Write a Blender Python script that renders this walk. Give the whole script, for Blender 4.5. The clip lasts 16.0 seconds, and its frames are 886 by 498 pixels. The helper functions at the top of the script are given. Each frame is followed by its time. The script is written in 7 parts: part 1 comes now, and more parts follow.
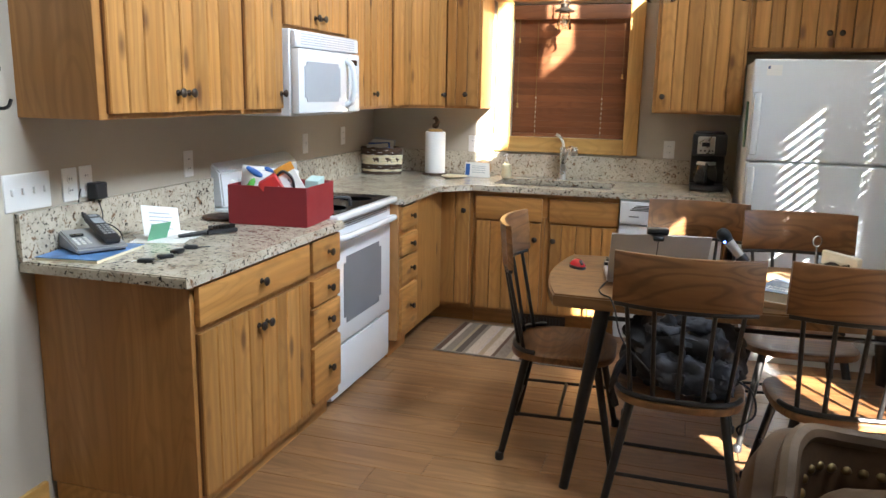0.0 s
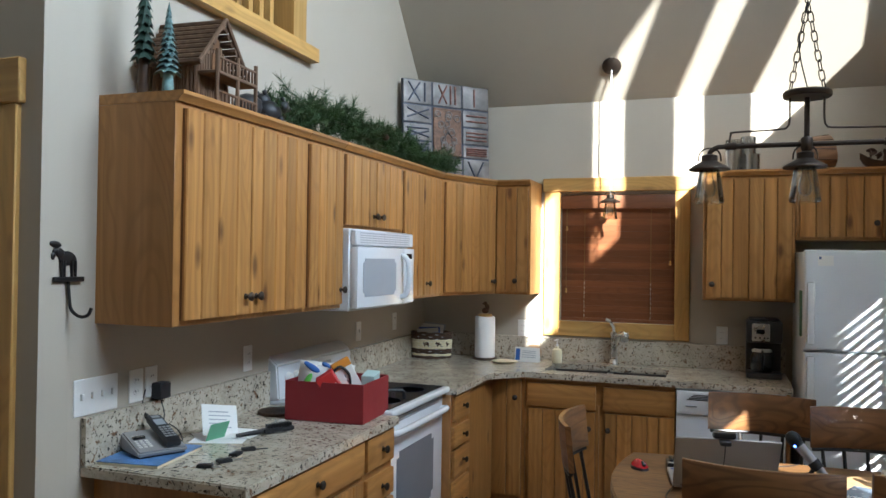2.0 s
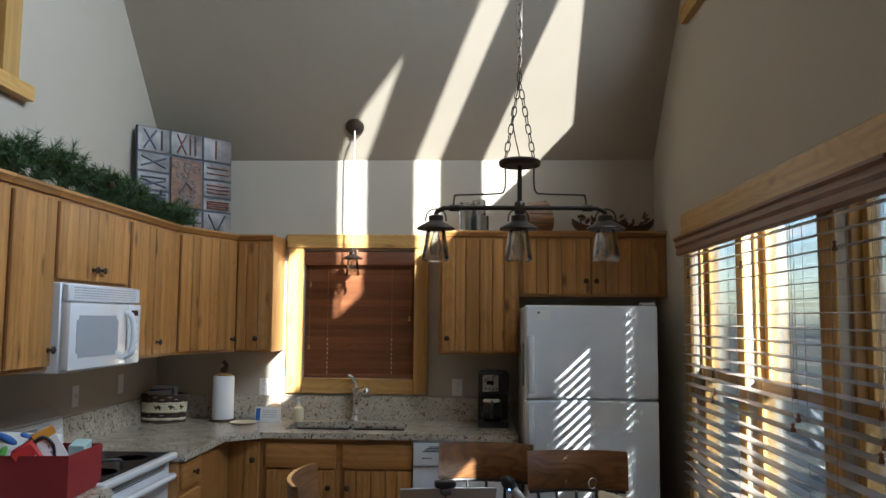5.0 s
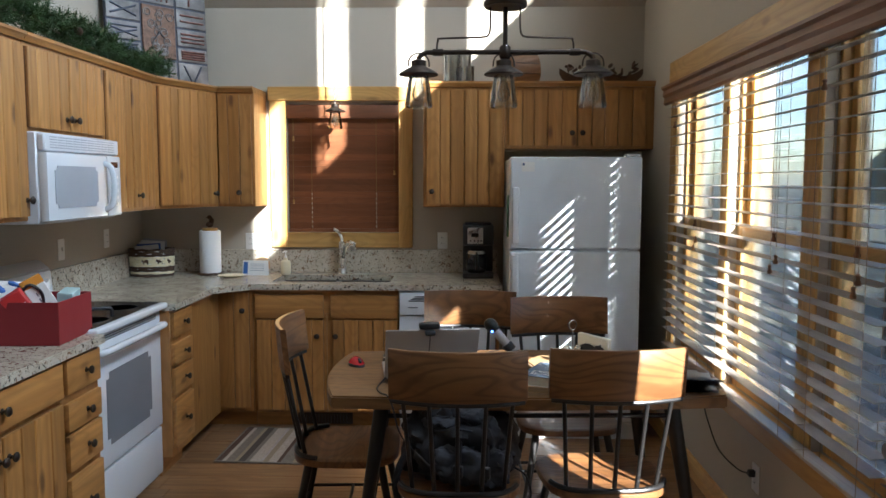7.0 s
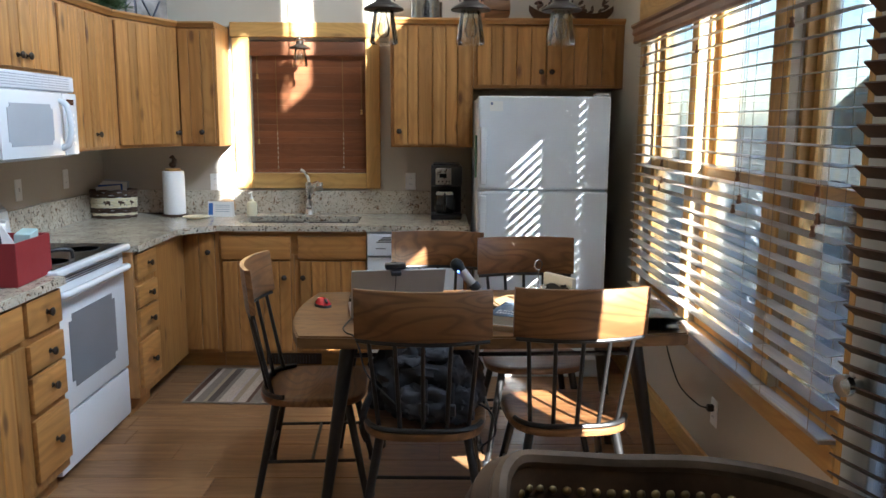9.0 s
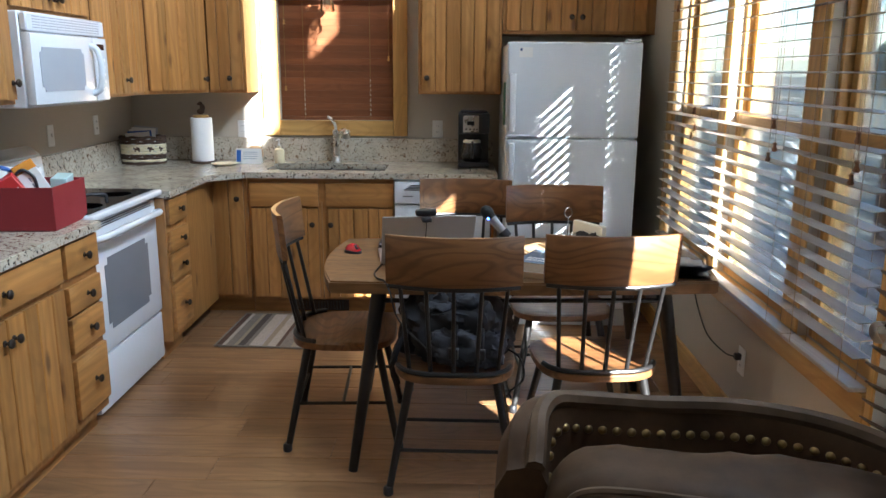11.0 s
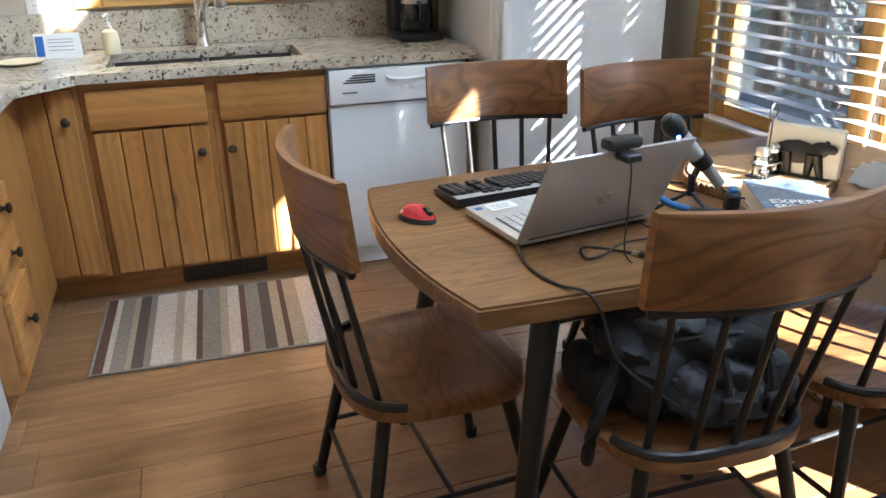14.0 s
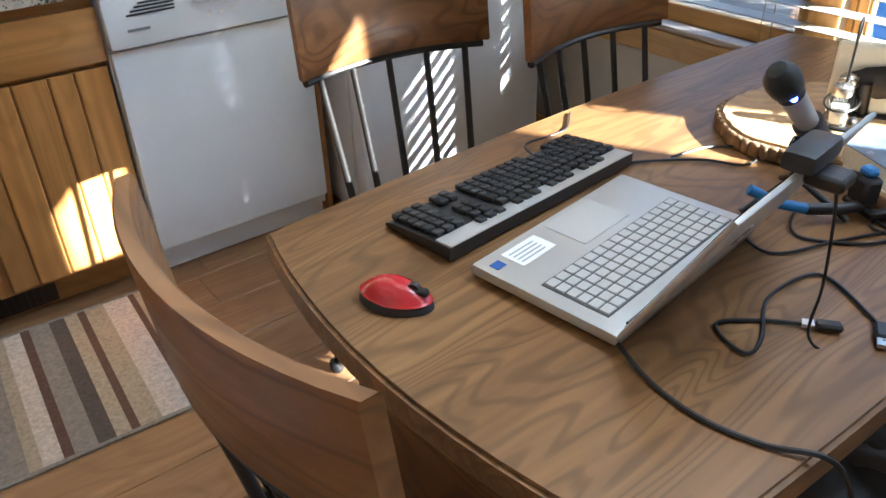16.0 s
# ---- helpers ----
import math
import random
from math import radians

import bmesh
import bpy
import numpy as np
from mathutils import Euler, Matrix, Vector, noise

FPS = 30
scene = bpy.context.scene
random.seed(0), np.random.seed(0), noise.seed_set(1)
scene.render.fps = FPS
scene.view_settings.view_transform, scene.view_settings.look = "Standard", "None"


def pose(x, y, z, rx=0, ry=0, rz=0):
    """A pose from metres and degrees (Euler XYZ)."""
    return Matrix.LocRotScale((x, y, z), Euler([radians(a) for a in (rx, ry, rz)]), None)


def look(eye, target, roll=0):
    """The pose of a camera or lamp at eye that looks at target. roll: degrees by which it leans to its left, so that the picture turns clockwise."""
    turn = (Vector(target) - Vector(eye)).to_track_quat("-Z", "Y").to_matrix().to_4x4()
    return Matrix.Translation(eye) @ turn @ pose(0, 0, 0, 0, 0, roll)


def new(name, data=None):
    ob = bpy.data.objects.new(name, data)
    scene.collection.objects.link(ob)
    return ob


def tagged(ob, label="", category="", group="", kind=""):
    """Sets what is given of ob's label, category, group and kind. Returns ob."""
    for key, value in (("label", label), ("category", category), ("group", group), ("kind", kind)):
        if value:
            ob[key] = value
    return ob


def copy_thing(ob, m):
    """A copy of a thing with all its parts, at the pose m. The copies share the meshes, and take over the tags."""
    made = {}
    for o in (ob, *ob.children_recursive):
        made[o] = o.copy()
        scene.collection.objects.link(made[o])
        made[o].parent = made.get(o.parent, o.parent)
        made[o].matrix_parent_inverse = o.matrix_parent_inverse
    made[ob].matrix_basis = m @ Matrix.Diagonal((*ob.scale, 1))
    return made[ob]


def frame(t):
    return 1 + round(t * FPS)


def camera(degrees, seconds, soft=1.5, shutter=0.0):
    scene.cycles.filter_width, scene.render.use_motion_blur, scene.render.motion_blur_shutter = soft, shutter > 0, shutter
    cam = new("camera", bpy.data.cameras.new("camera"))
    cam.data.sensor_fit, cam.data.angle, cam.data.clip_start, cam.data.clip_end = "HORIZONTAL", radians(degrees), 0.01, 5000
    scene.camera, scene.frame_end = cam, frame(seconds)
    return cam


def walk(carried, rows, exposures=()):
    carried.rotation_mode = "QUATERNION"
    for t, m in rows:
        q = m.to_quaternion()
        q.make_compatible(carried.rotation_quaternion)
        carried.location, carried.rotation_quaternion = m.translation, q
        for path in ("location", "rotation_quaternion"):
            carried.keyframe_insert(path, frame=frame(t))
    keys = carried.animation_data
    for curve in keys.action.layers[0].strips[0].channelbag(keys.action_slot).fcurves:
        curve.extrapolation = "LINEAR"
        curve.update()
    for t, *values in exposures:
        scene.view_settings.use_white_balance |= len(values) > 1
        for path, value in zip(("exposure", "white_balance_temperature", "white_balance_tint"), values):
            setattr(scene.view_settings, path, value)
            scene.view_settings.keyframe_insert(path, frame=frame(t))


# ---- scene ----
cam = camera(59.5, 16.0)
PATH = [
    (0, (2.249, 0.851, 1.473), (1.68, 2.727, 1.074), 1.1),
    (0.5, (2.152, 0.821, 1.487), (1.514, 2.686, 1.148), 1.4),
    (1, (2.146, 0.832, 1.524), (1.474, 2.7, 1.279), 1.2),
    (1.5, (2.178, 0.819, 1.565), (1.479, 2.69, 1.471), 0.6),
    (2, (2.19, 0.818, 1.599), (1.504, 2.696, 1.623), 0.8),
    (2.5, (2.227, 0.803, 1.622), (1.645, 2.714, 1.724), 1.0),
    (3, (2.243, 0.807, 1.625), (1.792, 2.749, 1.786), 0.9),
    (3.5, (2.255, 0.833, 1.635), (1.928, 2.798, 1.817), 1.1),
    (3.7, (2.261, 0.831, 1.631), (1.984, 2.802, 1.827), 1.0),
    (5.8, (2.329, 0.859, 1.574), (2.272, 2.855, 1.686), 0.1),
    (6, (2.332, 0.863, 1.569), (2.274, 2.862, 1.616), -0.1),
    (6.5, (2.322, 0.858, 1.543), (2.264, 2.855, 1.446), 0.0),
    (7, (2.318, 0.865, 1.53), (2.264, 2.856, 1.356), 0.1),
    (7.5, (2.325, 0.881, 1.525), (2.286, 2.867, 1.293), 0.3),
    (8, (2.329, 0.879, 1.52), (2.313, 2.861, 1.254), 0.3),
    (8.5, (2.339, 0.883, 1.52), (2.363, 2.861, 1.227), 0.3),
    (10.8, (2.336, 0.856, 1.516), (2.309, 2.808, 1.084), 0.3),
    (11, (2.305, 0.867, 1.507), (2.271, 2.816, 1.06), 0.4),
    (11.5, (2.218, 0.914, 1.477), (2.157, 2.841, 0.948), 0.7),
    (12, (2.061, 1.179, 1.431), (2.002, 3.083, 0.821), 0.6),
    (12.5, (1.863, 1.484, 1.405), (1.855, 3.366, 0.728), 0.1),
    (13, (1.639, 1.755, 1.421), (1.869, 3.601, 0.687), 0.4),
    (13.5, (1.512, 2.102, 1.401), (1.9, 3.907, 0.632), -1.1),
    (14, (1.408, 2.459, 1.385), (1.973, 4.213, 0.61), -0.9),
    (14.5, (1.313, 2.752, 1.396), (2.087, 4.402, 0.571), 0.3),
    (15, (1.412, 3.056, 1.331), (2.247, 4.647, 0.452), -0.9),
    (15.5, (1.456, 3.27, 1.301), (2.399, 4.755, 0.349), -1.2),
    (16, (1.44, 3.377, 1.348), (2.432, 4.747, 0.28), -1.9),
]
walk(cam, [(t, look(eye, target, roll)) for t, eye, target, roll in PATH],
     [(0, 3.63, 6200, 8), (2, 2.77, 5850, 6), (3.5, 2.15, 5900, 6), (6.5, 2.59, 5750, 7), (8.5, 3.07, 5700, 7), (11, 3.29, 5650, 7), (12.5, 3.95, 5750, 6), (14.5, 3.87, 5600, 6), (16, 3.7, 5700, 6)])

# ---- light ----
SUN_AZ, SUN_EL = radians(30.0), radians(25.4)
SUN_WAY = Vector((-math.sin(SUN_AZ) * math.cos(SUN_EL), math.cos(SUN_AZ) * math.cos(SUN_EL), -math.sin(SUN_EL)))
world = bpy.data.worlds.new("sky")
scene.world = world
world.use_nodes = True
wn = world.node_tree.nodes
sky = wn.new("ShaderNodeTexSky")
sky.sky_type, sky.sun_disc = "NISHITA", False
sky.sun_elevation, sky.sun_rotation = SUN_EL, math.pi - SUN_AZ
world.node_tree.links.new(sky.outputs["Color"], wn["Background"].inputs["Color"])
wn["Background"].inputs["Strength"].default_value = 0.15
sun = new("sun", bpy.data.lights.new("sun", "SUN"))
sun.data.energy, sun.data.angle, sun.data.color = 5.0, radians(0.6), (1.0, 0.95, 0.87)
sun.matrix_world = look((0, 0, 9), Vector((0, 0, 9)) + SUN_WAY)


def window_light(name, x, y, z, wy, wz, power):
    """Stands in for the sky's light in an opening of the window wall."""
    lamp = new(name, bpy.data.lights.new(name, "AREA"))
    lamp.data.shape, lamp.data.size, lamp.data.size_y = "RECTANGLE", wy, wz
    lamp.data.energy, lamp.data.color = power, (0.80, 0.90, 1.0)
    lamp.matrix_world = look((x, y, z), (x - 1, y, z - 0.25))
    return lamp


window_light("sky_light_high", 3.80, 3.0, 4.3, 3.0, 1.3, 65)

# ---- materials ----
class Nodes:
    def __init__(self, name):
        self.m = bpy.data.materials.new(name)
        self.m.use_nodes = True
        self.t = self.m.node_tree
        self.b = self.t.nodes["Principled BSDF"]

    def add(self, kind, **values):
        n = self.t.nodes.new(kind)
        for k, v in values.items():
            n.inputs[k].default_value = v
        return n

    def link(self, a, b):
        self.t.links.new(a, b)

    def coords(self, scale=(1, 1, 1), random_shift=True):
        tc = self.t.nodes.new("ShaderNodeTexCoord")
        mp = self.add("ShaderNodeMapping", Scale=scale)
        if random_shift:
            info = self.t.nodes.new("ShaderNodeObjectInfo")
            mul = self.t.nodes.new("ShaderNodeMath")
            mul.operation = "MULTIPLY"
            mul.inputs[1].default_value = 37.0
            self.link(info.outputs["Random"], mul.inputs[0])
            add = self.t.nodes.new("ShaderNodeVectorMath")
            self.link(tc.outputs["Object"], add.inputs[0])
            self.link(mul.outputs[0], add.inputs[1])
            self.link(add.outputs[0], mp.inputs["Vector"])
        else:
            self.link(tc.outputs["Object"], mp.inputs["Vector"])
        return mp.outputs["Vector"]

    def noise(self, vec, scale, detail=4.0, rough=0.55, distortion=0.0):
        n = self.add("ShaderNodeTexNoise", Scale=scale, Detail=detail, Roughness=rough, Distortion=distortion)
        self.link(vec, n.inputs["Vector"])
        return n.outputs["Fac"]

    def ramp(self, fac, stops):
        r = self.t.nodes.new("ShaderNodeValToRGB")
        while len(r.color_ramp.elements) < len(stops):
            r.color_ramp.elements.new(0.5)
        for e, (p, c) in zip(r.color_ramp.elements, stops):
            e.position, e.color = p, (*c, 1) if len(c) == 3 else c
        self.link(fac, r.inputs["Fac"])
        return r.outputs["Color"]

    def mix(self, fac, a, b, blend="MIX"):
        n = self.t.nodes.new("ShaderNodeMix")
        n.data_type, n.blend_type = "RGBA", blend
        for value, sock in ((fac, n.inputs[0]), (a, n.inputs[6]), (b, n.inputs[7])):
            if hasattr(value, "is_linked"):
                self.link(value, sock)
            elif isinstance(value, tuple):
                sock.default_value = (*value, 1)
            else:
                sock.default_value = value
        return n.outputs[2]

    def bump(self, height, strength=0.2, distance=0.002):
        n = self.add("ShaderNodeBump", Strength=strength, Distance=distance)
        self.link(height, n.inputs["Height"])
        self.link(n.outputs["Normal"], self.b.inputs["Normal"])

    def span(self, fac, lo, hi):
        n = self.add("ShaderNodeMapRange")
        n.inputs["To Min"].default_value, n.inputs["To Max"].default_value = lo, hi
        self.link(fac, n.inputs["Value"])
        return n.outputs[0]


def paint(name, color, rough=0.6, metal=0.0, vary=0.08, scale=3.0, bump=0.0, bump_scale=150.0, coat=0.0):
    """A painted, moulded or metal surface with faint mottling and fine relief."""
    n = Nodes(name)
    v = n.coords()
    dark, light = (tuple(c * (1 - vary) for c in color), tuple(min(1, c * (1 + vary)) for c in color))
    n.link(n.ramp(n.noise(v, scale), [(0.3, dark), (0.7, light)]), n.b.inputs["Base Color"])
    n.link(n.span(n.noise(v, scale * 6), max(0.02, rough - 0.08), min(1, rough + 0.08)), n.b.inputs["Roughness"])
    n.b.inputs["Metallic"].default_value = metal
    n.b.inputs["Coat Weight"].default_value = coat
    if bump:
        n.bump(n.noise(v, bump_scale), bump, 0.001)
    return n.m


def wood(name, light, mid, dark, axis="z", rough=0.4, knots=0.0, grain=1.0, coat=0.0, rings=0.5, figure=110.0, lined=0.25):
    """Sawn wood: long grain along axis, broad bands, pores and, if wanted, knots. Each piece differs."""
    n = Nodes(name)
    k = "xyz".index(axis)
    fine = tuple((2.0 if i == k else 60.0) * grain for i in range(3))
    broad = tuple((0.7 if i == k else 9.0) * grain for i in range(3))
    v1, v2 = n.coords(fine), n.coords(broad)
    band = n.noise(v2, 1.0, 3.0, 0.5, 0.9)
    wave = n.add("ShaderNodeTexWave", Scale=1.1, Distortion=6.0, Detail=2.0)
    wave.wave_type = "RINGS"
    wave.rings_direction = axis.upper()
    n.link(v2, wave.inputs["Vector"])
    pores = n.noise(v1, 1.0, 3.0, 0.6)
    swirl = n.noise(n.coords(tuple((0.9 if i == k else 4.5) * grain for i in range(3))), 1.0, 2.0, 0.45, 0.4)
    steps = n.t.nodes.new("ShaderNodeMath")
    steps.operation = "MULTIPLY"
    steps.inputs[1].default_value = figure
    n.link(swirl, steps.inputs[0])
    sine = n.t.nodes.new("ShaderNodeMath")
    sine.operation = "SINE"
    n.link(steps.outputs[0], sine.inputs[0])
    lines = n.add("ShaderNodeMapRange")
    lines.inputs["From Min"].default_value, lines.inputs["To Max"].default_value = 0.1, lined
    n.link(sine.outputs[0], lines.inputs["Value"])
    base = n.ramp(band, [(0.25, dark), (0.5, mid), (0.75, light)])
    base = n.mix(n.span(wave.outputs["Fac"], 0.0, rings), base, tuple(c * 0.62 for c in mid))
    base = n.mix(lines.outputs[0], base, tuple(c * 0.55 for c in dark))
    base = n.mix(n.span(pores, -0.15, 0.55), base, tuple(c * 0.72 for c in dark))
    info = n.t.nodes.new("ShaderNodeObjectInfo")
    tone = n.span(info.outputs["Random"], 0.78, 1.12)
    comb = n.t.nodes.new("ShaderNodeCombineColor")
    for i in range(3):
        n.link(tone, comb.inputs[i])
    base = n.mix(1.0, base, comb.outputs[0], "MULTIPLY")
    if knots:
        vor = n.add("ShaderNodeTexVoronoi", Scale=1.0, Randomness=1.0)
        n.link(n.coords(tuple((3.2 if i == k else 8.5) for i in range(3))), vor.inputs["Vector"])
        spot = n.add("ShaderNodeMapRange")
        spot.inputs["From Min"].default_value, spot.inputs["From Max"].default_value = 0.07, 0.19
        spot.inputs["To Min"].default_value, spot.inputs["To Max"].default_value = knots, 0.0
        n.link(vor.outputs["Distance"], spot.inputs["Value"])
        base = n.mix(spot.outputs[0], base, (0.10, 0.035, 0.012))
    n.link(base, n.b.inputs["Base Color"])
    n.link(n.span(pores, rough - 0.08, rough + 0.14), n.b.inputs["Roughness"])
    n.b.inputs["Coat Weight"].default_value = coat
    n.b.inputs["Coat Roughness"].default_value = 0.25
    n.bump(pores, 0.25, 0.0008)
    return n.m


def granite(name):
    n = Nodes(name)
    v = n.coords(random_shift=False)
    cloud = n.ramp(n.noise(v, 9, 5, 0.6), [(0.3, (0.335, 0.285, 0.215)), (0.55, (0.51, 0.455, 0.355)), (0.75, (0.61, 0.555, 0.45))])
    vor = n.add("ShaderNodeTexVoronoi", Scale=55.0)
    n.link(v, vor.inputs["Vector"])
    dots = n.ramp(n.noise(v, 68, 3, 0.7), [(0.365, (1, 1, 1)), (0.43, (0, 0, 0))])
    brown = n.ramp(n.noise(v, 38, 2, 0.6, 0.6), [(0.60, (0, 0, 0)), (0.68, (1, 1, 1))])
    base = n.mix(n.span(vor.outputs["Distance"], 0.0, 0.5), cloud, (0.64, 0.58, 0.48))
    base = n.mix(brown, base, (0.20, 0.12, 0.07))
    base = n.mix(dots, base, (0.035, 0.030, 0.028))
    n.link(base, n.b.inputs["Base Color"])
    n.b.inputs["Roughness"].default_value = 0.16
    n.b.inputs["Specular IOR Level"].default_value = 0.6
    return n.m


def glass(name, tint=(1, 1, 1), rough=0.0, shine=0.10):
    """Thin clear glass: lets light through straight, with a faint mirror sheen."""
    n = Nodes(name)
    clear = n.add("ShaderNodeBsdfTransparent", Color=(*tint, 1))
    gloss = n.add("ShaderNodeBsdfGlossy", Roughness=rough)
    lw = n.add("ShaderNodeFresnel", IOR=1.45)
    mul = n.t.nodes.new("ShaderNodeMath")
    mul.operation = "MULTIPLY_ADD"
    mul.inputs[1].default_value, mul.inputs[2].default_value = 0.8, shine * 0.3
    n.link(lw.outputs[0], mul.inputs[0])
    mixer = n.t.nodes.new("ShaderNodeMixShader")
    n.link(mul.outputs[0], mixer.inputs[0])
    n.link(clear.outputs[0], mixer.inputs[1])
    n.link(gloss.outputs[0], mixer.inputs[2])
    n.link(mixer.outputs[0], n.t.nodes["Material Output"].inputs["Surface"])
    return n.m


def leather(name, color):
    n = Nodes(name)
    v = n.coords()
    n.link(n.ramp(n.noise(v, 7, 5, 0.6), [(0.3, tuple(c * 0.55 for c in color)), (0.7, tuple(c * 1.5 for c in color))]), n.b.inputs["Base Color"])
    n.link(n.span(n.noise(v, 20), 0.40, 0.65), n.b.inputs["Roughness"])
    n.b.inputs["Specular IOR Level"].default_value = 0.25
    n.bump(n.noise(v, 160, 6, 0.7), 0.35, 0.001)
    return n.m


def glow(name, color, strength):
    n = Nodes(name)
    n.b.inputs["Base Color"].default_value = (*color, 1)
    n.b.inputs["Emission Color"].default_value = (*color, 1)
    n.b.inputs["Emission Strength"].default_value = strength
    return n.m


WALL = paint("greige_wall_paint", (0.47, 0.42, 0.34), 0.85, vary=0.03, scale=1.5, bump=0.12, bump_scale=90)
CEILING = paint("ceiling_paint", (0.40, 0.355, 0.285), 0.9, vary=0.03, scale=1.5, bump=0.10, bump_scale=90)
PINE = wood("honey_pine", (0.60, 0.315, 0.10), (0.51, 0.245, 0.068), (0.39, 0.165, 0.038), "z", 0.38, knots=0.85, coat=0.15)
PINE_SIDE = wood("honey_pine_panel", (0.54, 0.27, 0.085), (0.47, 0.22, 0.062), (0.38, 0.165, 0.042), "z", 0.40, coat=0.15, rings=0.3)
PINE_H = wood("honey_pine_across", (0.60, 0.315, 0.10), (0.52, 0.25, 0.07), (0.40, 0.175, 0.042), "x", 0.38, knots=0.8, coat=0.15)
TRIM = wood("yellow_pine_trim", (0.72, 0.46, 0.16), (0.66, 0.39, 0.12), (0.56, 0.30, 0.08), "y", 0.42, knots=0.5, coat=0.1, rings=0.35)
TRIM_Z = wood("yellow_pine_upright", (0.72, 0.46, 0.16), (0.66, 0.39, 0.12), (0.56, 0.30, 0.08), "z", 0.42, knots=0.5, coat=0.1, rings=0.35)
TRIM_X = wood("yellow_pine_cross", (0.72, 0.46, 0.16), (0.66, 0.39, 0.12), (0.56, 0.30, 0.08), "x", 0.42, knots=0.5, coat=0.1, rings=0.35)
GROOVE = paint("groove_shadow_wood", (0.16, 0.07, 0.025), 0.7)
FLOOR = wood("oak_floor_plank", (0.40, 0.225, 0.105), (0.31, 0.165, 0.074), (0.215, 0.108, 0.047), "x", 0.34, coat=0.12, rings=0.25, figure=120.0, lined=0.25)
SUBFLOOR = paint("floor_joint", (0.05, 0.028, 0.016), 0.8)
DOOR_WOOD = wood("dark_stained_door", (0.22, 0.11, 0.045), (0.17, 0.08, 0.032), (0.12, 0.055, 0.022), "z", 0.45)
GRANITE = granite("speckled_granite")
WHITE = paint("white_enamel", (0.74, 0.77, 0.80), 0.22, vary=0.02, coat=0.3)
WHITE_TEX = paint("white_pebbled_enamel", (0.72, 0.76, 0.80), 0.34, vary=0.02, bump=0.15, bump_scale=350)
WHITE_MATT = paint("white_plastic", (0.78, 0.77, 0.74), 0.45, vary=0.03)
GREY_GLASS = paint("grey_oven_glass", (0.22, 0.23, 0.25), 0.12, vary=0.05)
PALE_GLASS = paint("pale_oven_window", (0.42, 0.45, 0.49), 0.18, vary=0.05)
BLACK_GLASS = paint("black_ceramic_glass", (0.012, 0.012, 0.014), 0.05, vary=0.1)
BLACK = paint("black_plastic", (0.018, 0.018, 0.020), 0.42, vary=0.15, bump=0.1, bump_scale=300)
BLACK_METAL = paint("black_iron", (0.020, 0.018, 0.017), 0.38, metal=0.3, vary=0.2, bump=0.1)
BRONZE = paint("dark_bronze", (0.055, 0.042, 0.034), 0.42, metal=0.7, vary=0.25, bump=0.1)
BRASS = paint("aged_brass_nail", (0.34, 0.24, 0.11), 0.35, metal=0.9, vary=0.3)
STEEL = paint("brushed_steel", (0.62, 0.61, 0.58), 0.28, metal=1.0, vary=0.06)
SINK = paint("brown_composite_sink", (0.060, 0.052, 0.046), 0.42, vary=0.2, bump=0.1)
CHAIR_WOOD = wood("walnut_stained_oak", (0.34, 0.165, 0.062), (0.25, 0.112, 0.040), (0.15, 0.064, 0.023), "x", 0.36, coat=0.12, rings=0.25, figure=130.0, lined=0.55)
TABLE_WOOD = wood("walnut_stained_tabletop", (0.31, 0.165, 0.064), (0.215, 0.108, 0.041), (0.12, 0.06, 0.024), "x", 0.36, coat=0.10, rings=0.25, grain=1.5, figure=150.0, lined=0.45)
BLIND_BROWN = wood("brown_blind_slat", (0.30, 0.115, 0.045), (0.25, 0.092, 0.036), (0.20, 0.072, 0.028), "x", 0.45, rings=0.2)
BLIND_LIGHT = wood("light_oak_blind_slat", (0.52, 0.47, 0.41), (0.47, 0.42, 0.36), (0.42, 0.36, 0.30), "y", 0.34, rings=0.2)
VALANCE = wood("reddish_valance", (0.32, 0.15, 0.065), (0.26, 0.115, 0.05), (0.20, 0.085, 0.036), "y", 0.42, rings=0.3)
BLIND_DARK = wood("dark_blind_slat", (0.13, 0.065, 0.034), (0.10, 0.05, 0.026), (0.07, 0.035, 0.018), "y", 0.45, rings=0.2)
GLASS = glass("window_glass", (0.84, 0.87, 0.90))
LAMP_GLASS = glass("clear_lamp_glass", (0.97, 0.97, 0.95), 0.02, 0.3)
for stained in (FLOOR, TABLE_WOOD, CHAIR_WOOD):    # matt oil finish
    stained.node_tree.nodes["Principled BSDF"].inputs["Specular IOR Level"].default_value = 0.40
LEATHER = leather("brown_leather", (0.075, 0.042, 0.023))
RED_BOX = paint("red_card", (0.26, 0.018, 0.025), 0.55, vary=0.08, bump=0.08)
PAPER = paint("white_paper", (0.80, 0.80, 0.78), 0.8, vary=0.03)

# ---- mesh helpers ----
def bx(bm, x0, x1, y0, y1, z0, z1, bevel=0.0, seg=1):
    """A box with softened edges."""
    r = bmesh.ops.create_cube(bm, size=1.0, matrix=Matrix.LocRotScale(((x0 + x1) / 2, (y0 + y1) / 2, (z0 + z1) / 2), None, (abs(x1 - x0), abs(y1 - y0), abs(z1 - z0))))
    if bevel:
        edges = list({e for v in r["verts"] for e in v.link_edges})
        bmesh.ops.bevel(bm, geom=edges, offset=bevel, segments=seg, affect="EDGES", profile=0.6)
    return bm


def box(*a, **k):
    return bx(bmesh.new(), *a, **k)


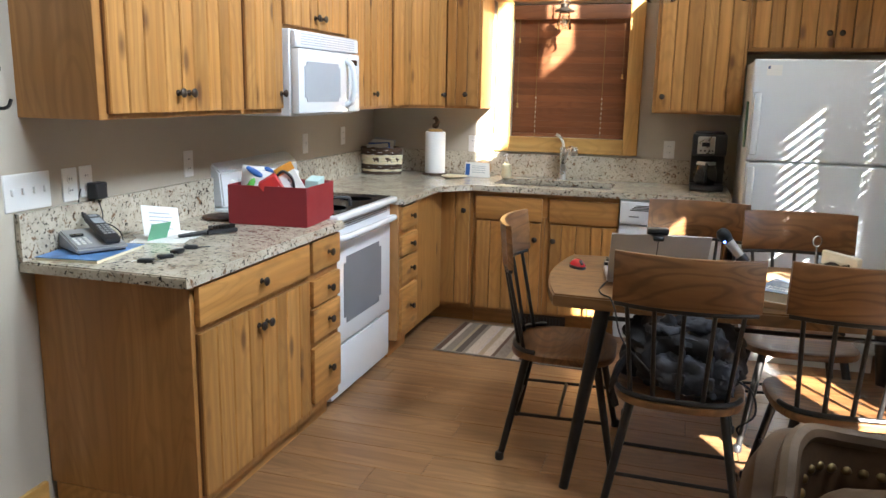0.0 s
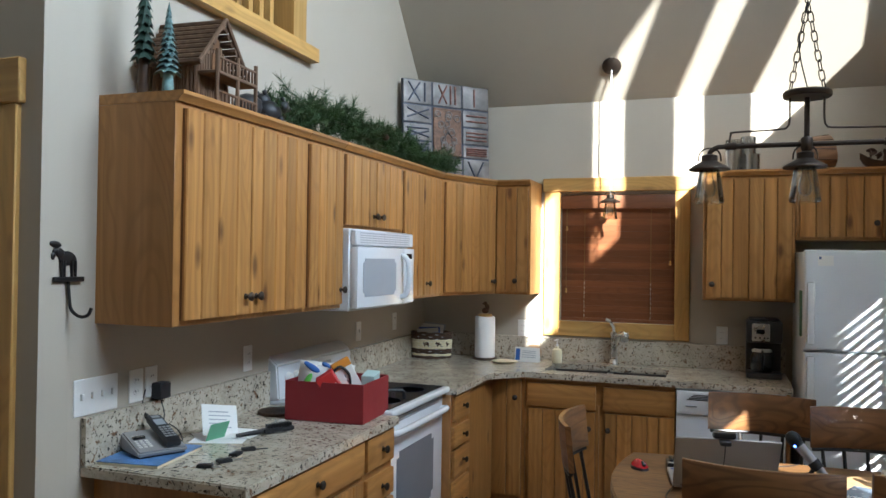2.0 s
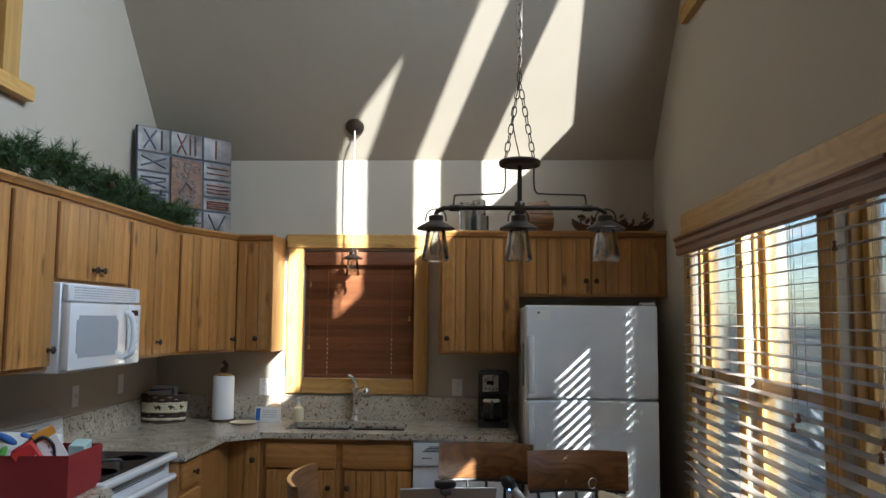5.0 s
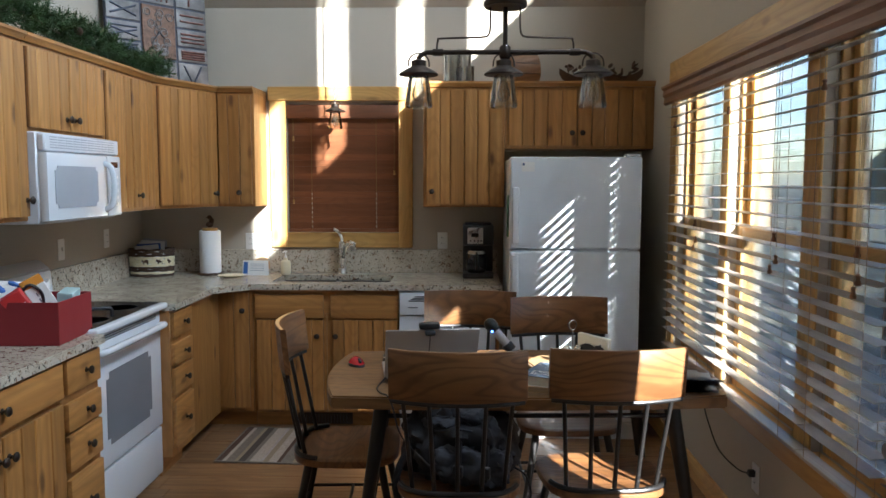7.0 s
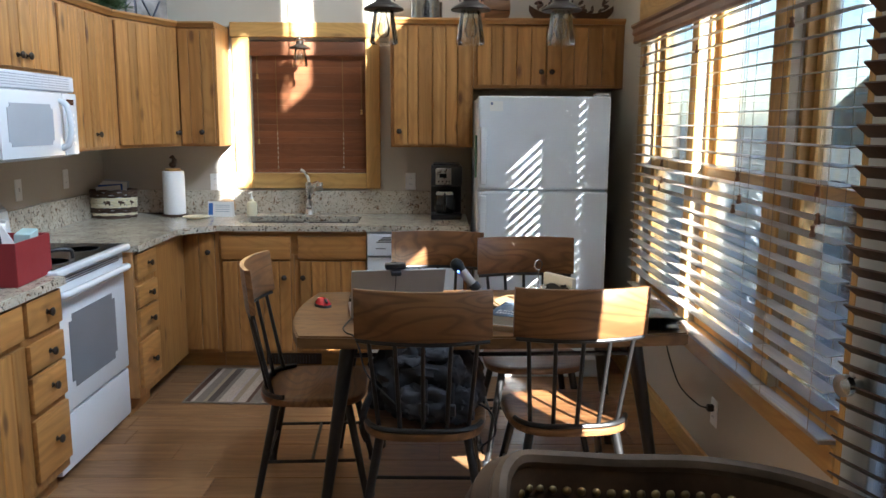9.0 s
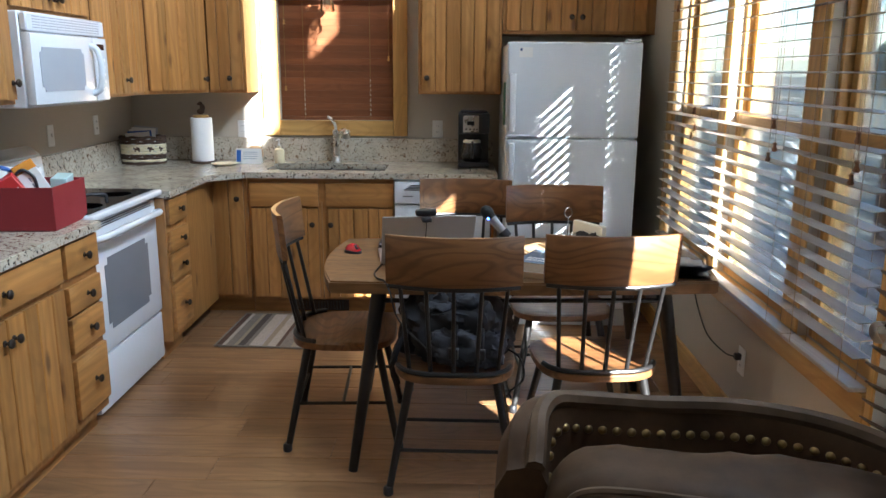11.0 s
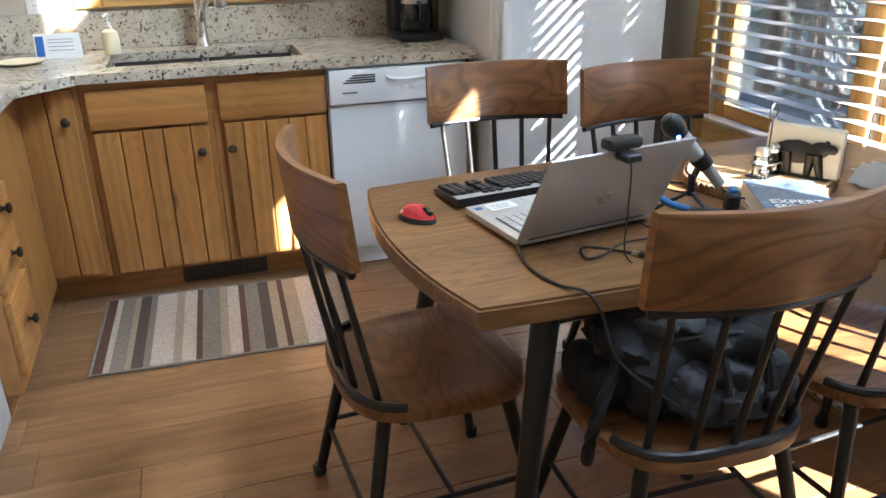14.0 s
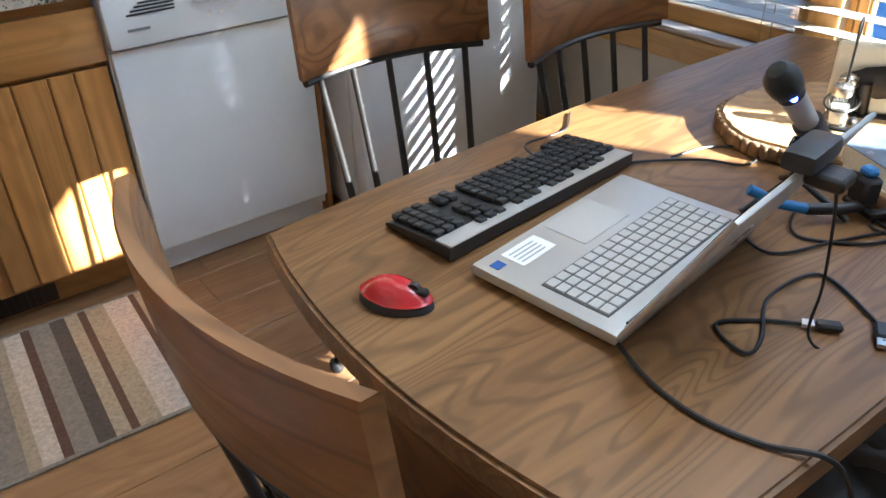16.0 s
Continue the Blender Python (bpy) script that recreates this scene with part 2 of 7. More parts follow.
def rod(bm, p0, p1, r0, r1=None, seg=12):
    """A round bar from p0 to p1."""
    p0, p1 = Vector(p0), Vector(p1)
    d = p1 - p0
    m = Matrix.Translation((p0 + p1) / 2) @ d.to_track_quat("Z", "Y").to_matrix().to_4x4()
    bmesh.ops.create_cone(bm, cap_ends=True, segments=seg, radius1=r0, radius2=r0 if r1 is None else r1, depth=d.length, matrix=m)
    return bm


def lathe(bm, profile, seg=24, m=None):
    """A turned body from (radius, height) pairs."""
    m = m or Matrix()
    rings = []
    for r, z in profile:
        rings.append([bm.verts.new(m @ Vector((r * math.cos(2 * math.pi * i / seg), r * math.sin(2 * math.pi * i / seg), z))) for i in range(seg)])
    for a, b in zip(rings, rings[1:]):
        for i in range(seg):
            j = (i + 1) % seg
            bm.faces.new((a[i], a[j], b[j], b[i]))
    for ring, flip in ((rings[0], True), (rings[-1], False)):
        if (ring[0].co - ring[seg // 2].co).length > 0.0005:
            bm.faces.new(list(reversed(ring)) if flip else ring)
    return bm


def tube(bm, points, r, seg=8):
    """A bent bar or cable through points, smoothed."""
    pts = [Vector(p) for p in points]
    rings = []
    for i, p in enumerate(pts):
        d = (pts[min(i + 1, len(pts) - 1)] - pts[max(i - 1, 0)]).normalized()
        m = Matrix.Translation(p) @ d.to_track_quat("Z", "Y").to_matrix().to_4x4()
        rings.append([m @ Vector((r * math.cos(2 * math.pi * k / seg), r * math.sin(2 * math.pi * k / seg), 0)) for k in range(seg)])
    verts = []
    last = None
    for ring in rings:
        if last:
            shift = min(range(seg), key=lambda s: sum((ring[(k + s) % seg] - last[k]).length for k in range(seg)))
            ring = [ring[(k + shift) % seg] for k in range(seg)]
        last = ring
        verts.append([bm.verts.new(c) for c in ring])
    for a, b in zip(verts, verts[1:]):
        for k in range(seg):
            j = (k + 1) % seg
            bm.faces.new((a[k], a[j], b[j], b[k]))
    bm.faces.new(list(reversed(verts[0])))
    bm.faces.new(verts[-1])
    return bm


def smooth_path(points, n=8):
    """A smooth curve through points."""
    p = [Vector(q) for q in points]
    p = [2 * p[0] - p[1]] + p + [2 * p[-1] - p[-2]]
    out = []
    for a, b, c, d in zip(p, p[1:], p[2:], p[3:]):
        for i in range(n):
            t = i / n
            out.append(0.5 * (2 * b + (c - a) * t + (2 * a - 5 * b + 4 * c - d) * t * t + (3 * b - a - 3 * c + d) * t ** 3))
    return out + [p[-2]]


def prism(bm, poly, lo, hi, axis="x", bend=None):
    """A polygon of (u, v) drawn out along axis from lo to hi; for x the polygon is (y, z), for y (x, z), for z (x, y)."""
    def at(u, v, w):
        c = {"x": (w, u, v), "y": (u, w, v), "z": (u, v, w)}[axis]
        return bend(*c) if bend else c
    a = [bm.verts.new(at(u, v, lo)) for u, v in poly]
    b = [bm.verts.new(at(u, v, hi)) for u, v in poly]
    bm.faces.new(a)
    bm.faces.new(list(reversed(b)))
    for i in range(len(poly)):
        j = (i + 1) % len(poly)
        bm.faces.new((a[j], a[i], b[i], b[j]))
    bmesh.ops.recalc_face_normals(bm, faces=bm.faces[:])
    return bm


def mesh_of(bm, name, material, smooth=40):
    bmesh.ops.recalc_face_normals(bm, faces=bm.faces[:])
    me = bpy.data.meshes.new(name)
    bm.to_mesh(me)
    bm.free()
    me.materials.append(material)
    if smooth:
        me.polygons.foreach_set("use_smooth", [True] * len(me.polygons))
        me.set_sharp_from_angle(angle=radians(smooth))
    return me


def part(name, bm, material, parent, label="", m=None):
    """Links a bmesh, or a mesh already made, as one object under a thing or a part."""
    ob = new(name, bm if isinstance(bm, bpy.types.Mesh) else mesh_of(bm, name, material))
    ob.parent = parent
    if m is not None:
        ob.matrix_basis = m
    return tagged(ob, label)


def thing(name, m, label, category, group=""):
    ob = new(name)
    ob.empty_display_size = 0.1
    ob.matrix_basis = m
    return tagged(ob, label, category, group)


def solo(name, bm, material, label, category, m=None, group="", kind=""):
    ob = new(name, mesh_of(bm, name, material))
    if m is not None:
        ob.matrix_basis = m
    return tagged(ob, label, category, group, kind)


def structure(name, bm, material, label=""):
    return tagged(new(name, mesh_of(bm, name, material)), label, kind="structure")


# ---- the room ----
XR, YB = 3.515, 6.17             # window wall, sink wall
WALL_TOP, SLOPE = 2.69, 1.05    # where the roof slope starts on the sink wall
RIDGE_Y = 1.9
YS = 2 * RIDGE_Y - YB           # wall behind the camera
XW = -1.9                       # far end of the living space


def xl(y):
    """Face of the stove wall, which runs very slightly out of square."""
    return 0.22 - 0.13 * (y - 2.62) / (YB - 2.62)


def roof(y):
    return WALL_TOP + SLOPE * (min(YB - y, y - YS))


def lean(x, y, z):
    return (x + xl(y) - 0.22, y, z)


# floor bed; its planks come last
structure("floor", box(XW - 0.2, XR + 0.2, YS - 0.2, YB + 0.2, -0.12, -0.004), SUBFLOOR, "brown oak-look plank floor")

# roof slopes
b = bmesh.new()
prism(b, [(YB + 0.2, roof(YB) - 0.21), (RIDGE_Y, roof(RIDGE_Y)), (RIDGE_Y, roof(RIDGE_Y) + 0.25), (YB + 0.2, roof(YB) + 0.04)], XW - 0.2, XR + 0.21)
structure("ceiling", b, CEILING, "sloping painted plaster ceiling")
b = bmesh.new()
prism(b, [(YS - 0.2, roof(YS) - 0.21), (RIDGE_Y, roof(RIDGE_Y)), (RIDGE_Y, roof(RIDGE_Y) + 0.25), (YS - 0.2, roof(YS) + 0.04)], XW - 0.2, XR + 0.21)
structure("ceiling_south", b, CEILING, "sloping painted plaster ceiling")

# sink wall with its window opening
WX0, WX1, WZ0, WZ1 = 1.105, 1.872, 1.178, 2.055
b = bmesh.new()
for q in ((XW - 0.2, WX0, -0.1, 2.72), (WX1, XR + 0.2, -0.1, 2.72), (WX0, WX1, -0.1, WZ0), (WX0, WX1, WZ1, 2.72)):
    bx(b, q[0], q[1], YB, YB + 0.16, q[2], q[3])
structure("wall_north", b, WALL, "greige painted plaster wall")
structure("wall_south", box(XW - 0.2, XR + 0.2, YS - 0.16, YS, -0.1, 2.72), WALL, "greige painted plaster wall")
b = bmesh.new()
prism(b, [(YS - 0.1, -0.1), (2.62, -0.1), (2.62, roof(2.62)), (RIDGE_Y, roof(RIDGE_Y)), (YS - 0.1, roof(YS))], XW - 0.16, XW)
structure("wall_west", b, WALL, "greige painted plaster wall")

# stove wall with the loft opening
LY0, LY1, LZ0, LZ1 = 2.95, 4.14, 2.63, 3.85
b = bmesh.new()
for poly in ([(2.74, -0.1), (YB, -0.1), (YB, LZ0), (2.74, LZ0)],
             [(2.74, LZ0), (LY0, LZ0), (LY0, roof(LY0)), (2.74, roof(2.74))],
             [(LY1, LZ0), (YB, LZ0), (YB, WALL_TOP), (LY1, roof(LY1))],
             [(LY0, LZ1), (LY1, LZ1), (LY1, roof(LY1)), (LY0, roof(LY0))]):
    prism(b, poly, 0.10, 0.22, bend=lean)
structure("wall_stove", b, WALL, "greige painted plaster wall with loft opening")
# wall that returns beside the hall, with a door
HX0, HX1 = -0.82, 0.025
b = bmesh.new()
for q in ((XW, HX0, -0.1, 6.6), (HX1, 0.22, -0.1, 6.6), (HX0, HX1, 2.06, 6.6)):
    bx(b, q[0], q[1], 2.62, 2.74, q[2], q[3])
structure("wall_hall", b, WALL, "greige painted plaster wall beside a door")
# loft behind the balusters
b = bmesh.new()
bx(b, -2.0, 0.08, 2.75, YB, 2.40, 2.52)
bx(b, -2.1, -2.0, 2.75, YB, 2.40, 6.3)
structure("wall_loft", b, WALL, "dim loft wall behind the balusters")

# window wall: low windows, glazed door, high windows under the slope
LOW = [(2.99, 3.50), (3.62, 4.41), (4.49, 5.26)]
LOW_Z = (0.60, 2.18)
HIGH = [(1.3, 1.95), (2.09, 2.715), (3.01, 3.61), (3.825, 4.98)]
HIGH_Z = 3.43
DY0, DY1, DZ = 1.62, 2.965, 2.60


def head(y):
    return 4.55 if y < 2.03 else 5.02 if y < 2.92 else roof(y) - 0.5


b = bmesh.new()
W0, W1 = XR, XR + 0.18


def slab(y0, y1, z0, z1):
    prism(b, [(y0, z0), (y1, z0), (y1, z1), (y0, z1)], W0, XR + 0.15 if z1 <= 2.2 else W1)


slab(YS, DY0, -0.1, 2.2)
slab(DY1, 2.98, -0.1, 2.2)
slab(2.98, 5.26, -0.1, LOW_Z[0])
slab(2.98, 5.26, LOW_Z[1], 2.2)
slab(3.50, 3.62, *LOW_Z)
slab(4.41, 4.49, *LOW_Z)
slab(5.26, YB, -0.1, 2.2)
slab(YS, DY0, 2.2, 2.69)
slab(DY1, YB, 2.2, 2.69)
slab(DY0, DY1, DZ, 2.69)
prism(b, [(YS, 2.69), (YB, 2.69), (YB - (HIGH_Z - 2.69) / SLOPE, HIGH_Z), (YS + (HIGH_Z - 2.69) / SLOPE, HIGH_Z)], W0, W1)
ys = [YS + (HIGH_Z - 2.69) / SLOPE] + [v for w in HIGH for v in w] + [YB - (HIGH_Z - 2.69) / SLOPE]
for i in range(0, len(ys), 2):
    lo, hi = ys[i], ys[i + 1]
    top = [(hi, roof(hi))] + ([(RIDGE_Y, roof(RIDGE_Y))] if lo < RIDGE_Y < hi else []) + [(lo, roof(lo))]
    poly = [(lo, HIGH_Z), (hi, HIGH_Z)] + top
    if abs(top[0][1] - HIGH_Z) < 0.01:
        poly = [(lo, HIGH_Z), (hi, HIGH_Z), (lo, roof(lo))]
    elif abs(top[-1][1] - HIGH_Z) < 0.01:
        poly = [(lo, HIGH_Z), (hi, HIGH_Z), (hi, roof(hi))]
    prism(b, poly, W0, W1)
for lo, hi in HIGH:
    if lo < RIDGE_Y < hi:
        prism(b, [(lo, head(lo)), (RIDGE_Y, head(RIDGE_Y)), (hi, head(hi)), (hi, roof(hi)), (RIDGE_Y, roof(RIDGE_Y)), (lo, roof(lo))], W0, W1)
    else:
        prism(b, [(lo, head(lo)), (hi, head(hi)), (hi, roof(hi)), (lo, roof(lo))], W0, W1)
structure("wall_east", b, WALL, "greige painted plaster wall with tall windows")


# ---- trim ----
def trim(name, q, material, label="honey pine trim board", bevel=0.004):
    return structure(name, box(*q, bevel=bevel), material, label)


trim("baseboard_east", (XR - 0.018, XR, 2.986, YB - 0.02, 0.0, 0.115), TRIM)
trim("baseboard_east_south", (XR - 0.018, XR, YS, DY0 - 0.1, 0.0, 0.115), TRIM)
trim("baseboard_hall", (0.135, 0.236, 2.602, 2.62, 0.0, 0.115), TRIM_X)
b = prism(bmesh.new(), [(2.62, 0.0), (2.83, 0.0), (2.83, 0.115), (2.62, 0.115)], 0.22, 0.236, bend=lean)
structure("baseboard_stove", b, TRIM, "honey pine baseboard")
# hall door casing and door
trim("trim_hall_jamb", (0.025, 0.138, 2.598, 2.62, 0.0, 2.06), TRIM_Z)
trim("trim_hall_head", (-0.95, 0.155, 2.59, 2.62, 2.06, 2.20), TRIM_X)
door = structure("door_1", box(HX0, HX1, 2.64, 2.68, 0.01, 2.055, bevel=0.003), DOOR_WOOD, "dark stained wooden hall door")
for z in (0.35, 1.1, 1.8):
    part("hinge", box(HX1 - 0.014, HX1 - 0.002, 2.632, 2.6405, z, z + 0.09, bevel=0.002), BRONZE, door, "dark bronze hinge")
# loft opening: ledge, casing, balusters
structure("trim_loft_ledge", prism(bmesh.new(), [(2.76, 2.596), (4.335, 2.596), (4.335, 2.665), (2.76, 2.665)], 0.08, 0.275, bend=lean), TRIM, "honey pine ledge under the loft opening")
structure("trim_loft_jamb", prism(bmesh.new(), [(4.125, 2.667), (4.255, 2.667), (4.255, 3.95), (4.125, 3.95)], 0.05, 0.24, bend=lean), TRIM_Z, "honey pine casing of the loft opening")
rail = structure("trim_loft_rail", prism(bmesh.new(), [(2.95, 3.58), (4.12, 3.58), (4.12, 3.64), (2.95, 3.64)], 0.10, 0.19, bend=lean), TRIM, "honey pine loft rail with square balusters")
y = 3.0
while y < 4.09:
    part("baluster", prism(bmesh.new(), [(y, 2.667), (y + 0.034, 2.667), (y + 0.034, 3.58), (y, 3.58)], 0.12, 0.16, bend=lean), TRIM_Z, rail)
    y += 0.094
# sink window casing
trim("trim_window_left", (0.995, 1.105, 6.145, YB, 1.075, 2.07), TRIM_Z)
trim("trim_window_right", (1.872, 1.968, 6.145, YB, 1.075, 2.07), TRIM_Z)
trim("trim_window_head", (0.985, 1.99, 6.138, YB, 2.07, 2.165), TRIM_X)
trim("trim_window_apron", (1.105, 1.872, 6.148, YB, 1.075, 1.178), TRIM_X)
# big window casing
trim("trim_big_head", (XR - 0.025, XR, 2.968, 5.40, 2.055, 2.205), TRIM)
trim("trim_big_left", (XR - 0.02, XR, 5.255, 5.37, 0.50, 2.055), TRIM_Z)
trim("trim_big_right", (XR - 0.02, XR, 2.95, 2.985, 0.0, 2.055), TRIM_Z)
trim("trim_big_apron", (XR - 0.022, XR, 2.986, 5.255, 0.50, 0.585), TRIM)
trim("trim_big_sill", (XR - 0.03, XR + 0.035, 2.985, 5.25, 0.585, 0.603), TRIM)
for i, (lo, hi) in enumerate(((3.495, 3.625), (4.405, 4.495))):
    trim("trim_mullion_%d" % (i + 1), (XR - 0.012, XR, lo, hi, 0.604, 2.054), TRIM_Z)
# high window ledge
trim("trim_high_ledge", (XR - 0.04, XR, -1.0, 5.26, 3.30, 3.40), TRIM)


def sash_window(name, y0, y1, z0, z1, split):
    """Two wooden sashes, the lower one inside, with panes."""
    win = structure(name, box(XR + 0.04, XR + 0.11, y0, y0 + 0.02, z0, z1, bevel=0.003), TRIM_Z, "pine double-hung window with clear panes")
    part("jamb", box(XR + 0.04, XR + 0.11, y1 - 0.02, y1, z0, z1, bevel=0.003), TRIM_Z, win)
    for x, lo, hi in ((XR + 0.04, z0, split + 0.03), (XR + 0.075, split - 0.02, z1)):
        s = part("sash", box(x, x + 0.03, y0 + 0.021, y0 + 0.06, lo, hi, bevel=0.003), TRIM_Z, win)
        part("stile", box(x, x + 0.03, y1 - 0.06, y1 - 0.021, lo, hi, bevel=0.003), TRIM_Z, s)
        part("rail", box(x, x + 0.03, y0 + 0.06, y1 - 0.06, lo, lo + 0.055, bevel=0.003), TRIM, s)
        part("rail", box(x, x + 0.03, y0 + 0.06, y1 - 0.06, hi - 0.05, hi, bevel=0.003), TRIM, s)
        pane = part("pane", box(x + 0.012, x + 0.016, y0 + 0.06, y1 - 0.06, lo + 0.055, hi - 0.05), GLASS, s)
        pane.visible_shadow = False
    lock = (y0 + y1) / 2
    part("sash_lock", box(XR + 0.045, XR + 0.07, lock - 0.03, lock + 0.03, split + 0.03, split + 0.05, bevel=0.005), BRONZE, win, "dark metal sash lock")
    return win


for i, (lo, hi) in enumerate(LOW):
    sash_window("window_%d" % (i + 1), lo, hi, LOW_Z[0] + 0.004, LOW_Z[1], 1.30)
for i, (lo, hi) in enumerate(HIGH):
    b = bmesh.new()
    for y in (lo, hi - 0.04):
        bx(b, XR + 0.06, XR + 0.12, y, y + 0.04, HIGH_Z, min(head(y), head(y + 0.04)))
    # second window: unseen rail made deeper to trim its sunbeam
    bx(b, XR + 0.06, XR + 0.12, lo + 0.04, hi - 0.04, HIGH_Z, HIGH_Z + (0.30 if i == 1 else 0.04))
    w = structure("window_%d" % (i + 4), b, TRIM_Z, "pine-framed high window following the roof slope")
    mid = [(RIDGE_Y, head(RIDGE_Y))] if lo < RIDGE_Y < hi else []
    pane = part("pane", prism(bmesh.new(), [(lo + 0.04, HIGH_Z + 0.02), (hi - 0.04, HIGH_Z + 0.02), (hi - 0.04, head(hi - 0.04)), *mid, (lo + 0.04, head(lo + 0.04))], XR + 0.088, XR + 0.092), GLASS, w)
    pane.visible_shadow = False
win = structure("window_8", box(WX0, WX0 + 0.05, YB + 0.08, YB + 0.13, WZ0, WZ1, bevel=0.003), TRIM_Z, "pine-framed sink window behind its blind")
part("stile", box(WX1 - 0.05, WX1, YB + 0.08, YB + 0.13, WZ0, WZ1, bevel=0.003), TRIM_Z, win)
part("rail", box(WX0 + 0.05, WX1 - 0.05, YB + 0.08, YB + 0.13, WZ0, WZ0 + 0.06, bevel=0.003), TRIM_X, win)
part("rail", box(WX0 + 0.05, WX1 - 0.05, YB + 0.08, YB + 0.13, WZ1 - 0.06, WZ1, bevel=0.003), TRIM_X, win)
pane = part("pane", box(WX0 + 0.05, WX1 - 0.05, YB + 0.10, YB + 0.104, WZ0 + 0.06, WZ1 - 0.06), GLASS, win)
pane.visible_shadow = False

# ---- cabinets ----
plank_meshes = {}


def plank_mesh(w, h, material):
    """One bead-edged board, shared by all boards of that size."""
    key = (round(w, 3), round(h, 3), material.name)
    if key not in plank_meshes:
        bm = bx(bmesh.new(), -w / 2, w / 2, -0.006, 0.008, 0, h)
        edges = [e for e in bm.edges if abs(e.verts[0].co.z - e.verts[1].co.z) > h / 2 and e.verts[0].co.y < 0]
        bmesh.ops.bevel(bm, geom=edges, offset=0.004, segments=1, affect="EDGES")
        plank_meshes[key] = mesh_of(bm, "board", material, 0)
    return plank_meshes[key]


def knob(parent, x, z, y=-0.020):
    m = pose(x, y, z, 90, 0, 0)
    part("knob", lathe(bmesh.new(), [(0.011, 0.0), (0.011, 0.003), (0.006, 0.006), (0.006, 0.014), (0.015, 0.020), (0.017, 0.026), (0.012, 0.031), (0.0, 0.033)], 14), BRONZE, parent, "dark bronze knob", m)


rng = random.Random(7)


def boards(parent, x0, x1, z0, z1, material, y=-0.014):
    """Uneven vertical boards side by side."""
    n = max(2, round((x1 - x0) / 0.085))
    cuts = [x0]
    for i in range(1, n):
        cuts.append(round(x0 + (x1 - x0) * i / n + rng.uniform(-0.012, 0.012), 3))
    cuts.append(x1)
    for a, c in zip(cuts, cuts[1:]):
        part("board", plank_mesh(c - a - 0.003, z1 - z0, material), None, parent, m=pose((a + c) / 2, y, z0))


def cabinet(name, m, w, d, h, fronts, label, group, toe=False, crown=False):
    """A cabinet whose front lies on local y = 0 and looks along -y."""
    c = thing(name, m, label, "cabinet", group)
    b = box(0, w, 0.0, d, 0.10 if toe else 0, h, bevel=0.002)
    part("body", b, PINE_SIDE, c)
    if toe:
        part("toe_kick", box(0.0, w, 0.06, d - 0.02, 0, 0.10), PINE_H, c)
    if crown:
        part("crown", prism(bmesh.new(), [(0.0, h), (-0.012, h), (-0.018, h + 0.012), (-0.03, h + 0.022), (-0.03, h + 0.034), (d, h + 0.034), (d, h)], 0, w), PINE_H, c)
    for kind, x0, x1, z0, z1, *kn in fronts:
        if kind == "door":
            f = part("door", box(x0, x1, -0.008, -0.001, z0, z1), GROOVE, c)
            boards(f, x0, x1, z0, z1, PINE)
        else:
            f = part("drawer_front", box(x0, x1, -0.022, -0.001, z0, z1, bevel=0.005, seg=2), PINE_H, c)
        for kx, kz in kn:
            knob(f, kx, kz)
    return c


def west(y, z, x=0.525):
    return pose(x, y, z, 0, 0, 90)


UZ, UT = 1.365, 2.095
UH = UT - UZ
G1, G2, G3 = "upper cabinets", "base cabinets", "upper cabinets"
PL = "honey pine upper cabinet with knotty board doors"
cabinet("wall_cabinet", west(2.855, UZ), 0.825, 0.325, UH, [("door", 0.035, 0.405, 0.02, UH - 0.02, (0.375, 0.085)), ("door", 0.41, 0.81, 0.02, UH - 0.02, (0.44, 0.085))], PL + " above the counter", G1, crown=True)
cabinet("wall_cabinet", west(3.682, UZ), 0.325, 0.325, UH, [("door", 0.01, 0.312, 0.02, UH - 0.02, (0.288, 0.085))], PL + " beside the microwave", G1, crown=True)
cabinet("wall_cabinet", west(4.009, 1.73), 0.695, 0.335, UT - 1.73, [("door", 0.01, 0.335, 0.02, UT - 1.75, (0.305, 0.07)), ("door", 0.345, 0.675, 0.02, UT - 1.75, (0.375, 0.07))], "short honey pine cabinet above the microwave", G1, crown=True)
cabinet("wall_cabinet", west(4.706, UZ), 0.62, 0.36, UH, [("door", 0.01, 0.29, 0.02, UH - 0.02), ("door", 0.305, 0.585, 0.02, UH - 0.02, (0.345, 0.085))], PL + " beside the microwave", G1, crown=True)
# corner cabinet set across the corner
cx0, cy0, cx1, cy1 = 0.525, 5.33, 0.728, 5.85
cw = math.hypot(cx1 - cx0, cy1 - cy0)
ang = math.degrees(math.atan2(cy1 - cy0, cx1 - cx0))
corner = cabinet("corner_cabinet", pose(cx0, cy0, UZ, 0, 0, ang), cw, 0.12, UH, [("door", 0.03, cw - 0.02, 0.02, UH - 0.02, (cw - 0.06, 0.085))], "honey pine corner cabinet set across the corner", G1, crown=True)
inv = pose(cx0, cy0, UZ, 0, 0, ang).inverted()
b = prism(bmesh.new(), [(0.20, 5.332), (0.50, 5.332), (0.72, 5.862), (0.72, 6.165), (0.14, 6.165)], UZ + 0.001, UT + 0.03, "z")
bmesh.ops.transform(b, matrix=inv, verts=b.verts[:])
part("carcass", b, PINE_SIDE, corner)
cabinet("wall_cabinet", pose(0.73, 5.85, UZ), 0.24, 0.318, UH, [("door", 0.01, 0.225, 0.02, UH - 0.02, (0.145, 0.09))], PL + " beside the sink window", G1, crown=True)
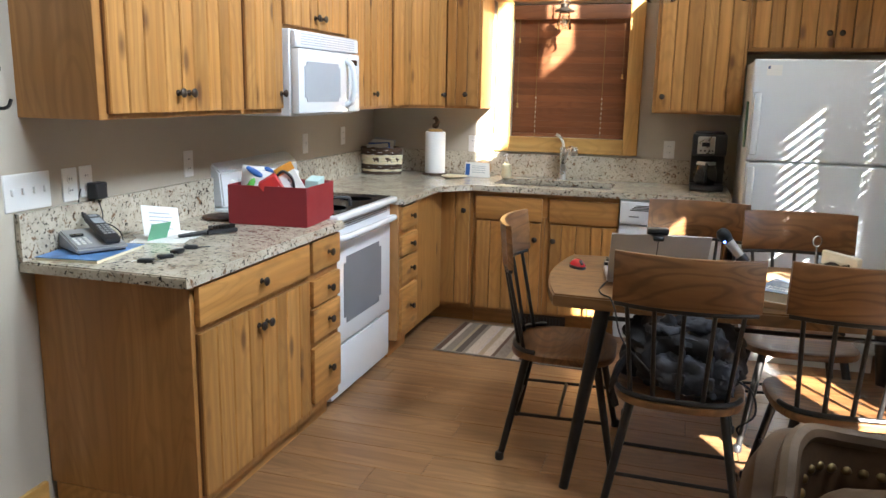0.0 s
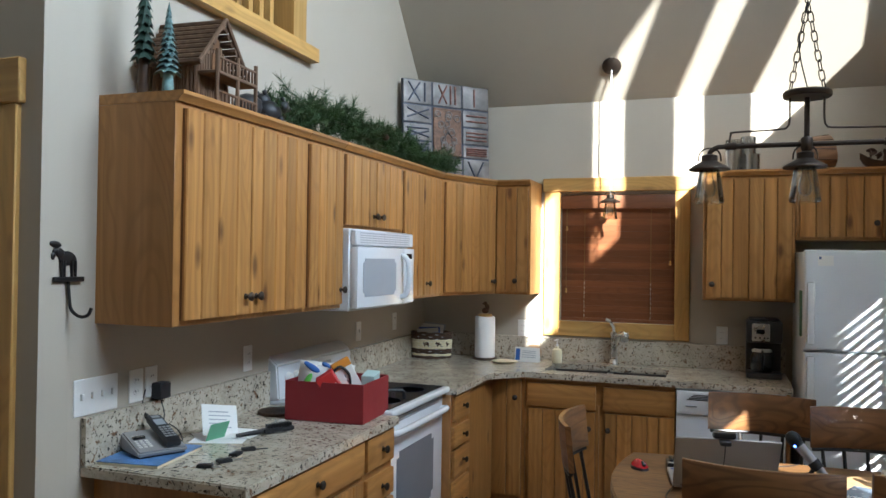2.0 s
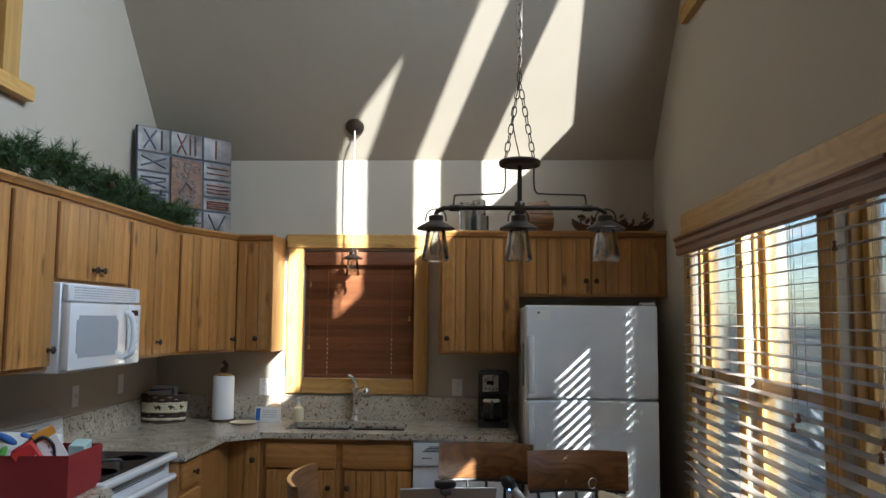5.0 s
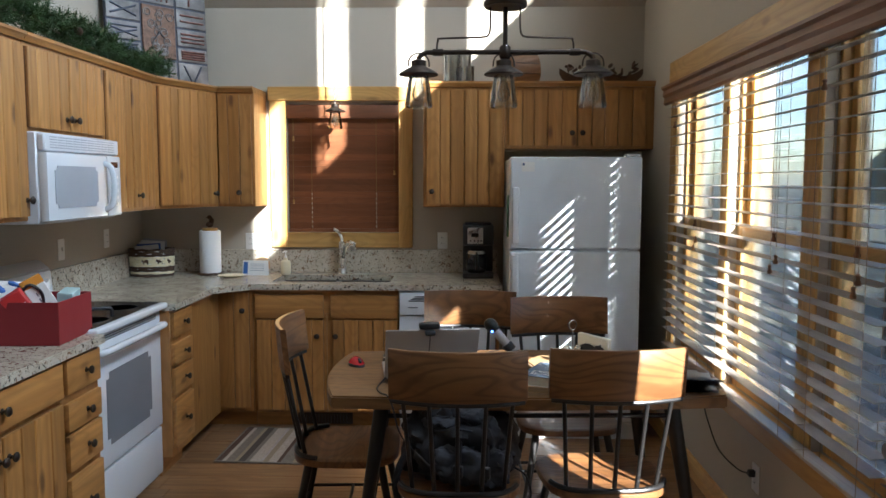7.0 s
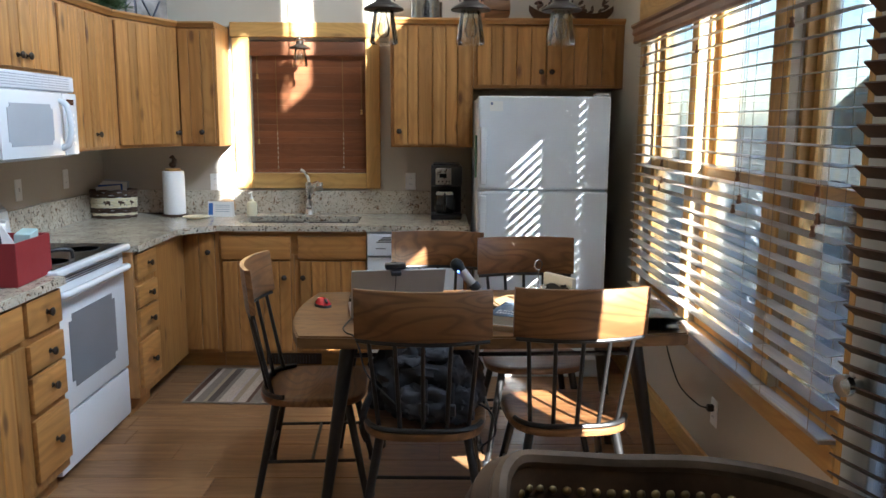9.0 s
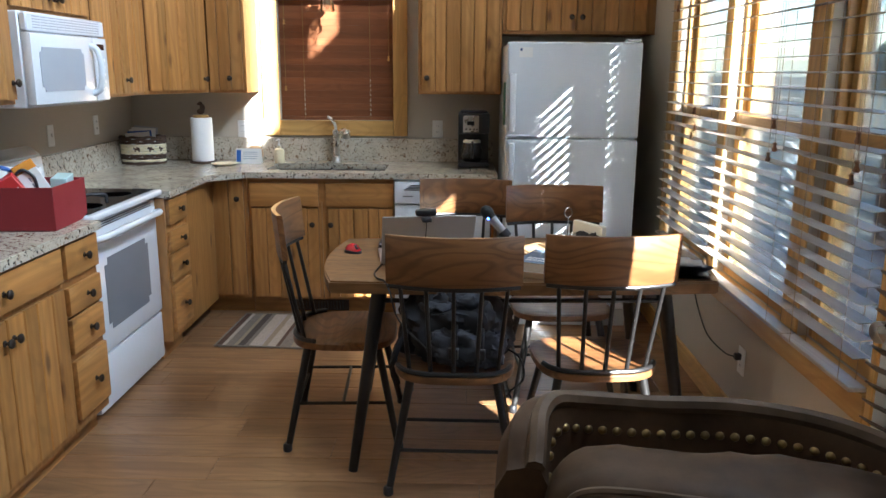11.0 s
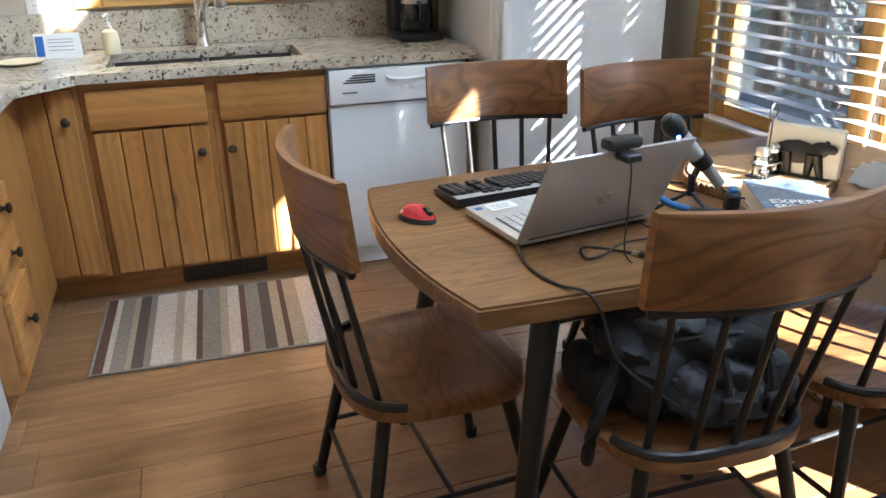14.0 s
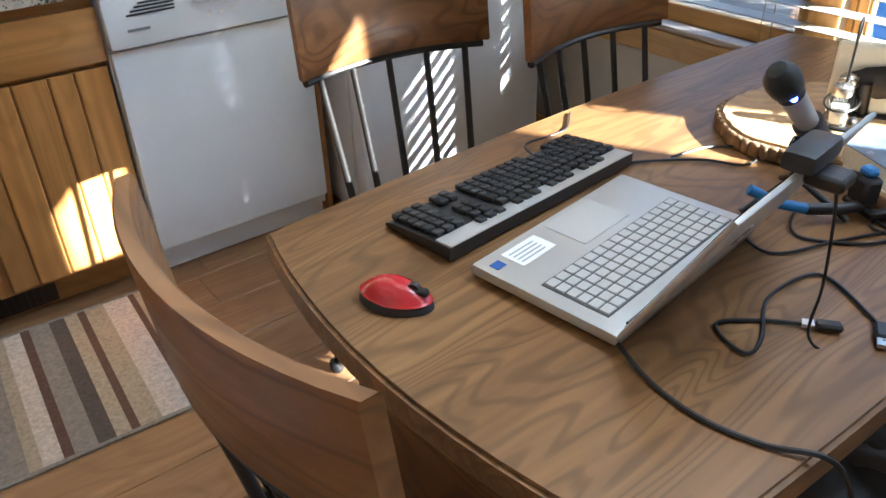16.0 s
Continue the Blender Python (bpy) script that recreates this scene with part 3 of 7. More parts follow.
cabinet("wall_cabinet", pose(2.055, 5.85, UZ), 0.52, 0.318, UH + 0.03, [("door", 0.02, 0.505, 0.02, UH + 0.01, (0.055, 0.10))], PL + " above the coffee maker", G1, crown=True)
cabinet("wall_cabinet", pose(2.577, 5.85, 1.735), 0.94, 0.318, UT + 0.03 - 1.735, [("door", 0.02, 0.45, 0.02, UT - 1.725, (0.42, 0.10)), ("door", 0.456, 0.885, 0.02, UT - 1.725, (0.485, 0.10))], "wide pine cabinet above the refrigerator", G1, crown=True)

BX = 0.815
BL = "honey pine base cabinet with bronze knobs"
BH = 0.868
cabinet("base_cabinet", west(2.86, 0, BX), 0.80, 0.60, BH, [("drawer", 0.02, 0.785, 0.725, 0.858, (0.40, 0.79)), ("door", 0.02, 0.40, 0.14, 0.70, (0.375, 0.63)), ("door", 0.405, 0.785, 0.14, 0.70, (0.43, 0.63))], BL + " at the counter's end", G2, toe=True)
stack = [("drawer", 0.012, 0.275, z0, z1, (0.155, (z0 + z1) / 2)) for z0, z1 in ((0.15, 0.395), (0.425, 0.565), (0.58, 0.69), (0.725, 0.858))]
cabinet("base_cabinet", west(3.663, 0, BX), 0.29, 0.60, BH, stack, "narrow pine cabinet with four drawers", G2, toe=True)
cabinet("base_cabinet", west(4.735, 0, BX), 0.29, 0.60, BH, stack, "narrow pine cabinet with four drawers beyond the stove", G2, toe=True)
SY = 5.55
b0 = cabinet("base_cabinet", pose(0.70, SY, 0), 0.32, 0.59, BH, [("door", 0.11, 0.30, 0.13, 0.85, (0.265, 0.74))], "honey pine corner base cabinet with board front", G2, toe=True)
f = part("filler", box(0.0, 0.11, -0.012, -0.001, 0.13, 0.85, bevel=0.003), PINE, b0)
filler = solo("base_cabinet_filler", box(0.70, BX + 0.0, 5.027, SY - 0.023, 0.10, BH, bevel=0.003), PINE, "honey pine filler panel in the corner", "cabinet")
cabinet("base_cabinet", pose(1.022, SY, 0), 0.455, 0.59, 0.72, [("drawer", 0.018, 0.438, 0.695, 0.838), ("door", 0.022, 0.436, 0.12, 0.682, (0.40, 0.585))], "knotty pine sink base cabinet", G2, toe=True)
cabinet("base_cabinet", pose(1.479, SY, 0), 0.44, 0.59, 0.72, [("drawer", 0.026, 0.442, 0.695, 0.838), ("door", 0.034, 0.438, 0.12, 0.682, (0.057, 0.585))], "knotty pine sink base cabinet", G2, toe=True)
solo("sink_rail", box(1.022, 1.919, SY, SY + 0.02, 0.721, BH, bevel=0.002), PINE_H, "honey pine rail behind the false drawers", "cabinet")
solo("end_panel", box(2.515, 2.533, 5.53, 6.14, 0.0, BH, bevel=0.002), PINE_SIDE, "honey pine panel at the dishwasher", "panel")
# register in the toe kick
reg = thing("floor_register", pose(1.28, SY + 0.057, 0.01), "dark metal register in the toe kick", "vent")
part("frame", box(0, 0.345, -0.008, 0.0, 0, 0.072, bevel=0.002), BRONZE, reg)
for i in range(15):
    part("slat", box(0.03 + i * 0.0195, 0.036 + i * 0.0195, -0.014, -0.0085, 0.010, 0.062), BLACK, reg)
reg = thing("floor_register", pose(3.16, 3.93, 0.004, 0, 0, 90), "tan metal floor register beside the wall", "vent")
part("frame", box(0, 0.30, -0.10, 0.04, 0, 0.004, bevel=0.001), BRASS, reg)
for i in range(9):
    part("slat", box(0.02, 0.28, -0.09 + i * 0.0135, -0.083 + i * 0.0135, 0.0042, 0.008), STEEL, reg)

# ---- worktops ----
CT, CB = 0.905, 0.870


def slab_top(name, poly, label):
    bm = prism(bmesh.new(), poly, CB, CT, "z")
    edges = [e for e in bm.edges if abs(e.verts[0].co.z - e.verts[1].co.z) < 0.001 and e.verts[0].co.z > CT - 0.001]
    bmesh.ops.bevel(bm, geom=edges, offset=0.005, segments=2, affect="EDGES")
    return solo(name, bm, GRANITE, label, "countertop")


slab_top("countertop", [(xl(2.8) + 0.003, 2.80), (0.85, 2.80), (0.85, 3.958), (xl(3.958) + 0.003, 3.958)], "speckled beige granite countertop by the stove")
SX0, SX1, SNY0, SNY1 = 1.118, 1.858, 5.645, 5.99
b = bmesh.new()
for poly in ([(xl(4.73) + 0.003, 4.73), (0.85, 4.73), (0.85, 5.33), (1.02, 5.505), (SX0, 5.505), (SX0, YB - 0.003), (xl(YB) + 0.003, YB - 0.003)],
             [(SX0, 5.505), (SX1, 5.505), (SX1, SNY0), (SX0, SNY0)], [(SX0, SNY1), (SX1, SNY1), (SX1, YB - 0.003), (SX0, YB - 0.003)],
             [(SX1, 5.505), (2.545, 5.505), (2.545, YB - 0.003), (SX1, YB - 0.003)]):
    prism(b, poly, CB, CT, "z")
bmesh.ops.remove_doubles(b, verts=b.verts[:], dist=0.0005)
solo("countertop", b, GRANITE, "speckled beige granite countertop around the sink", "countertop")
b = prism(bmesh.new(), [(2.80, CT), (3.955, CT), (3.955, CT + 0.155), (2.80, CT + 0.155)], 0.223, 0.243, bend=lean)
solo("backsplash", b, GRANITE, "speckled beige granite backsplash on the wall", "backsplash")
b = prism(bmesh.new(), [(4.74, CT), (6.147, CT), (6.147, CT + 0.155), (4.74, CT + 0.155)], 0.223, 0.243, bend=lean)
solo("backsplash", b, GRANITE, "speckled beige granite backsplash in the corner", "backsplash")
solo("backsplash", box(0.15, 2.545, 6.147, 6.167, CT, CT + 0.155, bevel=0.003), GRANITE, "speckled beige granite backsplash below the window", "backsplash")

# ---- sink ----
s = thing("sink", pose(1.488, 5.82, 0), "dark composite double-bowl undermount sink", "sink")
for x0, x1 in ((-0.362, -0.015), (0.015, 0.362)):
    b = bmesh.new()
    bx(b, x0, x1, -0.16, 0.165, 0.74, 0.75)
    bx(b, x0 - 0.012, x0, -0.172, 0.177, 0.74, 0.868)
    bx(b, x1, x1 + 0.012, -0.172, 0.177, 0.74, 0.868)
    bx(b, x0, x1, -0.172, -0.16, 0.74, 0.868)
    bx(b, x0, x1, 0.165, 0.177, 0.74, 0.868)
    bowl = part("bowl", b, SINK, s)
    part("drain", lathe(bmesh.new(), [(0.0, 0.0), (0.04, 0.0), (0.042, 0.003), (0.0, 0.0035)], 20), STEEL, bowl, "steel drain", pose((x0 + x1) / 2, 0, 0.7505))
fa = thing("faucet", pose(1.492, 6.085, CT), "brushed nickel pull-out kitchen faucet", "faucet")
part("body", lathe(bmesh.new(), [(0.034, 0), (0.034, 0.006), (0.027, 0.015), (0.021, 0.08), (0.022, 0.15), (0.025, 0.19), (0.022, 0.215), (0.0, 0.222)], 20), STEEL, fa)
part("spout", tube(bmesh.new(), smooth_path([(0, 0.0, 0.09), (0.012, -0.02, 0.15), (0.035, -0.05, 0.20), (0.065, -0.085, 0.215), (0.085, -0.11, 0.205)], 6), 0.017, 12), STEEL, fa)
part("spray_head", lathe(bmesh.new(), [(0.018, 0), (0.026, 0.012), (0.026, 0.05), (0.02, 0.06), (0, 0.062)], 18, Matrix.Translation((0.085, -0.115, 0.165))), STEEL, fa)
part("handle", tube(bmesh.new(), smooth_path([(0, 0, 0.215), (-0.008, 0.01, 0.25), (-0.03, 0.012, 0.285), (-0.055, 0.005, 0.30)], 5), 0.010, 10), STEEL, fa)

# ---- stove ----
st = thing("electric_range", pose(0.738, 3.972, 0, 0, 0, 90), "white freestanding electric range with glass cooktop", "stove")
RW = 0.757
part("body", box(0, RW, 0.03, 0.58, 0.02, 0.885, bevel=0.004), WHITE, st)
part("cooktop_rim", box(-0.001, RW + 0.001, -0.075, 0.585, 0.886, 0.917, bevel=0.012, seg=3), WHITE, st)
part("cooktop", box(0.025, RW - 0.025, -0.045, 0.49, 0.9172, 0.921, bevel=0.001), BLACK_GLASS, st, "black glass cooktop")
for x, y, r in ((0.2, 0.08, 0.10), (0.55, 0.08, 0.085), (0.2, 0.35, 0.085), (0.55, 0.35, 0.11)):
    part("burner_ring", lathe(bmesh.new(), [(r - 0.003, 0), (r - 0.003, 0.0004), (r, 0.0004), (r, 0)], 40, Matrix.Translation((x, y, 0.9212))), GREY_GLASS, st)
od = part("oven_door", box(0.004, RW - 0.004, -0.035, 0.028, 0.285, 0.872, bevel=0.008, seg=2), WHITE, st)
b = box(0.14, RW - 0.14, -0.0375, -0.0355, 0.375, 0.70)
bmesh.ops.bevel(b, geom=[e for e in b.edges if abs(e.verts[0].co.y - e.verts[1].co.y) > 0.001], offset=0.03, segments=4, affect="EDGES")
part("oven_window", b, GREY_GLASS, od, "grey oven window")
part("oven_handle", tube(bmesh.new(), smooth_path([(0.03, -0.03, 0.80), (0.05, -0.075, 0.81), (0.14, -0.085, 0.812), (RW / 2, -0.088, 0.813), (RW - 0.14, -0.085, 0.812), (RW - 0.05, -0.075, 0.81), (RW - 0.03, -0.03, 0.80)], 5), 0.016, 12), WHITE, od)
for z in (0.842, 0.852, 0.862):
    part("vent_slot", box(0.06, RW - 0.06, -0.0365, -0.0345, z, z + 0.004), BLACK, od)
part("storage_drawer", box(0.004, RW - 0.004, -0.03, 0.028, 0.03, 0.272, bevel=0.008, seg=2), WHITE, st)
part("foot", box(0.03, RW - 0.03, 0.02, 0.5, 0.0, 0.025), BLACK, st)
b = prism(bmesh.new(), [(0.505, 0.921), (0.60, 0.921), (0.60, 1.13), (0.575, 1.13), (0.52, 1.085)], 0.0, RW)
bmesh.ops.bevel(b, geom=b.edges[:], offset=0.008, segments=2, affect="EDGES")
bg = part("backguard", b, WHITE, st, "white control panel")
for x in (0.08, 0.15, 0.60, 0.675):
    part("control_knob", lathe(bmesh.new(), [(0.026, 0), (0.026, 0.006), (0.021, 0.024), (0.0, 0.026)], 18), WHITE_MATT, bg, m=pose(x, 0.511, 1.02, 95, 0, 0))
part("clock_panel", box(0.25, 0.51, 0.508, 0.516, 0.985, 1.055, bevel=0.002), PALE_GLASS, bg)

# ---- microwave ----
mw = thing("microwave", pose(0.578, 4.012, 1.348, 0, 0, 90), "white over-the-range microwave oven", "microwave")
part("body", box(0, 0.695, 0.012, 0.40, 0.0, 0.383, bevel=0.005), WHITE, mw)
dr = part("door", box(0.005, 0.545, -0.03, 0.011, 0.012, 0.30, bevel=0.01, seg=2), WHITE, mw)
b = box(0.06, 0.44, -0.0325, -0.0305, 0.065, 0.245)
bmesh.ops.bevel(b, geom=[e for e in b.edges if abs(e.verts[0].co.y - e.verts[1].co.y) > 0.001], offset=0.02, segments=3, affect="EDGES")
part("window", b, PALE_GLASS, dr, "pale speckled window")
part("handle", tube(bmesh.new(), smooth_path([(0.515, -0.025, 0.045), (0.52, -0.06, 0.07), (0.52, -0.072, 0.155), (0.52, -0.06, 0.24), (0.515, -0.025, 0.265)], 5), 0.014, 10), WHITE, dr)
cp = part("control_panel", box(0.55, 0.69, -0.028, 0.011, 0.012, 0.30, bevel=0.008, seg=2), WHITE, mw)
part("display", box(0.585, 0.655, -0.0295, -0.0275, 0.245, 0.272), BLACK_GLASS, cp, "dark display")
for r in range(5):
    for c in range(3):
        part("button", box(0.585 + c * 0.025, 0.605 + c * 0.025, -0.0295, -0.0275, 0.06 + r * 0.033, 0.075 + r * 0.033), WHITE_MATT, cp)
gr = part("vent_grille", box(0.005, 0.69, -0.02, 0.011, 0.305, 0.378, bevel=0.006), WHITE, mw)
for i in range(5):
    for j in range(9):
        part("vent_slot", box(0.05 + j * 0.066, 0.108 + j * 0.066, -0.0215, -0.0195, 0.318 + i * 0.011, 0.322 + i * 0.011), PALE_GLASS, gr)

# ---- dishwasher ----
dw = thing("dishwasher", pose(1.925, 5.52, 0), "white built-in dishwasher under the counter", "dishwasher")
part("body", box(0.0, 0.586, 0.025, 0.6, 0.06, 0.862), WHITE_TEX, dw)
part("door", box(0.003, 0.583, -0.005, 0.024, 0.10, 0.715, bevel=0.006, seg=2), WHITE_TEX, dw)
cp = part("control_panel", box(0.003, 0.583, -0.022, 0.024, 0.722, 0.858, bevel=0.01, seg=2), WHITE, dw)
for i in range(4):
    part("vent_slot", box(0.06 + i * 0.012, 0.19, -0.0235, -0.0215, 0.805 + i * 0.009, 0.81 + i * 0.009), BLACK, cp)
part("latch", tube(bmesh.new(), smooth_path([(0.235, -0.02, 0.83), (0.255, -0.028, 0.815), (0.33, -0.03, 0.812), (0.40, -0.028, 0.82), (0.415, -0.02, 0.835)], 5), 0.006, 8), WHITE, cp)
for i in range(3):
    part("button", lathe(bmesh.new(), [(0.008, 0), (0.007, 0.003), (0, 0.004)], 12), WHITE_MATT, cp, m=pose(0.28 + i * 0.035, -0.021, 0.775, 90))
part("name_bar", box(0.055, 0.115, -0.0235, -0.0215, 0.765, 0.772), GREY_GLASS, cp)
part("kick_plate", box(0.003, 0.583, 0.045, 0.06, 0.005, 0.095), WHITE_TEX, dw)

# ---- refrigerator ----
fr = thing("refrigerator", pose(2.584, 5.37, 0), "white top-freezer refrigerator in the corner", "refrigerator")
FW, FH = 0.758, 1.672
part("body", box(0.0, FW, 0.075, 0.76, 0.02, FH - 0.01, bevel=0.006), WHITE_TEX, fr)
for nm, z0, z1 in (("lower_door", 0.11, 1.127), ("freezer_door", 1.139, FH)):
    d = part(nm, box(0.0, FW, 0.0, 0.07, z0, z1, bevel=0.014, seg=3), WHITE_TEX, fr)
    part("handle", box(0.012, 0.05, -0.03, -0.0005, z1 - 0.45 if z0 < 1 else z0 + 0.03, z1 - 0.02 if z0 < 1 else z0 + 0.36, bevel=0.01, seg=2), WHITE, d)
    if z0 > 1:
        part("sticker", box(0.065, 0.14, -0.0015, -0.0003, z1 - 0.085, z1 - 0.03), PAPER, d, "small white sticker")
        part("sticker_mark", box(0.07, 0.082, -0.0022, -0.0016, z1 - 0.05, z1 - 0.036), paint("blue_print", (0.05, 0.10, 0.25), 0.6), d)
part("hinge_cover", box(FW - 0.09, FW - 0.01, 0.01, 0.09, FH + 0.0005, FH + 0.018, bevel=0.006), WHITE, fr)
part("kick_grille", box(0.01, FW - 0.01, 0.03, 0.072, 0.0, 0.10), WHITE, fr)
part("side_handle", box(-0.012, -0.001, 0.10, 0.15, 1.2, 1.45, bevel=0.003), paint("green_magnet", (0.10, 0.22, 0.14), 0.5), fr, "green magnet on the side")

# ---- dining table ----
TZ = 0.755
tb = thing("dining_table", pose(2.545, 3.999, 0, 0, 0, 2.2), "dark walnut-stained dining table with black metal legs", "table")


def outline(hx, hy, bow_x, bow_y, n=12):
    pts = []
    for (ax, ay), (cx, cy) in (((-hx, -hy), (hx, -hy)), ((hx, -hy), (hx, hy)), ((hx, hy), (-hx, hy)), ((-hx, hy), (-hx, -hy))):
        for i in range(n):
            t = i / n
            k = 4 * t * (1 - t)
            x, y = ax + (cx - ax) * t, ay + (cy - ay) * t
            if ay == cy:
                y += math.copysign(bow_y, y) * k
            else:
                x += math.copysign(bow_x, x) * k
            pts.append((x, y))
    return pts


b = prism(bmesh.new(), outline(0.72, 0.372, 0.055, 0.03), TZ - 0.048, TZ, "z")
bmesh.ops.bevel(b, geom=[e for e in b.edges if abs(e.verts[0].co.z - e.verts[1].co.z) < 0.001 and len(e.link_faces) == 2 and any(len(f.verts) > 8 for f in e.link_faces)], offset=0.006, segments=2, affect="EDGES")
part("tabletop", b, TABLE_WOOD, tb)
part("apron", box(-0.60, 0.60, -0.27, 0.27, TZ - 0.075, TZ - 0.049, bevel=0.003), BLACK_METAL, tb)
for sx in (-1, 1):
    for sy in (-1, 1):
        part("leg", rod(bmesh.new(), (sx * 0.54, sy * 0.29, TZ - 0.05), (sx * 0.645, sy * 0.385, 0.0), 0.030, 0.018, 14), BLACK_METAL, tb)
part("stretcher", rod(bmesh.new(), (-0.55, -0.30, 0.66), (0.55, -0.30, 0.66), 0.009), BLACK_METAL, tb)


# ---- dining chairs ----
def back_point(u, v):
    """A point on the curved backrest: u across, v up from its lower edge."""
    return Vector((u, -0.215 - 0.055 * (1 - (u / 0.235) ** 2) - 0.10 * v, 0.795 + v))


def dining_chair(m, label):
    c = thing("dining_chair", m, label, "chair", "chairs round the table")
    # saddle seat with rounded back
    pts = []
    for i in range(40):
        a = 2 * math.pi * i / 40
        e = 0.62
        x = math.copysign(abs(math.cos(a)) ** e, math.cos(a)) * 0.228
        y = math.copysign(abs(math.sin(a)) ** e, math.sin(a)) * 0.215
        x *= 1 + 0.05 * (y / 0.215)
        pts.append((x, y))
    b = bmesh.new()
    rings = []
    for s, z in ((0.90, 0.418), (0.985, 0.424), (1.0, 0.436), (0.985, 0.449), (0.93, 0.452), (0.75, 0.444), (0.45, 0.440), (0.15, 0.440)):
        rings.append([b.verts.new((x * s, y * s, z)) for x, y in pts])
    for p, q in zip(rings, rings[1:]):
        for i in range(40):
            j = (i + 1) % 40
            b.faces.new((p[i], p[j], q[j], q[i]))
    b.faces.new(list(reversed(rings[0])))
    b.faces.new(rings[-1])
    part("seat", b, CHAIR_WOOD, c)
    # back rim on the seat
    rim = [(math.copysign(abs(math.cos(a)) ** 0.62, math.cos(a)) * 0.214, -abs(math.sin(a)) ** 0.62 * 0.203, 0.459) for a in [0.35 + (math.pi - 0.7) * i / 24 for i in range(25)]]
    part("seat_rim", tube(bmesh.new(), rim, 0.010, 8), BLACK_METAL, c, "black bent rim")
    # backrest
    b = bmesh.new()
    n, h, th = 14, 0.175, 0.022
    grid = []
    for off in (0.0, th):
        rows = []
        for v in (0.0, 0.004, h / 2, h - 0.004, h):
            row = []
            for i in range(n + 1):
                u = -0.235 + 0.47 * i / n
                p = back_point(u, v)
                inset = 0.003 if v in (0.0, h) else 0.0
                p.y += off + (inset if off == 0 else -inset)
                row.append(b.verts.new(p))
            rows.append(row)
        grid.append(rows)
    for rows, flip in ((grid[0], False), (grid[1], True)):
        for r0, r1 in zip(rows, rows[1:]):
            for i in range(n):
                b.faces.new((r0[i], r0[i + 1], r1[i + 1], r1[i]))
    for i in range(n):
        b.faces.new((grid[0][0][i], grid[0][0][i + 1], grid[1][0][i + 1], grid[1][0][i]))
        b.faces.new((grid[0][-1][i], grid[0][-1][i + 1], grid[1][-1][i + 1], grid[1][-1][i]))
    for i in (0, n):
        for r in range(4):
            b.faces.new((grid[0][r][i], grid[0][r + 1][i], grid[1][r + 1][i], grid[1][r][i]))
    part("backrest", b, CHAIR_WOOD, c)
    part("back_rail", tube(bmesh.new(), [back_point(-0.225 + 0.45 * i / 12, -0.008) + Vector((0, 0.011, 0)) for i in range(13)], 0.009, 8), BLACK_METAL, c)
    for i, u in enumerate((-0.185, -0.095, 0.0, 0.095, 0.185)):
        top = back_point(u, -0.006) + Vector((0, 0.011, 0))
        part("spindle", rod(bmesh.new(), (u * 0.86, -0.196 + 0.05 * (u / 0.2) ** 2, 0.455), top, 0.0085, 0.0075, 10), BLACK_METAL, c)
    feet = {}
    for sx in (-1, 1):
        for sy in (-1, 1):
            top, foot = Vector((sx * 0.155, sy * 0.14, 0.425)), Vector((sx * 0.232, sy * 0.225, 0.0))
            feet[sx, sy] = (top, foot)
            leg = part("leg", rod(bmesh.new(), top, foot, 0.017, 0.013, 12), BLACK_METAL, c)
            part("foot_cap", lathe(bmesh.new(), [(0.016, 0), (0.019, 0.006), (0.018, 0.028), (0.013, 0.034)], 12, Matrix.Translation(foot)), BLACK, leg)
    bars = []
    for sx in (-1, 1):
        (t0, f0), (t1, f1) = feet[sx, -1], feet[sx, 1]
        p, q = t0.lerp(f0, 0.55), t1.lerp(f1, 0.55)
        bars.append((p + q) / 2)
        part("stretcher", rod(bmesh.new(), p, q, 0.007, None, 8), BLACK_METAL, c)
    part("stretcher", rod(bmesh.new(), bars[0], bars[1], 0.007, None, 8), BLACK_METAL, c)
    (t0, f0), (t1, f1) = feet[-1, -1], feet[1, -1]
    part("stretcher", rod(bmesh.new(), t0.lerp(f0, 0.62), t1.lerp(f1, 0.62), 0.007, None, 8), BLACK_METAL, c)
    return c


CH = "walnut-stained spindle-back chair with black metal legs"
chair = dining_chair(pose(2.303, 3.642, 0, 0, 0, -1), CH + " holding a backpack")
copy_thing(chair, pose(2.83, 3.69, 0, 0, 0, 4))["label"] = CH + " beside the window"
copy_thing(chair, pose(1.843, 3.985, 0, 0, 0, -87))["label"] = CH + " at the table's end"
copy_thing(chair, pose(2.336, 4.568, 0, 0, 0, 176))["label"] = CH + " before the dishwasher"
copy_thing(chair, pose(2.79, 4.375, 0, 0, 0, 183))["label"] = CH + " before the refrigerator"


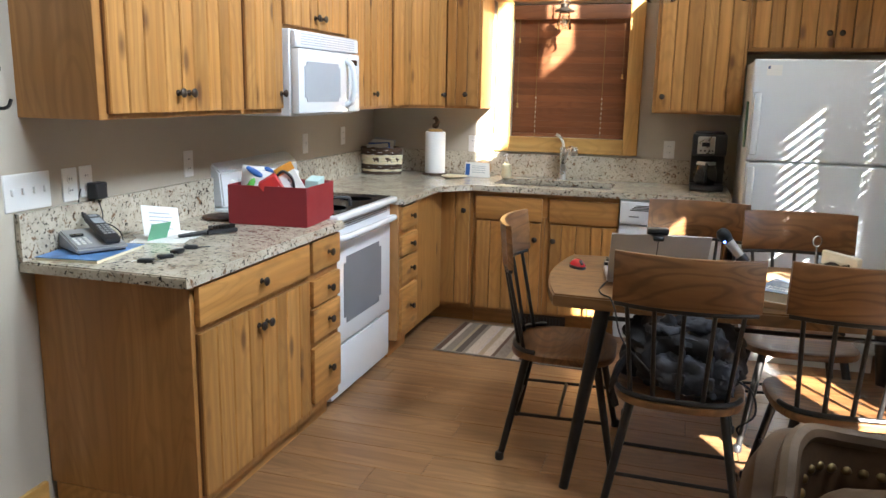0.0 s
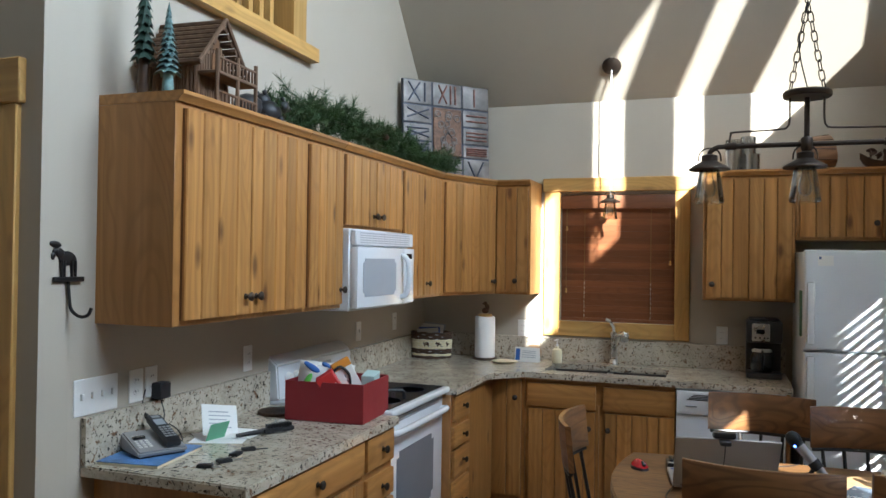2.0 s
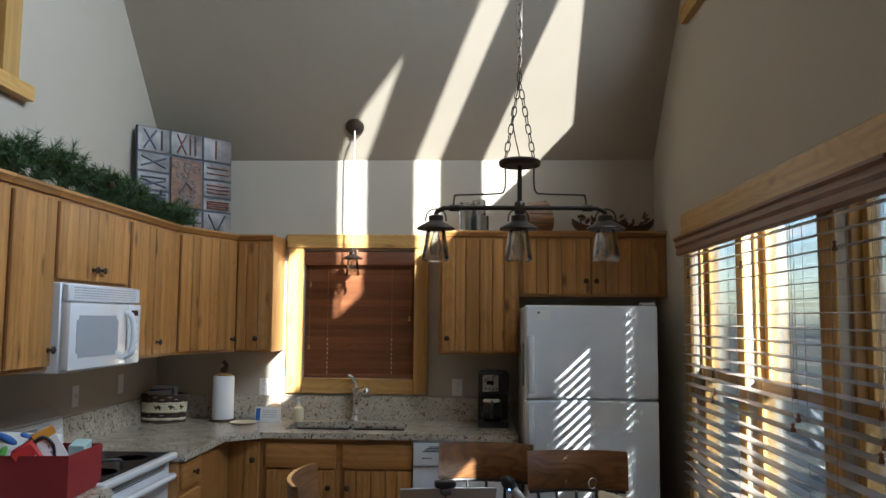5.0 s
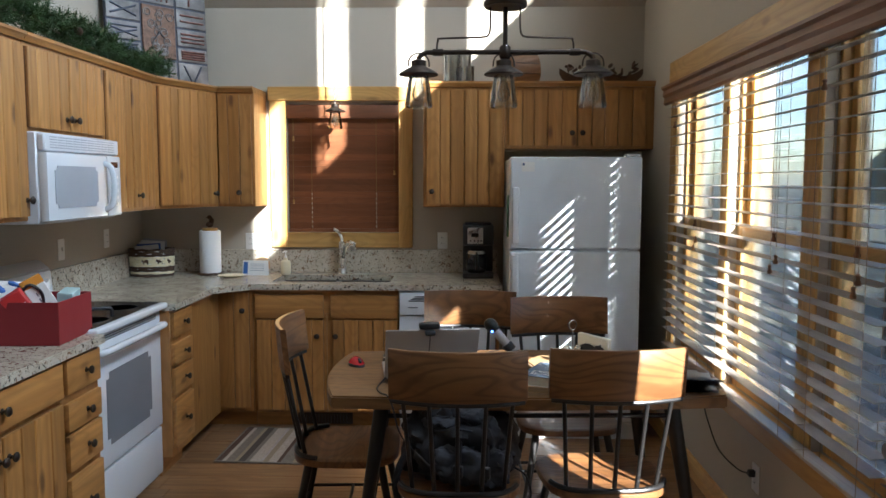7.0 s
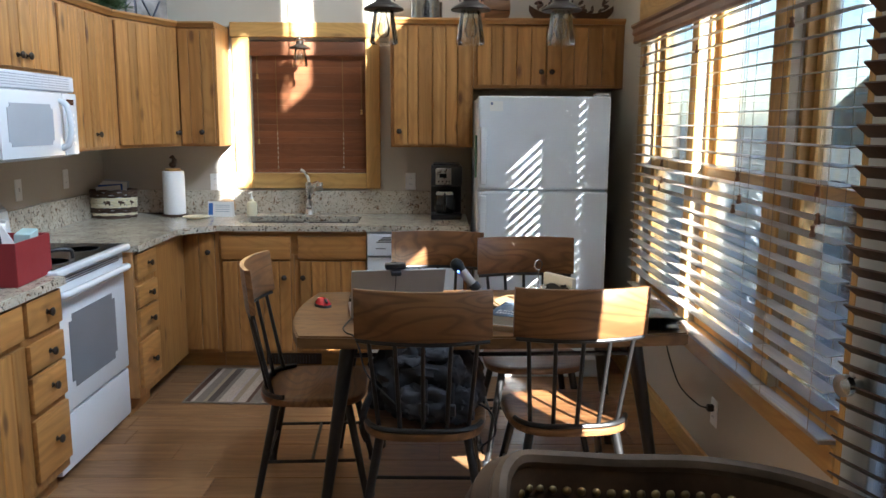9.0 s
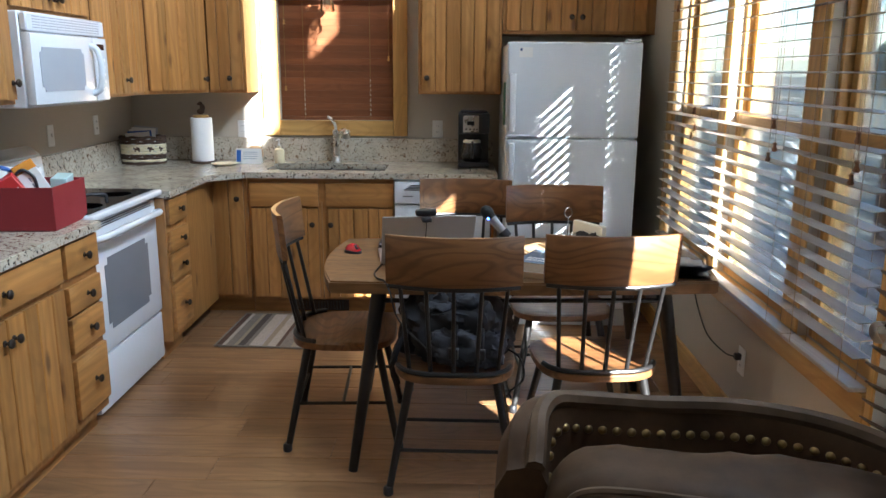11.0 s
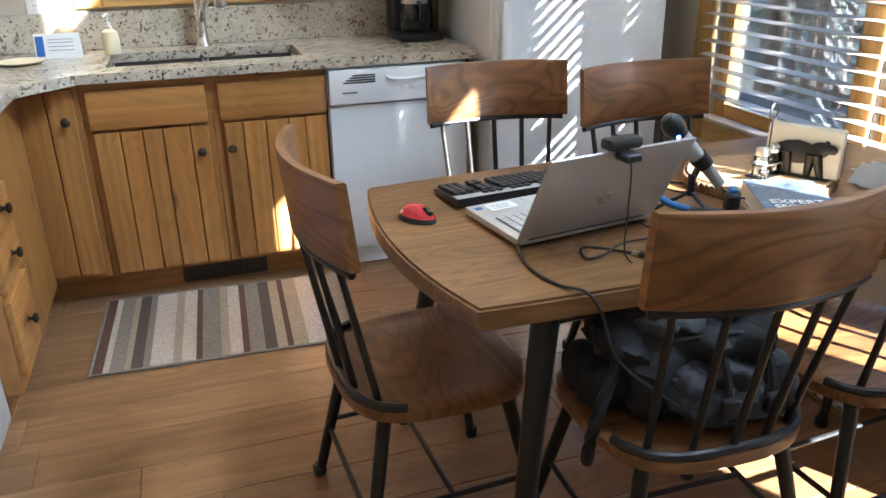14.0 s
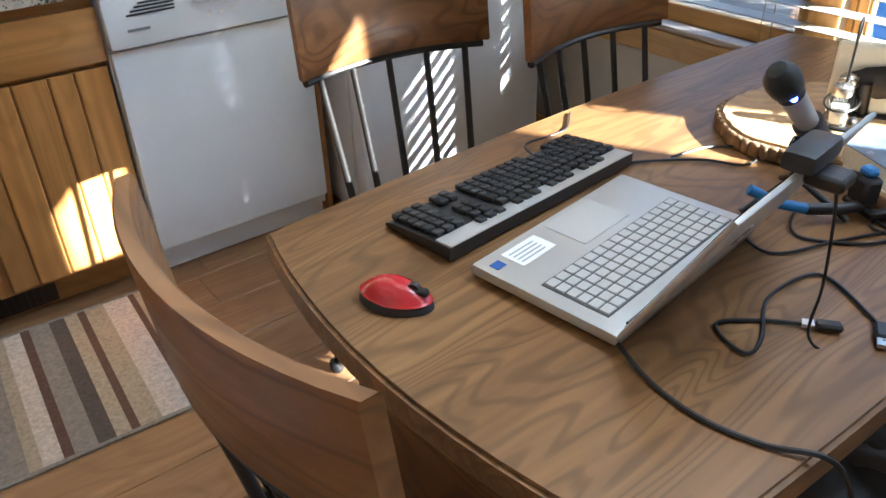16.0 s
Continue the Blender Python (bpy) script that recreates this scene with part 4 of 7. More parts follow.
# ---- blinds ----
def window_blind(y0, y1, z0, z1, label, tilt, deep):
    """A raised-slat wooden blind hung before one unit of the big window."""
    bl = thing("window_blind", pose(XR - 0.042, (y0 + y1) / 2, 0), label, "blind", "blinds on the big window")
    w = (y1 - y0) / 2
    slat = box(-deep, deep, -w, w, -0.0014, 0.0014)
    bmesh.ops.rotate(slat, matrix=Matrix.Rotation(radians(tilt), 3, "Y"), verts=slat.verts[:])
    me = mesh_of(slat, "slat", BLIND_LIGHT, 0)
    part("head_rail", box(-0.028, 0.028, -w, w, z1, z1 + 0.05, bevel=0.003), VALANCE, bl)
    n = int((z1 - z0 - 0.03) / 0.0535)
    for i in range(n):
        part("slat", me, None, bl, m=pose(0, 0, z1 - 0.025 - i * 0.0535, rng.uniform(-0.12, 0.12), rng.uniform(-0.8, 0.8), 0))
    part("bottom_rail", box(-0.027, 0.027, -w, w, z0, z0 + 0.016, bevel=0.003), BLIND_LIGHT, bl)
    cord = paint("blind_cord", (0.34, 0.24, 0.15), 0.8) if "blind_cord" not in bpy.data.materials else bpy.data.materials["blind_cord"]
    for y in (-w * 0.72, w * 0.72):
        for x in (-0.027, 0.027):
            part("ladder_cord", rod(bmesh.new(), (x, y, z0 + 0.01), (x, y, z1), 0.0011, None, 5), cord, bl)
    for y, z in ((-w * 0.55, z1 - 0.62), (-w * 0.50, z1 - 0.74), (-w * 0.60, z1 - 0.70), (w * 0.5, z1 - 0.12)):
        c = part("pull_cord", rod(bmesh.new(), (-0.034, y, z), (-0.034, y, z1), 0.0012, None, 5), cord, bl)
        part("tassel", lathe(bmesh.new(), [(0.003, 0.034), (0.008, 0.03), (0.005, 0.02), (0.010, 0.006), (0.008, 0.0), (0.0, 0.0)], 10, Matrix.Translation((-0.034, y, z - 0.03))), VALANCE, c, "turned wooden tassel")
    return bl


for lo, hi, tilt, deep in ((2.99, 3.465, -5, 0.0245), (3.47, 4.475, -5, 0.0225), (4.48, 5.265, -5, 0.0245)):
    window_blind(lo, hi, 0.605, 1.965, "pale wooden slat blind lowered with open slats", tilt, deep)
v = solo("valance", prism(bmesh.new(), [(XR - 0.073, 1.952), (XR - 0.086, 1.962), (XR - 0.080, 1.992), (XR - 0.092, 2.007), (XR - 0.086, 2.032), (XR - 0.100, 2.042), (XR - 0.100, 2.054), (XR - 0.026, 2.054), (XR - 0.026, 2.017), (XR - 0.07, 2.017)], 2.985, 5.285, "y"), VALANCE, "reddish-brown moulded wooden valance above the blinds", "valance")

# closed brown blind in the sink window
sb = thing("sink_window_blind", pose(1.49, YB + 0.02, 0), "closed reddish-brown slat blind in the sink window", "blind")
part("valance", box(-0.382, 0.382, -0.03, 0.0, 1.955, 2.045, bevel=0.006, seg=2), BLIND_BROWN, sb)
me = box(-0.381, 0.381, -0.0015, 0.0015, -0.025, 0.025)
bmesh.ops.rotate(me, matrix=Matrix.Rotation(radians(14), 3, "X"), verts=me.verts[:])
me = mesh_of(me, "slat", BLIND_BROWN, 0)
for i in range(18):
    part("slat", me, None, sb, m=pose(0, 0.018, 1.945 - i * 0.0425, 0, rng.uniform(-0.2, 0.2), 0))
part("bottom_rail", box(-0.381, 0.381, 0.005, 0.034, 1.179, 1.203, bevel=0.003), BLIND_BROWN, sb)
for x in (-0.22, 0.225):
    # white dashes put in for sunlight leaking through the cord holes
    for i in range(8):
        z = 1.21 + i * 0.032
        part("ladder_tape", box(x - 0.003, x + 0.003, 0.004, 0.0055, z, z + 0.016), WHITE_MATT, sb, "white dash painted for sunlight at the ladder cord")
    part("ladder_cord", rod(bmesh.new(), (x, 0.003, 1.18), (x, 0.003, 1.95), 0.0014, None, 5), BRASS, sb)
for x, z in ((-0.345, 1.40), (0.35, 1.60), (-0.342, 1.83)):
    c = part("pull_cord", rod(bmesh.new(), (x, -0.004, z), (x, -0.004, 1.955), 0.0012, None, 5), BRASS, sb)
    part("tassel", lathe(bmesh.new(), [(0.003, 0.034), (0.008, 0.03), (0.005, 0.02), (0.010, 0.006), (0.0, 0.0)], 10, Matrix.Translation((x, -0.006, z - 0.03))), TRIM_Z, c)

# ---- glazed double door in the window wall ----
def glazed_leaf(name, m, w, label, blind):
    d = structure(name, box(0, 0.075, -0.022, 0.022, 0.012, 2.04, bevel=0.003), WHITE_MATT, label)
    d.matrix_basis = m
    part("stile", box(w - 0.075, w, -0.022, 0.022, 0.012, 2.04, bevel=0.003), WHITE_MATT, d)
    part("rail", box(0.075, w - 0.075, -0.022, 0.022, 0.012, 0.20, bevel=0.003), WHITE_MATT, d)
    part("rail", box(0.075, w - 0.075, -0.022, 0.022, 1.93, 2.04, bevel=0.003), WHITE_MATT, d)
    p = part("pane", box(0.075, w - 0.075, -0.003, 0.003, 0.20, 1.93), GLASS, d)
    p.visible_shadow = False
    if blind:
        b = box(0.02, w - 0.012, -0.022, 0.022, -0.002, 0.002)
        bmesh.ops.rotate(b, matrix=Matrix.Rotation(radians(35), 3, "X"), verts=b.verts[:])
        me = mesh_of(b, "slat", BLIND_DARK, 0)
        for i in range(44):
            part("slat", me, None, d, m=pose(rng.uniform(-0.006, 0.006), 0.05, 1.97 - i * 0.042))
        part("knob", lathe(bmesh.new(), [(0.026, 0), (0.026, 0.004), (0.010, 0.008), (0.010, 0.03), (0.024, 0.042), (0.024, 0.058), (0, 0.064)], 16), STEEL, d, "steel door knob", pose(w - 0.04, 0.022, 0.97, -90, 0, 0))
    return d


# sidelight inferred from the sun patches; stile and post widths shape the beam
side = structure("window_9", box(XR + 0.02, XR + 0.06, 2.66, 2.964, 0.0, 2.60, bevel=0.003), TRIM_Z, "tall fixed sidelight pane beside the door")
part("post", box(XR + 0.02, XR + 0.06, 2.155, 2.255, 0.0, 2.60, bevel=0.003), TRIM_Z, side)
# unseen panel added above the pane to cut the beam off
part("upper_panel", box(XR + 0.025, XR + 0.055, 2.255, 2.66, 2.10, 2.559, bevel=0.003), TRIM_Z, side)
part("rail", box(XR + 0.02, XR + 0.06, 2.255, 2.66, 0.0, 0.10, bevel=0.003), TRIM, side)
part("rail", box(XR + 0.02, XR + 0.06, 2.255, 2.66, 2.56, 2.60, bevel=0.003), TRIM, side)
pane = part("pane", box(XR + 0.038, XR + 0.042, 2.255, 2.66, 0.10, 2.10), GLASS, side)
pane.visible_shadow = False
# made-up slab filling the doorway so no sun streams past the leaf
structure("door_2", box(XR + 0.075, XR + 0.115, 1.622, 2.153, 0.012, 2.60, bevel=0.003), DOOR_WOOD, "unseen dark slab added behind the open leaf to block sun")
glazed_leaf("door_3", pose(XR + 0.02, 1.70, 0, 0, 0, 108), 0.86, "open glazed door leaf with dark wooden blind", True)
structure("threshold", box(XR, XR + 0.18, DY0, DY1, -0.003, 0.010, bevel=0.003), BRONZE, "dark metal door threshold")


# ---- lamps ----
def jar_lamp(parent, x, z, s=1.0):
    """A metal shade with a clear glass jar and a filament bulb; z is the shade's rim."""
    m = Matrix.Translation((x, 0, z)) @ Matrix.Scale(s, 4)
    sh = part("shade", lathe(bmesh.new(), [(0.082, -0.004), (0.084, 0.0), (0.080, 0.006), (0.060, 0.018), (0.036, 0.030), (0.032, 0.034), (0.032, 0.056), (0.018, 0.062), (0.0, 0.063)], 28, m), BRONZE, parent)
    part("jar", lathe(bmesh.new(), [(0.040, 0.0), (0.044, -0.02), (0.058, -0.115), (0.061, -0.132), (0.058, -0.140), (0.053, -0.141), (0.057, -0.130), (0.054, -0.113), (0.040, -0.02), (0.037, 0.0)], 28, m), LAMP_GLASS, sh, "clear tapered glass jar")
    bulb = part("bulb", lathe(bmesh.new(), [(0.012, 0.0), (0.014, -0.03), (0.026, -0.07), (0.028, -0.09), (0.018, -0.110), (0.0, -0.116)], 18, m), LAMP_GLASS, sh, "clear filament bulb")
    fil = bmesh.new()
    for a in range(5):
        c, q = math.cos(a * 1.257) * 0.012, math.sin(a * 1.257) * 0.012
        rod(fil, m @ Vector((c * 0.5, q * 0.5, -0.035)), m @ Vector((c, q, -0.09)), 0.0009 * s, None, 5)
    part("filament", fil, BRASS, bulb)
    loop = [m @ Vector((0.045 * math.cos(a), 0, 0.026 + 0.062 * math.sin(a) ** 0.6)) for a in [0.02 + math.pi * 0.987 * i / 16 for i in range(17)]]
    part("loop", tube(bmesh.new(), loop, 0.0035 * s, 8), BRONZE, sh)


ch = thing("chandelier", pose(2.489, 4.22, -0.016), "dark bronze three-light island chandelier on chains", "lamp")
part("bar", tube(bmesh.new(), smooth_path([(-0.367, 0, 2.06), (-0.362, 0, 2.075), (-0.34, 0, 2.088), (-0.30, 0, 2.092), (0, 0, 2.092), (0.31, 0, 2.092), (0.345, 0, 2.088), (0.368, 0, 2.075), (0.373, 0, 2.06)], 5), 0.0105, 12), BRONZE, ch)
part("stem", rod(bmesh.new(), (0, 0, 2.05), (0, 0, 2.29), 0.0105, None, 12), BRONZE, ch)
part("hub", lathe(bmesh.new(), [(0.0, -0.03), (0.018, -0.028), (0.024, -0.02), (0.024, 0.02), (0.018, 0.028), (0.0, 0.03)], 12, Matrix.Translation((0, 0, 2.092))), BRONZE, ch)
for x in (-0.285, 0.295):
    part("collar", rod(bmesh.new(), (x - 0.022, 0, 2.092), (x + 0.022, 0, 2.092), 0.0155, None, 12), BRONZE, ch)
part("plate", lathe(bmesh.new(), [(0, 2.278), (0.088, 2.278), (0.092, 2.284), (0.092, 2.298), (0.086, 2.304), (0, 2.304)], 28), BRONZE, ch)
for s in (-1, 1):
    x = s * 0.063
    part("side_arm", tube(bmesh.new(), smooth_path([(x, 0, 2.28), (x, 0, 2.20), (x + s * 0.008, 0, 2.165), (x + s * 0.04, 0, 2.155), (s * 0.27, 0, 2.150), (s * 0.284, 0, 2.144), (s * 0.289, 0, 2.12), (s * 0.289, 0, 2.10)], 6), 0.0042, 8), BRONZE, ch)
for x in (-0.367, -0.005, 0.373):
    jar_lamp(ch, x, 2.0)


def link_mesh(r, l):
    pts = []
    for i in range(17):
        a = 2 * math.pi * i / 16
        pts.append((r * math.cos(a), 0, math.copysign(l / 2 - r, math.sin(a)) * (abs(math.sin(a)) > 0.01) + r * math.sin(a)))
    return tube(bmesh.new(), pts, 0.0026, 6)


lm = mesh_of(link_mesh(0.011, 0.046), "chain_link", BRONZE)


def chain(parent, a, c):
    a, c = Vector(a), Vector(c)
    n = max(2, round((c - a).length / 0.039))
    q = (c - a).to_track_quat("Z", "Y").to_matrix().to_4x4()
    for i in range(n):
        part("chain_link", lm, None, parent, m=Matrix.Translation(a.lerp(c, (i + 0.5) / n)) @ q @ Matrix.Rotation(radians(90 * (i % 2) + 20), 4, "Z"))


chain(ch, (-0.063, 0, 2.305), (0, 0, 2.66))
chain(ch, (0.063, 0, 2.305), (0, 0, 2.66))
chain(ch, (0, 0, 2.66), (0, 0, roof(4.22) - 0.03))
part("canopy", lathe(bmesh.new(), [(0.0, -0.05), (0.05, -0.04), (0.065, 0.0), (0.065, 0.06)], 20, Matrix.Translation((0, 0, roof(4.22)))), BRONZE, ch)
part("cord", tube(bmesh.new(), smooth_path([(0.004, 0.004, 2.30), (-0.03, 0.008, 2.5), (0.004, 0.008, 2.72), (0.012, 0.006, 3.3), (0.0, 0.005, roof(4.22))], 8), 0.003, 6), BLACK, ch)

pl = thing("pendant_lamp", pose(1.470, 5.985, 0), "dark bronze pendant lamp with a clear glass jar", "lamp")
jar_lamp(pl, 0, 1.985, 0.80)
part("rod", rod(bmesh.new(), (0, 0, 2.03), (0, 0, roof(5.985)), 0.0042, None, 8), STEEL, pl)
can = lathe(bmesh.new(), [(0.0, -0.022), (0.045, -0.020), (0.062, -0.010), (0.064, 0.004)], 26)
bmesh.ops.transform(can, matrix=Matrix.Translation((0, 0, roof(5.985))) @ Matrix.Rotation(-math.atan(SLOPE), 4, "X"), verts=can.verts[:])
part("canopy", can, BRONZE, pl)

# ---- on the counters ----
KRAFT = paint("tan_card", (0.45, 0.30, 0.17), 0.8)
BLUE = paint("blue_print", (0.04, 0.13, 0.42), 0.5)
GREEN = paint("green_print", (0.12, 0.42, 0.06), 0.5)
RED = paint("red_print", (0.55, 0.03, 0.03), 0.45)
ORANGE = paint("orange_print", (0.62, 0.26, 0.03), 0.5)
CREAM = paint("cream_plastic", (0.78, 0.70, 0.48), 0.35, vary=0.04)
TOWEL = paint("paper_towel", (0.84, 0.84, 0.83), 0.9, vary=0.03, bump=0.3, bump_scale=120)
CARVED = wood("carved_dark_wood", (0.13, 0.07, 0.035), (0.10, 0.05, 0.024), (0.06, 0.03, 0.015), "z", 0.6)

# paper towel holder
t = thing("paper_towel_holder", pose(0.622, 5.985, CT), "white paper towel roll on a dark wooden stand with carved bear", "paper towel")
part("base", lathe(bmesh.new(), [(0.0, 0), (0.085, 0), (0.088, 0.006), (0.084, 0.014), (0, 0.014)], 28), CARVED, t)
part("roll", lathe(bmesh.new(), [(0.02, 0.015), (0.068, 0.015), (0.070, 0.02), (0.070, 0.29), (0.067, 0.295), (0.02, 0.295)], 32), TOWEL, t, "white paper roll")
part("cap", lathe(bmesh.new(), [(0.0, 0.296), (0.05, 0.296), (0.052, 0.303), (0.045, 0.312), (0, 0.314)], 24), TRIM_Z, t, "round wooden cap")
b = bmesh.new()
for c, s in (((0, 0, 0.335), (0.026, 0.018, 0.02)), ((0.012, 0, 0.358), (0.018, 0.015, 0.026)), ((0.0, 0, 0.385), (0.015, 0.013, 0.014)), ((-0.014, 0, 0.382), (0.008, 0.007, 0.006))):
    bmesh.ops.create_icosphere(b, subdivisions=2, radius=1, matrix=Matrix.LocRotScale(c, None, s))
part("finial", b, CARVED, t, "carved bear finial")

# woven basket with letters
bk = thing("letter_basket", pose(0.258, 5.905, CT, 0, 0, 12), "dark woven basket with bear band holding letters", "basket")
for i in range(11):
    z = i * 0.0165
    r = 0.105 + 0.010 * i / 10
    pts = [((r + 0.025) * math.cos(a), (r - 0.03) * math.sin(a), z + 0.008 + 0.003 * math.sin(9 * a + i * math.pi)) for a in [2 * math.pi * k / 36 for k in range(37)]]
    part("coil", tube(bmesh.new(), pts, 0.0095, 6), CREAM if i in (4, 5, 6, 7) or i == 1 else CARVED, bk, "cream woven band" if i in (4, 5, 6, 7, 1) else "")
part("floor", lathe(bmesh.new(), [(0, 0), (0.10, 0), (0.10, 0.006), (0, 0.006)], 24), CARVED, bk)
for a in (-100, -62, -28):
    x, y = 0.137 * math.cos(radians(a)), 0.087 * math.sin(radians(a))
    b = bmesh.new()
    for dx, dz, rx, rz in ((0, 0, 0.019, 0.011), (-0.019, 0.004, 0.009, 0.008), (-0.012, -0.011, 0.005, 0.010), (0.012, -0.011, 0.006, 0.010)):
        bmesh.ops.create_icosphere(b, subdivisions=2, radius=1, matrix=Matrix.LocRotScale((dx, 0, dz), None, (rx, 0.004, rz)))
    part("bear_figure", b, CARVED, bk, "dark bear figure", pose(x, y, 0.103, 0, 0, a + 90))
for k in range(5):
    part("letter", box(-0.09, 0.06, -0.0015, 0.0015, 0.02, 0.205 + 0.008 * k, bevel=0), (PAPER, BLUE, PAPER, PAPER, PALE_GLASS)[k], bk, m=pose(0.0, -0.02 + 0.016 * k, 0, -8, 3 * k - 5, 0))

# card, plate, soap, coffee maker
cd = thing("tent_card", pose(0.928, 5.955, CT, 0, 0, -3), "white printed card standing on the counter", "card")
part("front", box(-0.085, 0.085, -0.001, 0.001, 0, 0.098), PAPER, cd, m=pose(0, 0, 0, -10))
part("stripe", box(-0.080, -0.05, -0.0022, -0.0012, 0.01, 0.088), BLUE, cd, m=pose(0, 0, 0, -10))
for z in (0.03, 0.045, 0.06, 0.072):
    part("text_bar", box(-0.035, 0.06, -0.0022, -0.0012, z, z + 0.004), PALE_GLASS, cd, m=pose(0, 0, 0, -10))
part("back", box(-0.085, 0.085, -0.001, 0.001, 0, 0.098), PAPER, cd, m=pose(0, 0.036, 0, 10))
part("kraft_lid", lathe(bmesh.new(), [(0.0, 0), (0.055, 0), (0.06, 0.004), (0.058, 0.011), (0, 0.012)], 24), KRAFT, cd, "tan round box behind the card", pose(0.02, 0.085, 0.055, 78, 0, 0))
solo("saucer", lathe(bmesh.new(), [(0, 0), (0.05, 0), (0.085, 0.010), (0.088, 0.013), (0.05, 0.006), (0, 0.006)], 30), CREAM, "shallow cream saucer on the counter", "plate", pose(0.80, 5.86, CT))
sp = thing("soap_bottle", pose(1.125, 6.0, CT), "cream soap pump bottle", "soap")
part("bottle", lathe(bmesh.new(), [(0, 0), (0.031, 0), (0.034, 0.006), (0.034, 0.075), (0.030, 0.09), (0.014, 0.10), (0.014, 0.112), (0, 0.112)], 22), CREAM, sp)
pm = part("pump", lathe(bmesh.new(), [(0.009, 0.112), (0.009, 0.125), (0.004, 0.127), (0.004, 0.150), (0.010, 0.152), (0.010, 0.160), (0, 0.162)], 14), WHITE_MATT, sp)
part("nozzle", rod(bmesh.new(), (0, 0, 0.156), (-0.012, -0.035, 0.152), 0.004), WHITE_MATT, pm)
sp["label"] = "cream plastic soap pump bottle by the sink"
cm = thing("coffee_maker", pose(2.41, 5.945, CT), "black drip coffee maker with steel trim", "coffee maker")
part("base", box(-0.10, 0.10, -0.13, 0.12, 0, 0.035, bevel=0.012, seg=2), BLACK, cm)
part("column", box(-0.10, 0.10, 0.02, 0.12, 0.03, 0.33, bevel=0.012, seg=2), BLACK, cm)
hd = part("brew_head", box(-0.10, 0.10, -0.12, 0.12, 0.215, 0.345, bevel=0.014, seg=2), BLACK, cm)
part("control_panel", box(-0.07, 0.03, -0.124, -0.119, 0.225, 0.33, bevel=0.003), STEEL, hd, "steel control panel")
part("display", box(-0.045, 0.0, -0.1265, -0.1235, 0.27, 0.295), BLACK_GLASS, hd)
for x in (-0.05, -0.025, 0.0, 0.018):
    part("button", lathe(bmesh.new(), [(0.006, 0), (0.005, 0.003), (0, 0.004)], 10), BLACK, hd, m=pose(x, -0.1235, 0.245, 90))
part("lid", box(-0.085, 0.085, -0.10, 0.10, 0.345, 0.357, bevel=0.005), BLACK, hd)
cf = part("carafe", lathe(bmesh.new(), [(0, 0.036), (0.055, 0.036), (0.068, 0.06), (0.070, 0.11), (0.055, 0.165), (0.048, 0.18), (0.0, 0.18)], 24, Matrix.Translation((-0.01, -0.05, 0))), BLACK_GLASS, cm, "dark glass carafe")
part("carafe_band", lathe(bmesh.new(), [(0.057, 0.155), (0.059, 0.16), (0.055, 0.175), (0.05, 0.178)], 24, Matrix.Translation((-0.01, -0.05, 0))), STEEL, cf)
part("carafe_handle", tube(bmesh.new(), smooth_path([(-0.01, -0.10, 0.165), (-0.01, -0.145, 0.155), (-0.01, -0.15, 0.10), (-0.01, -0.115, 0.06)], 5), 0.008, 8), BLACK, cf)

# red box with groceries
rb = thing("red_box", pose(0.602, 3.855, CT + 0.002, 0, 0, 4), "dark red cardboard box full of groceries", "box")
for q in ((-0.178, 0.178, -0.152, -0.148, 0, 0.165), (-0.178, 0.178, 0.148, 0.152, 0, 0.165), (-0.178, -0.174, -0.148, 0.148, 0, 0.165), (0.174, 0.178, -0.148, 0.148, 0, 0.165), (-0.174, 0.174, -0.148, 0.148, 0, 0.004)):
    part("panel", box(*q, bevel=0.001), RED_BOX, rb)
RBM = rb.matrix_basis


def pouch(w, h, d):
    b = bmesh.new()
    n = 10
    for sgn in (-1, 1):
        g = [[b.verts.new(((i / n - 0.5) * w, sgn * d * (max(0, 1 - (2 * i / n - 1) ** 2) * max(0, 1 - (2 * j / n - 1) ** 4)) ** 0.5 + 0.004 * noise.noise((i * 0.7, j * 0.7, sgn * 3)), j / n * h)) for i in range(n + 1)] for j in range(n + 1)]
        for j in range(n):
            for i in range(n):
                b.faces.new((g[j][i], g[j][i + 1], g[j + 1][i + 1], g[j + 1][i]))
    bmesh.ops.remove_doubles(b, verts=b.verts[:], dist=0.0015)
    return b


bag = solo("snack_pouch", pouch(0.24, 0.20, 0.05), WHITE_MATT, "white plastic pouch with green and blue print", "pouch", RBM @ pose(-0.06, -0.03, 0.03, -10, 6, 24))
for nm, c, s, mt in (("green_dot", (0.02, -0.047, 0.125), (0.042, 0.006, 0.042), GREEN), ("blue_leaf", (-0.06, -0.040, 0.168), (0.05, 0.006, 0.014), BLUE), ("blue_leaf", (0.0, -0.036, 0.182), (0.03, 0.006, 0.012), BLUE), ("green_leaf", (-0.075, -0.04, 0.12), (0.014, 0.006, 0.03), GREEN)):
    b = bmesh.new()
    bmesh.ops.create_icosphere(b, subdivisions=2, radius=1, matrix=Matrix.LocRotScale(c, Euler((0, 0.5 if "leaf" in nm else 0, 0)), s))
    part(nm, b, mt, bag, nm.replace("_", " ") + " print")
cr = solo("red_carton", box(-0.04, 0.04, -0.025, 0.025, 0, 0.16, bevel=0.003), RED, "red printed carton in the box", "carton", RBM @ pose(0.06, -0.08, 0.06, 8, -32, 20))
part("label_panel", box(-0.03, 0.03, -0.0262, -0.0254, 0.05, 0.11), PAPER, cr, "white label")
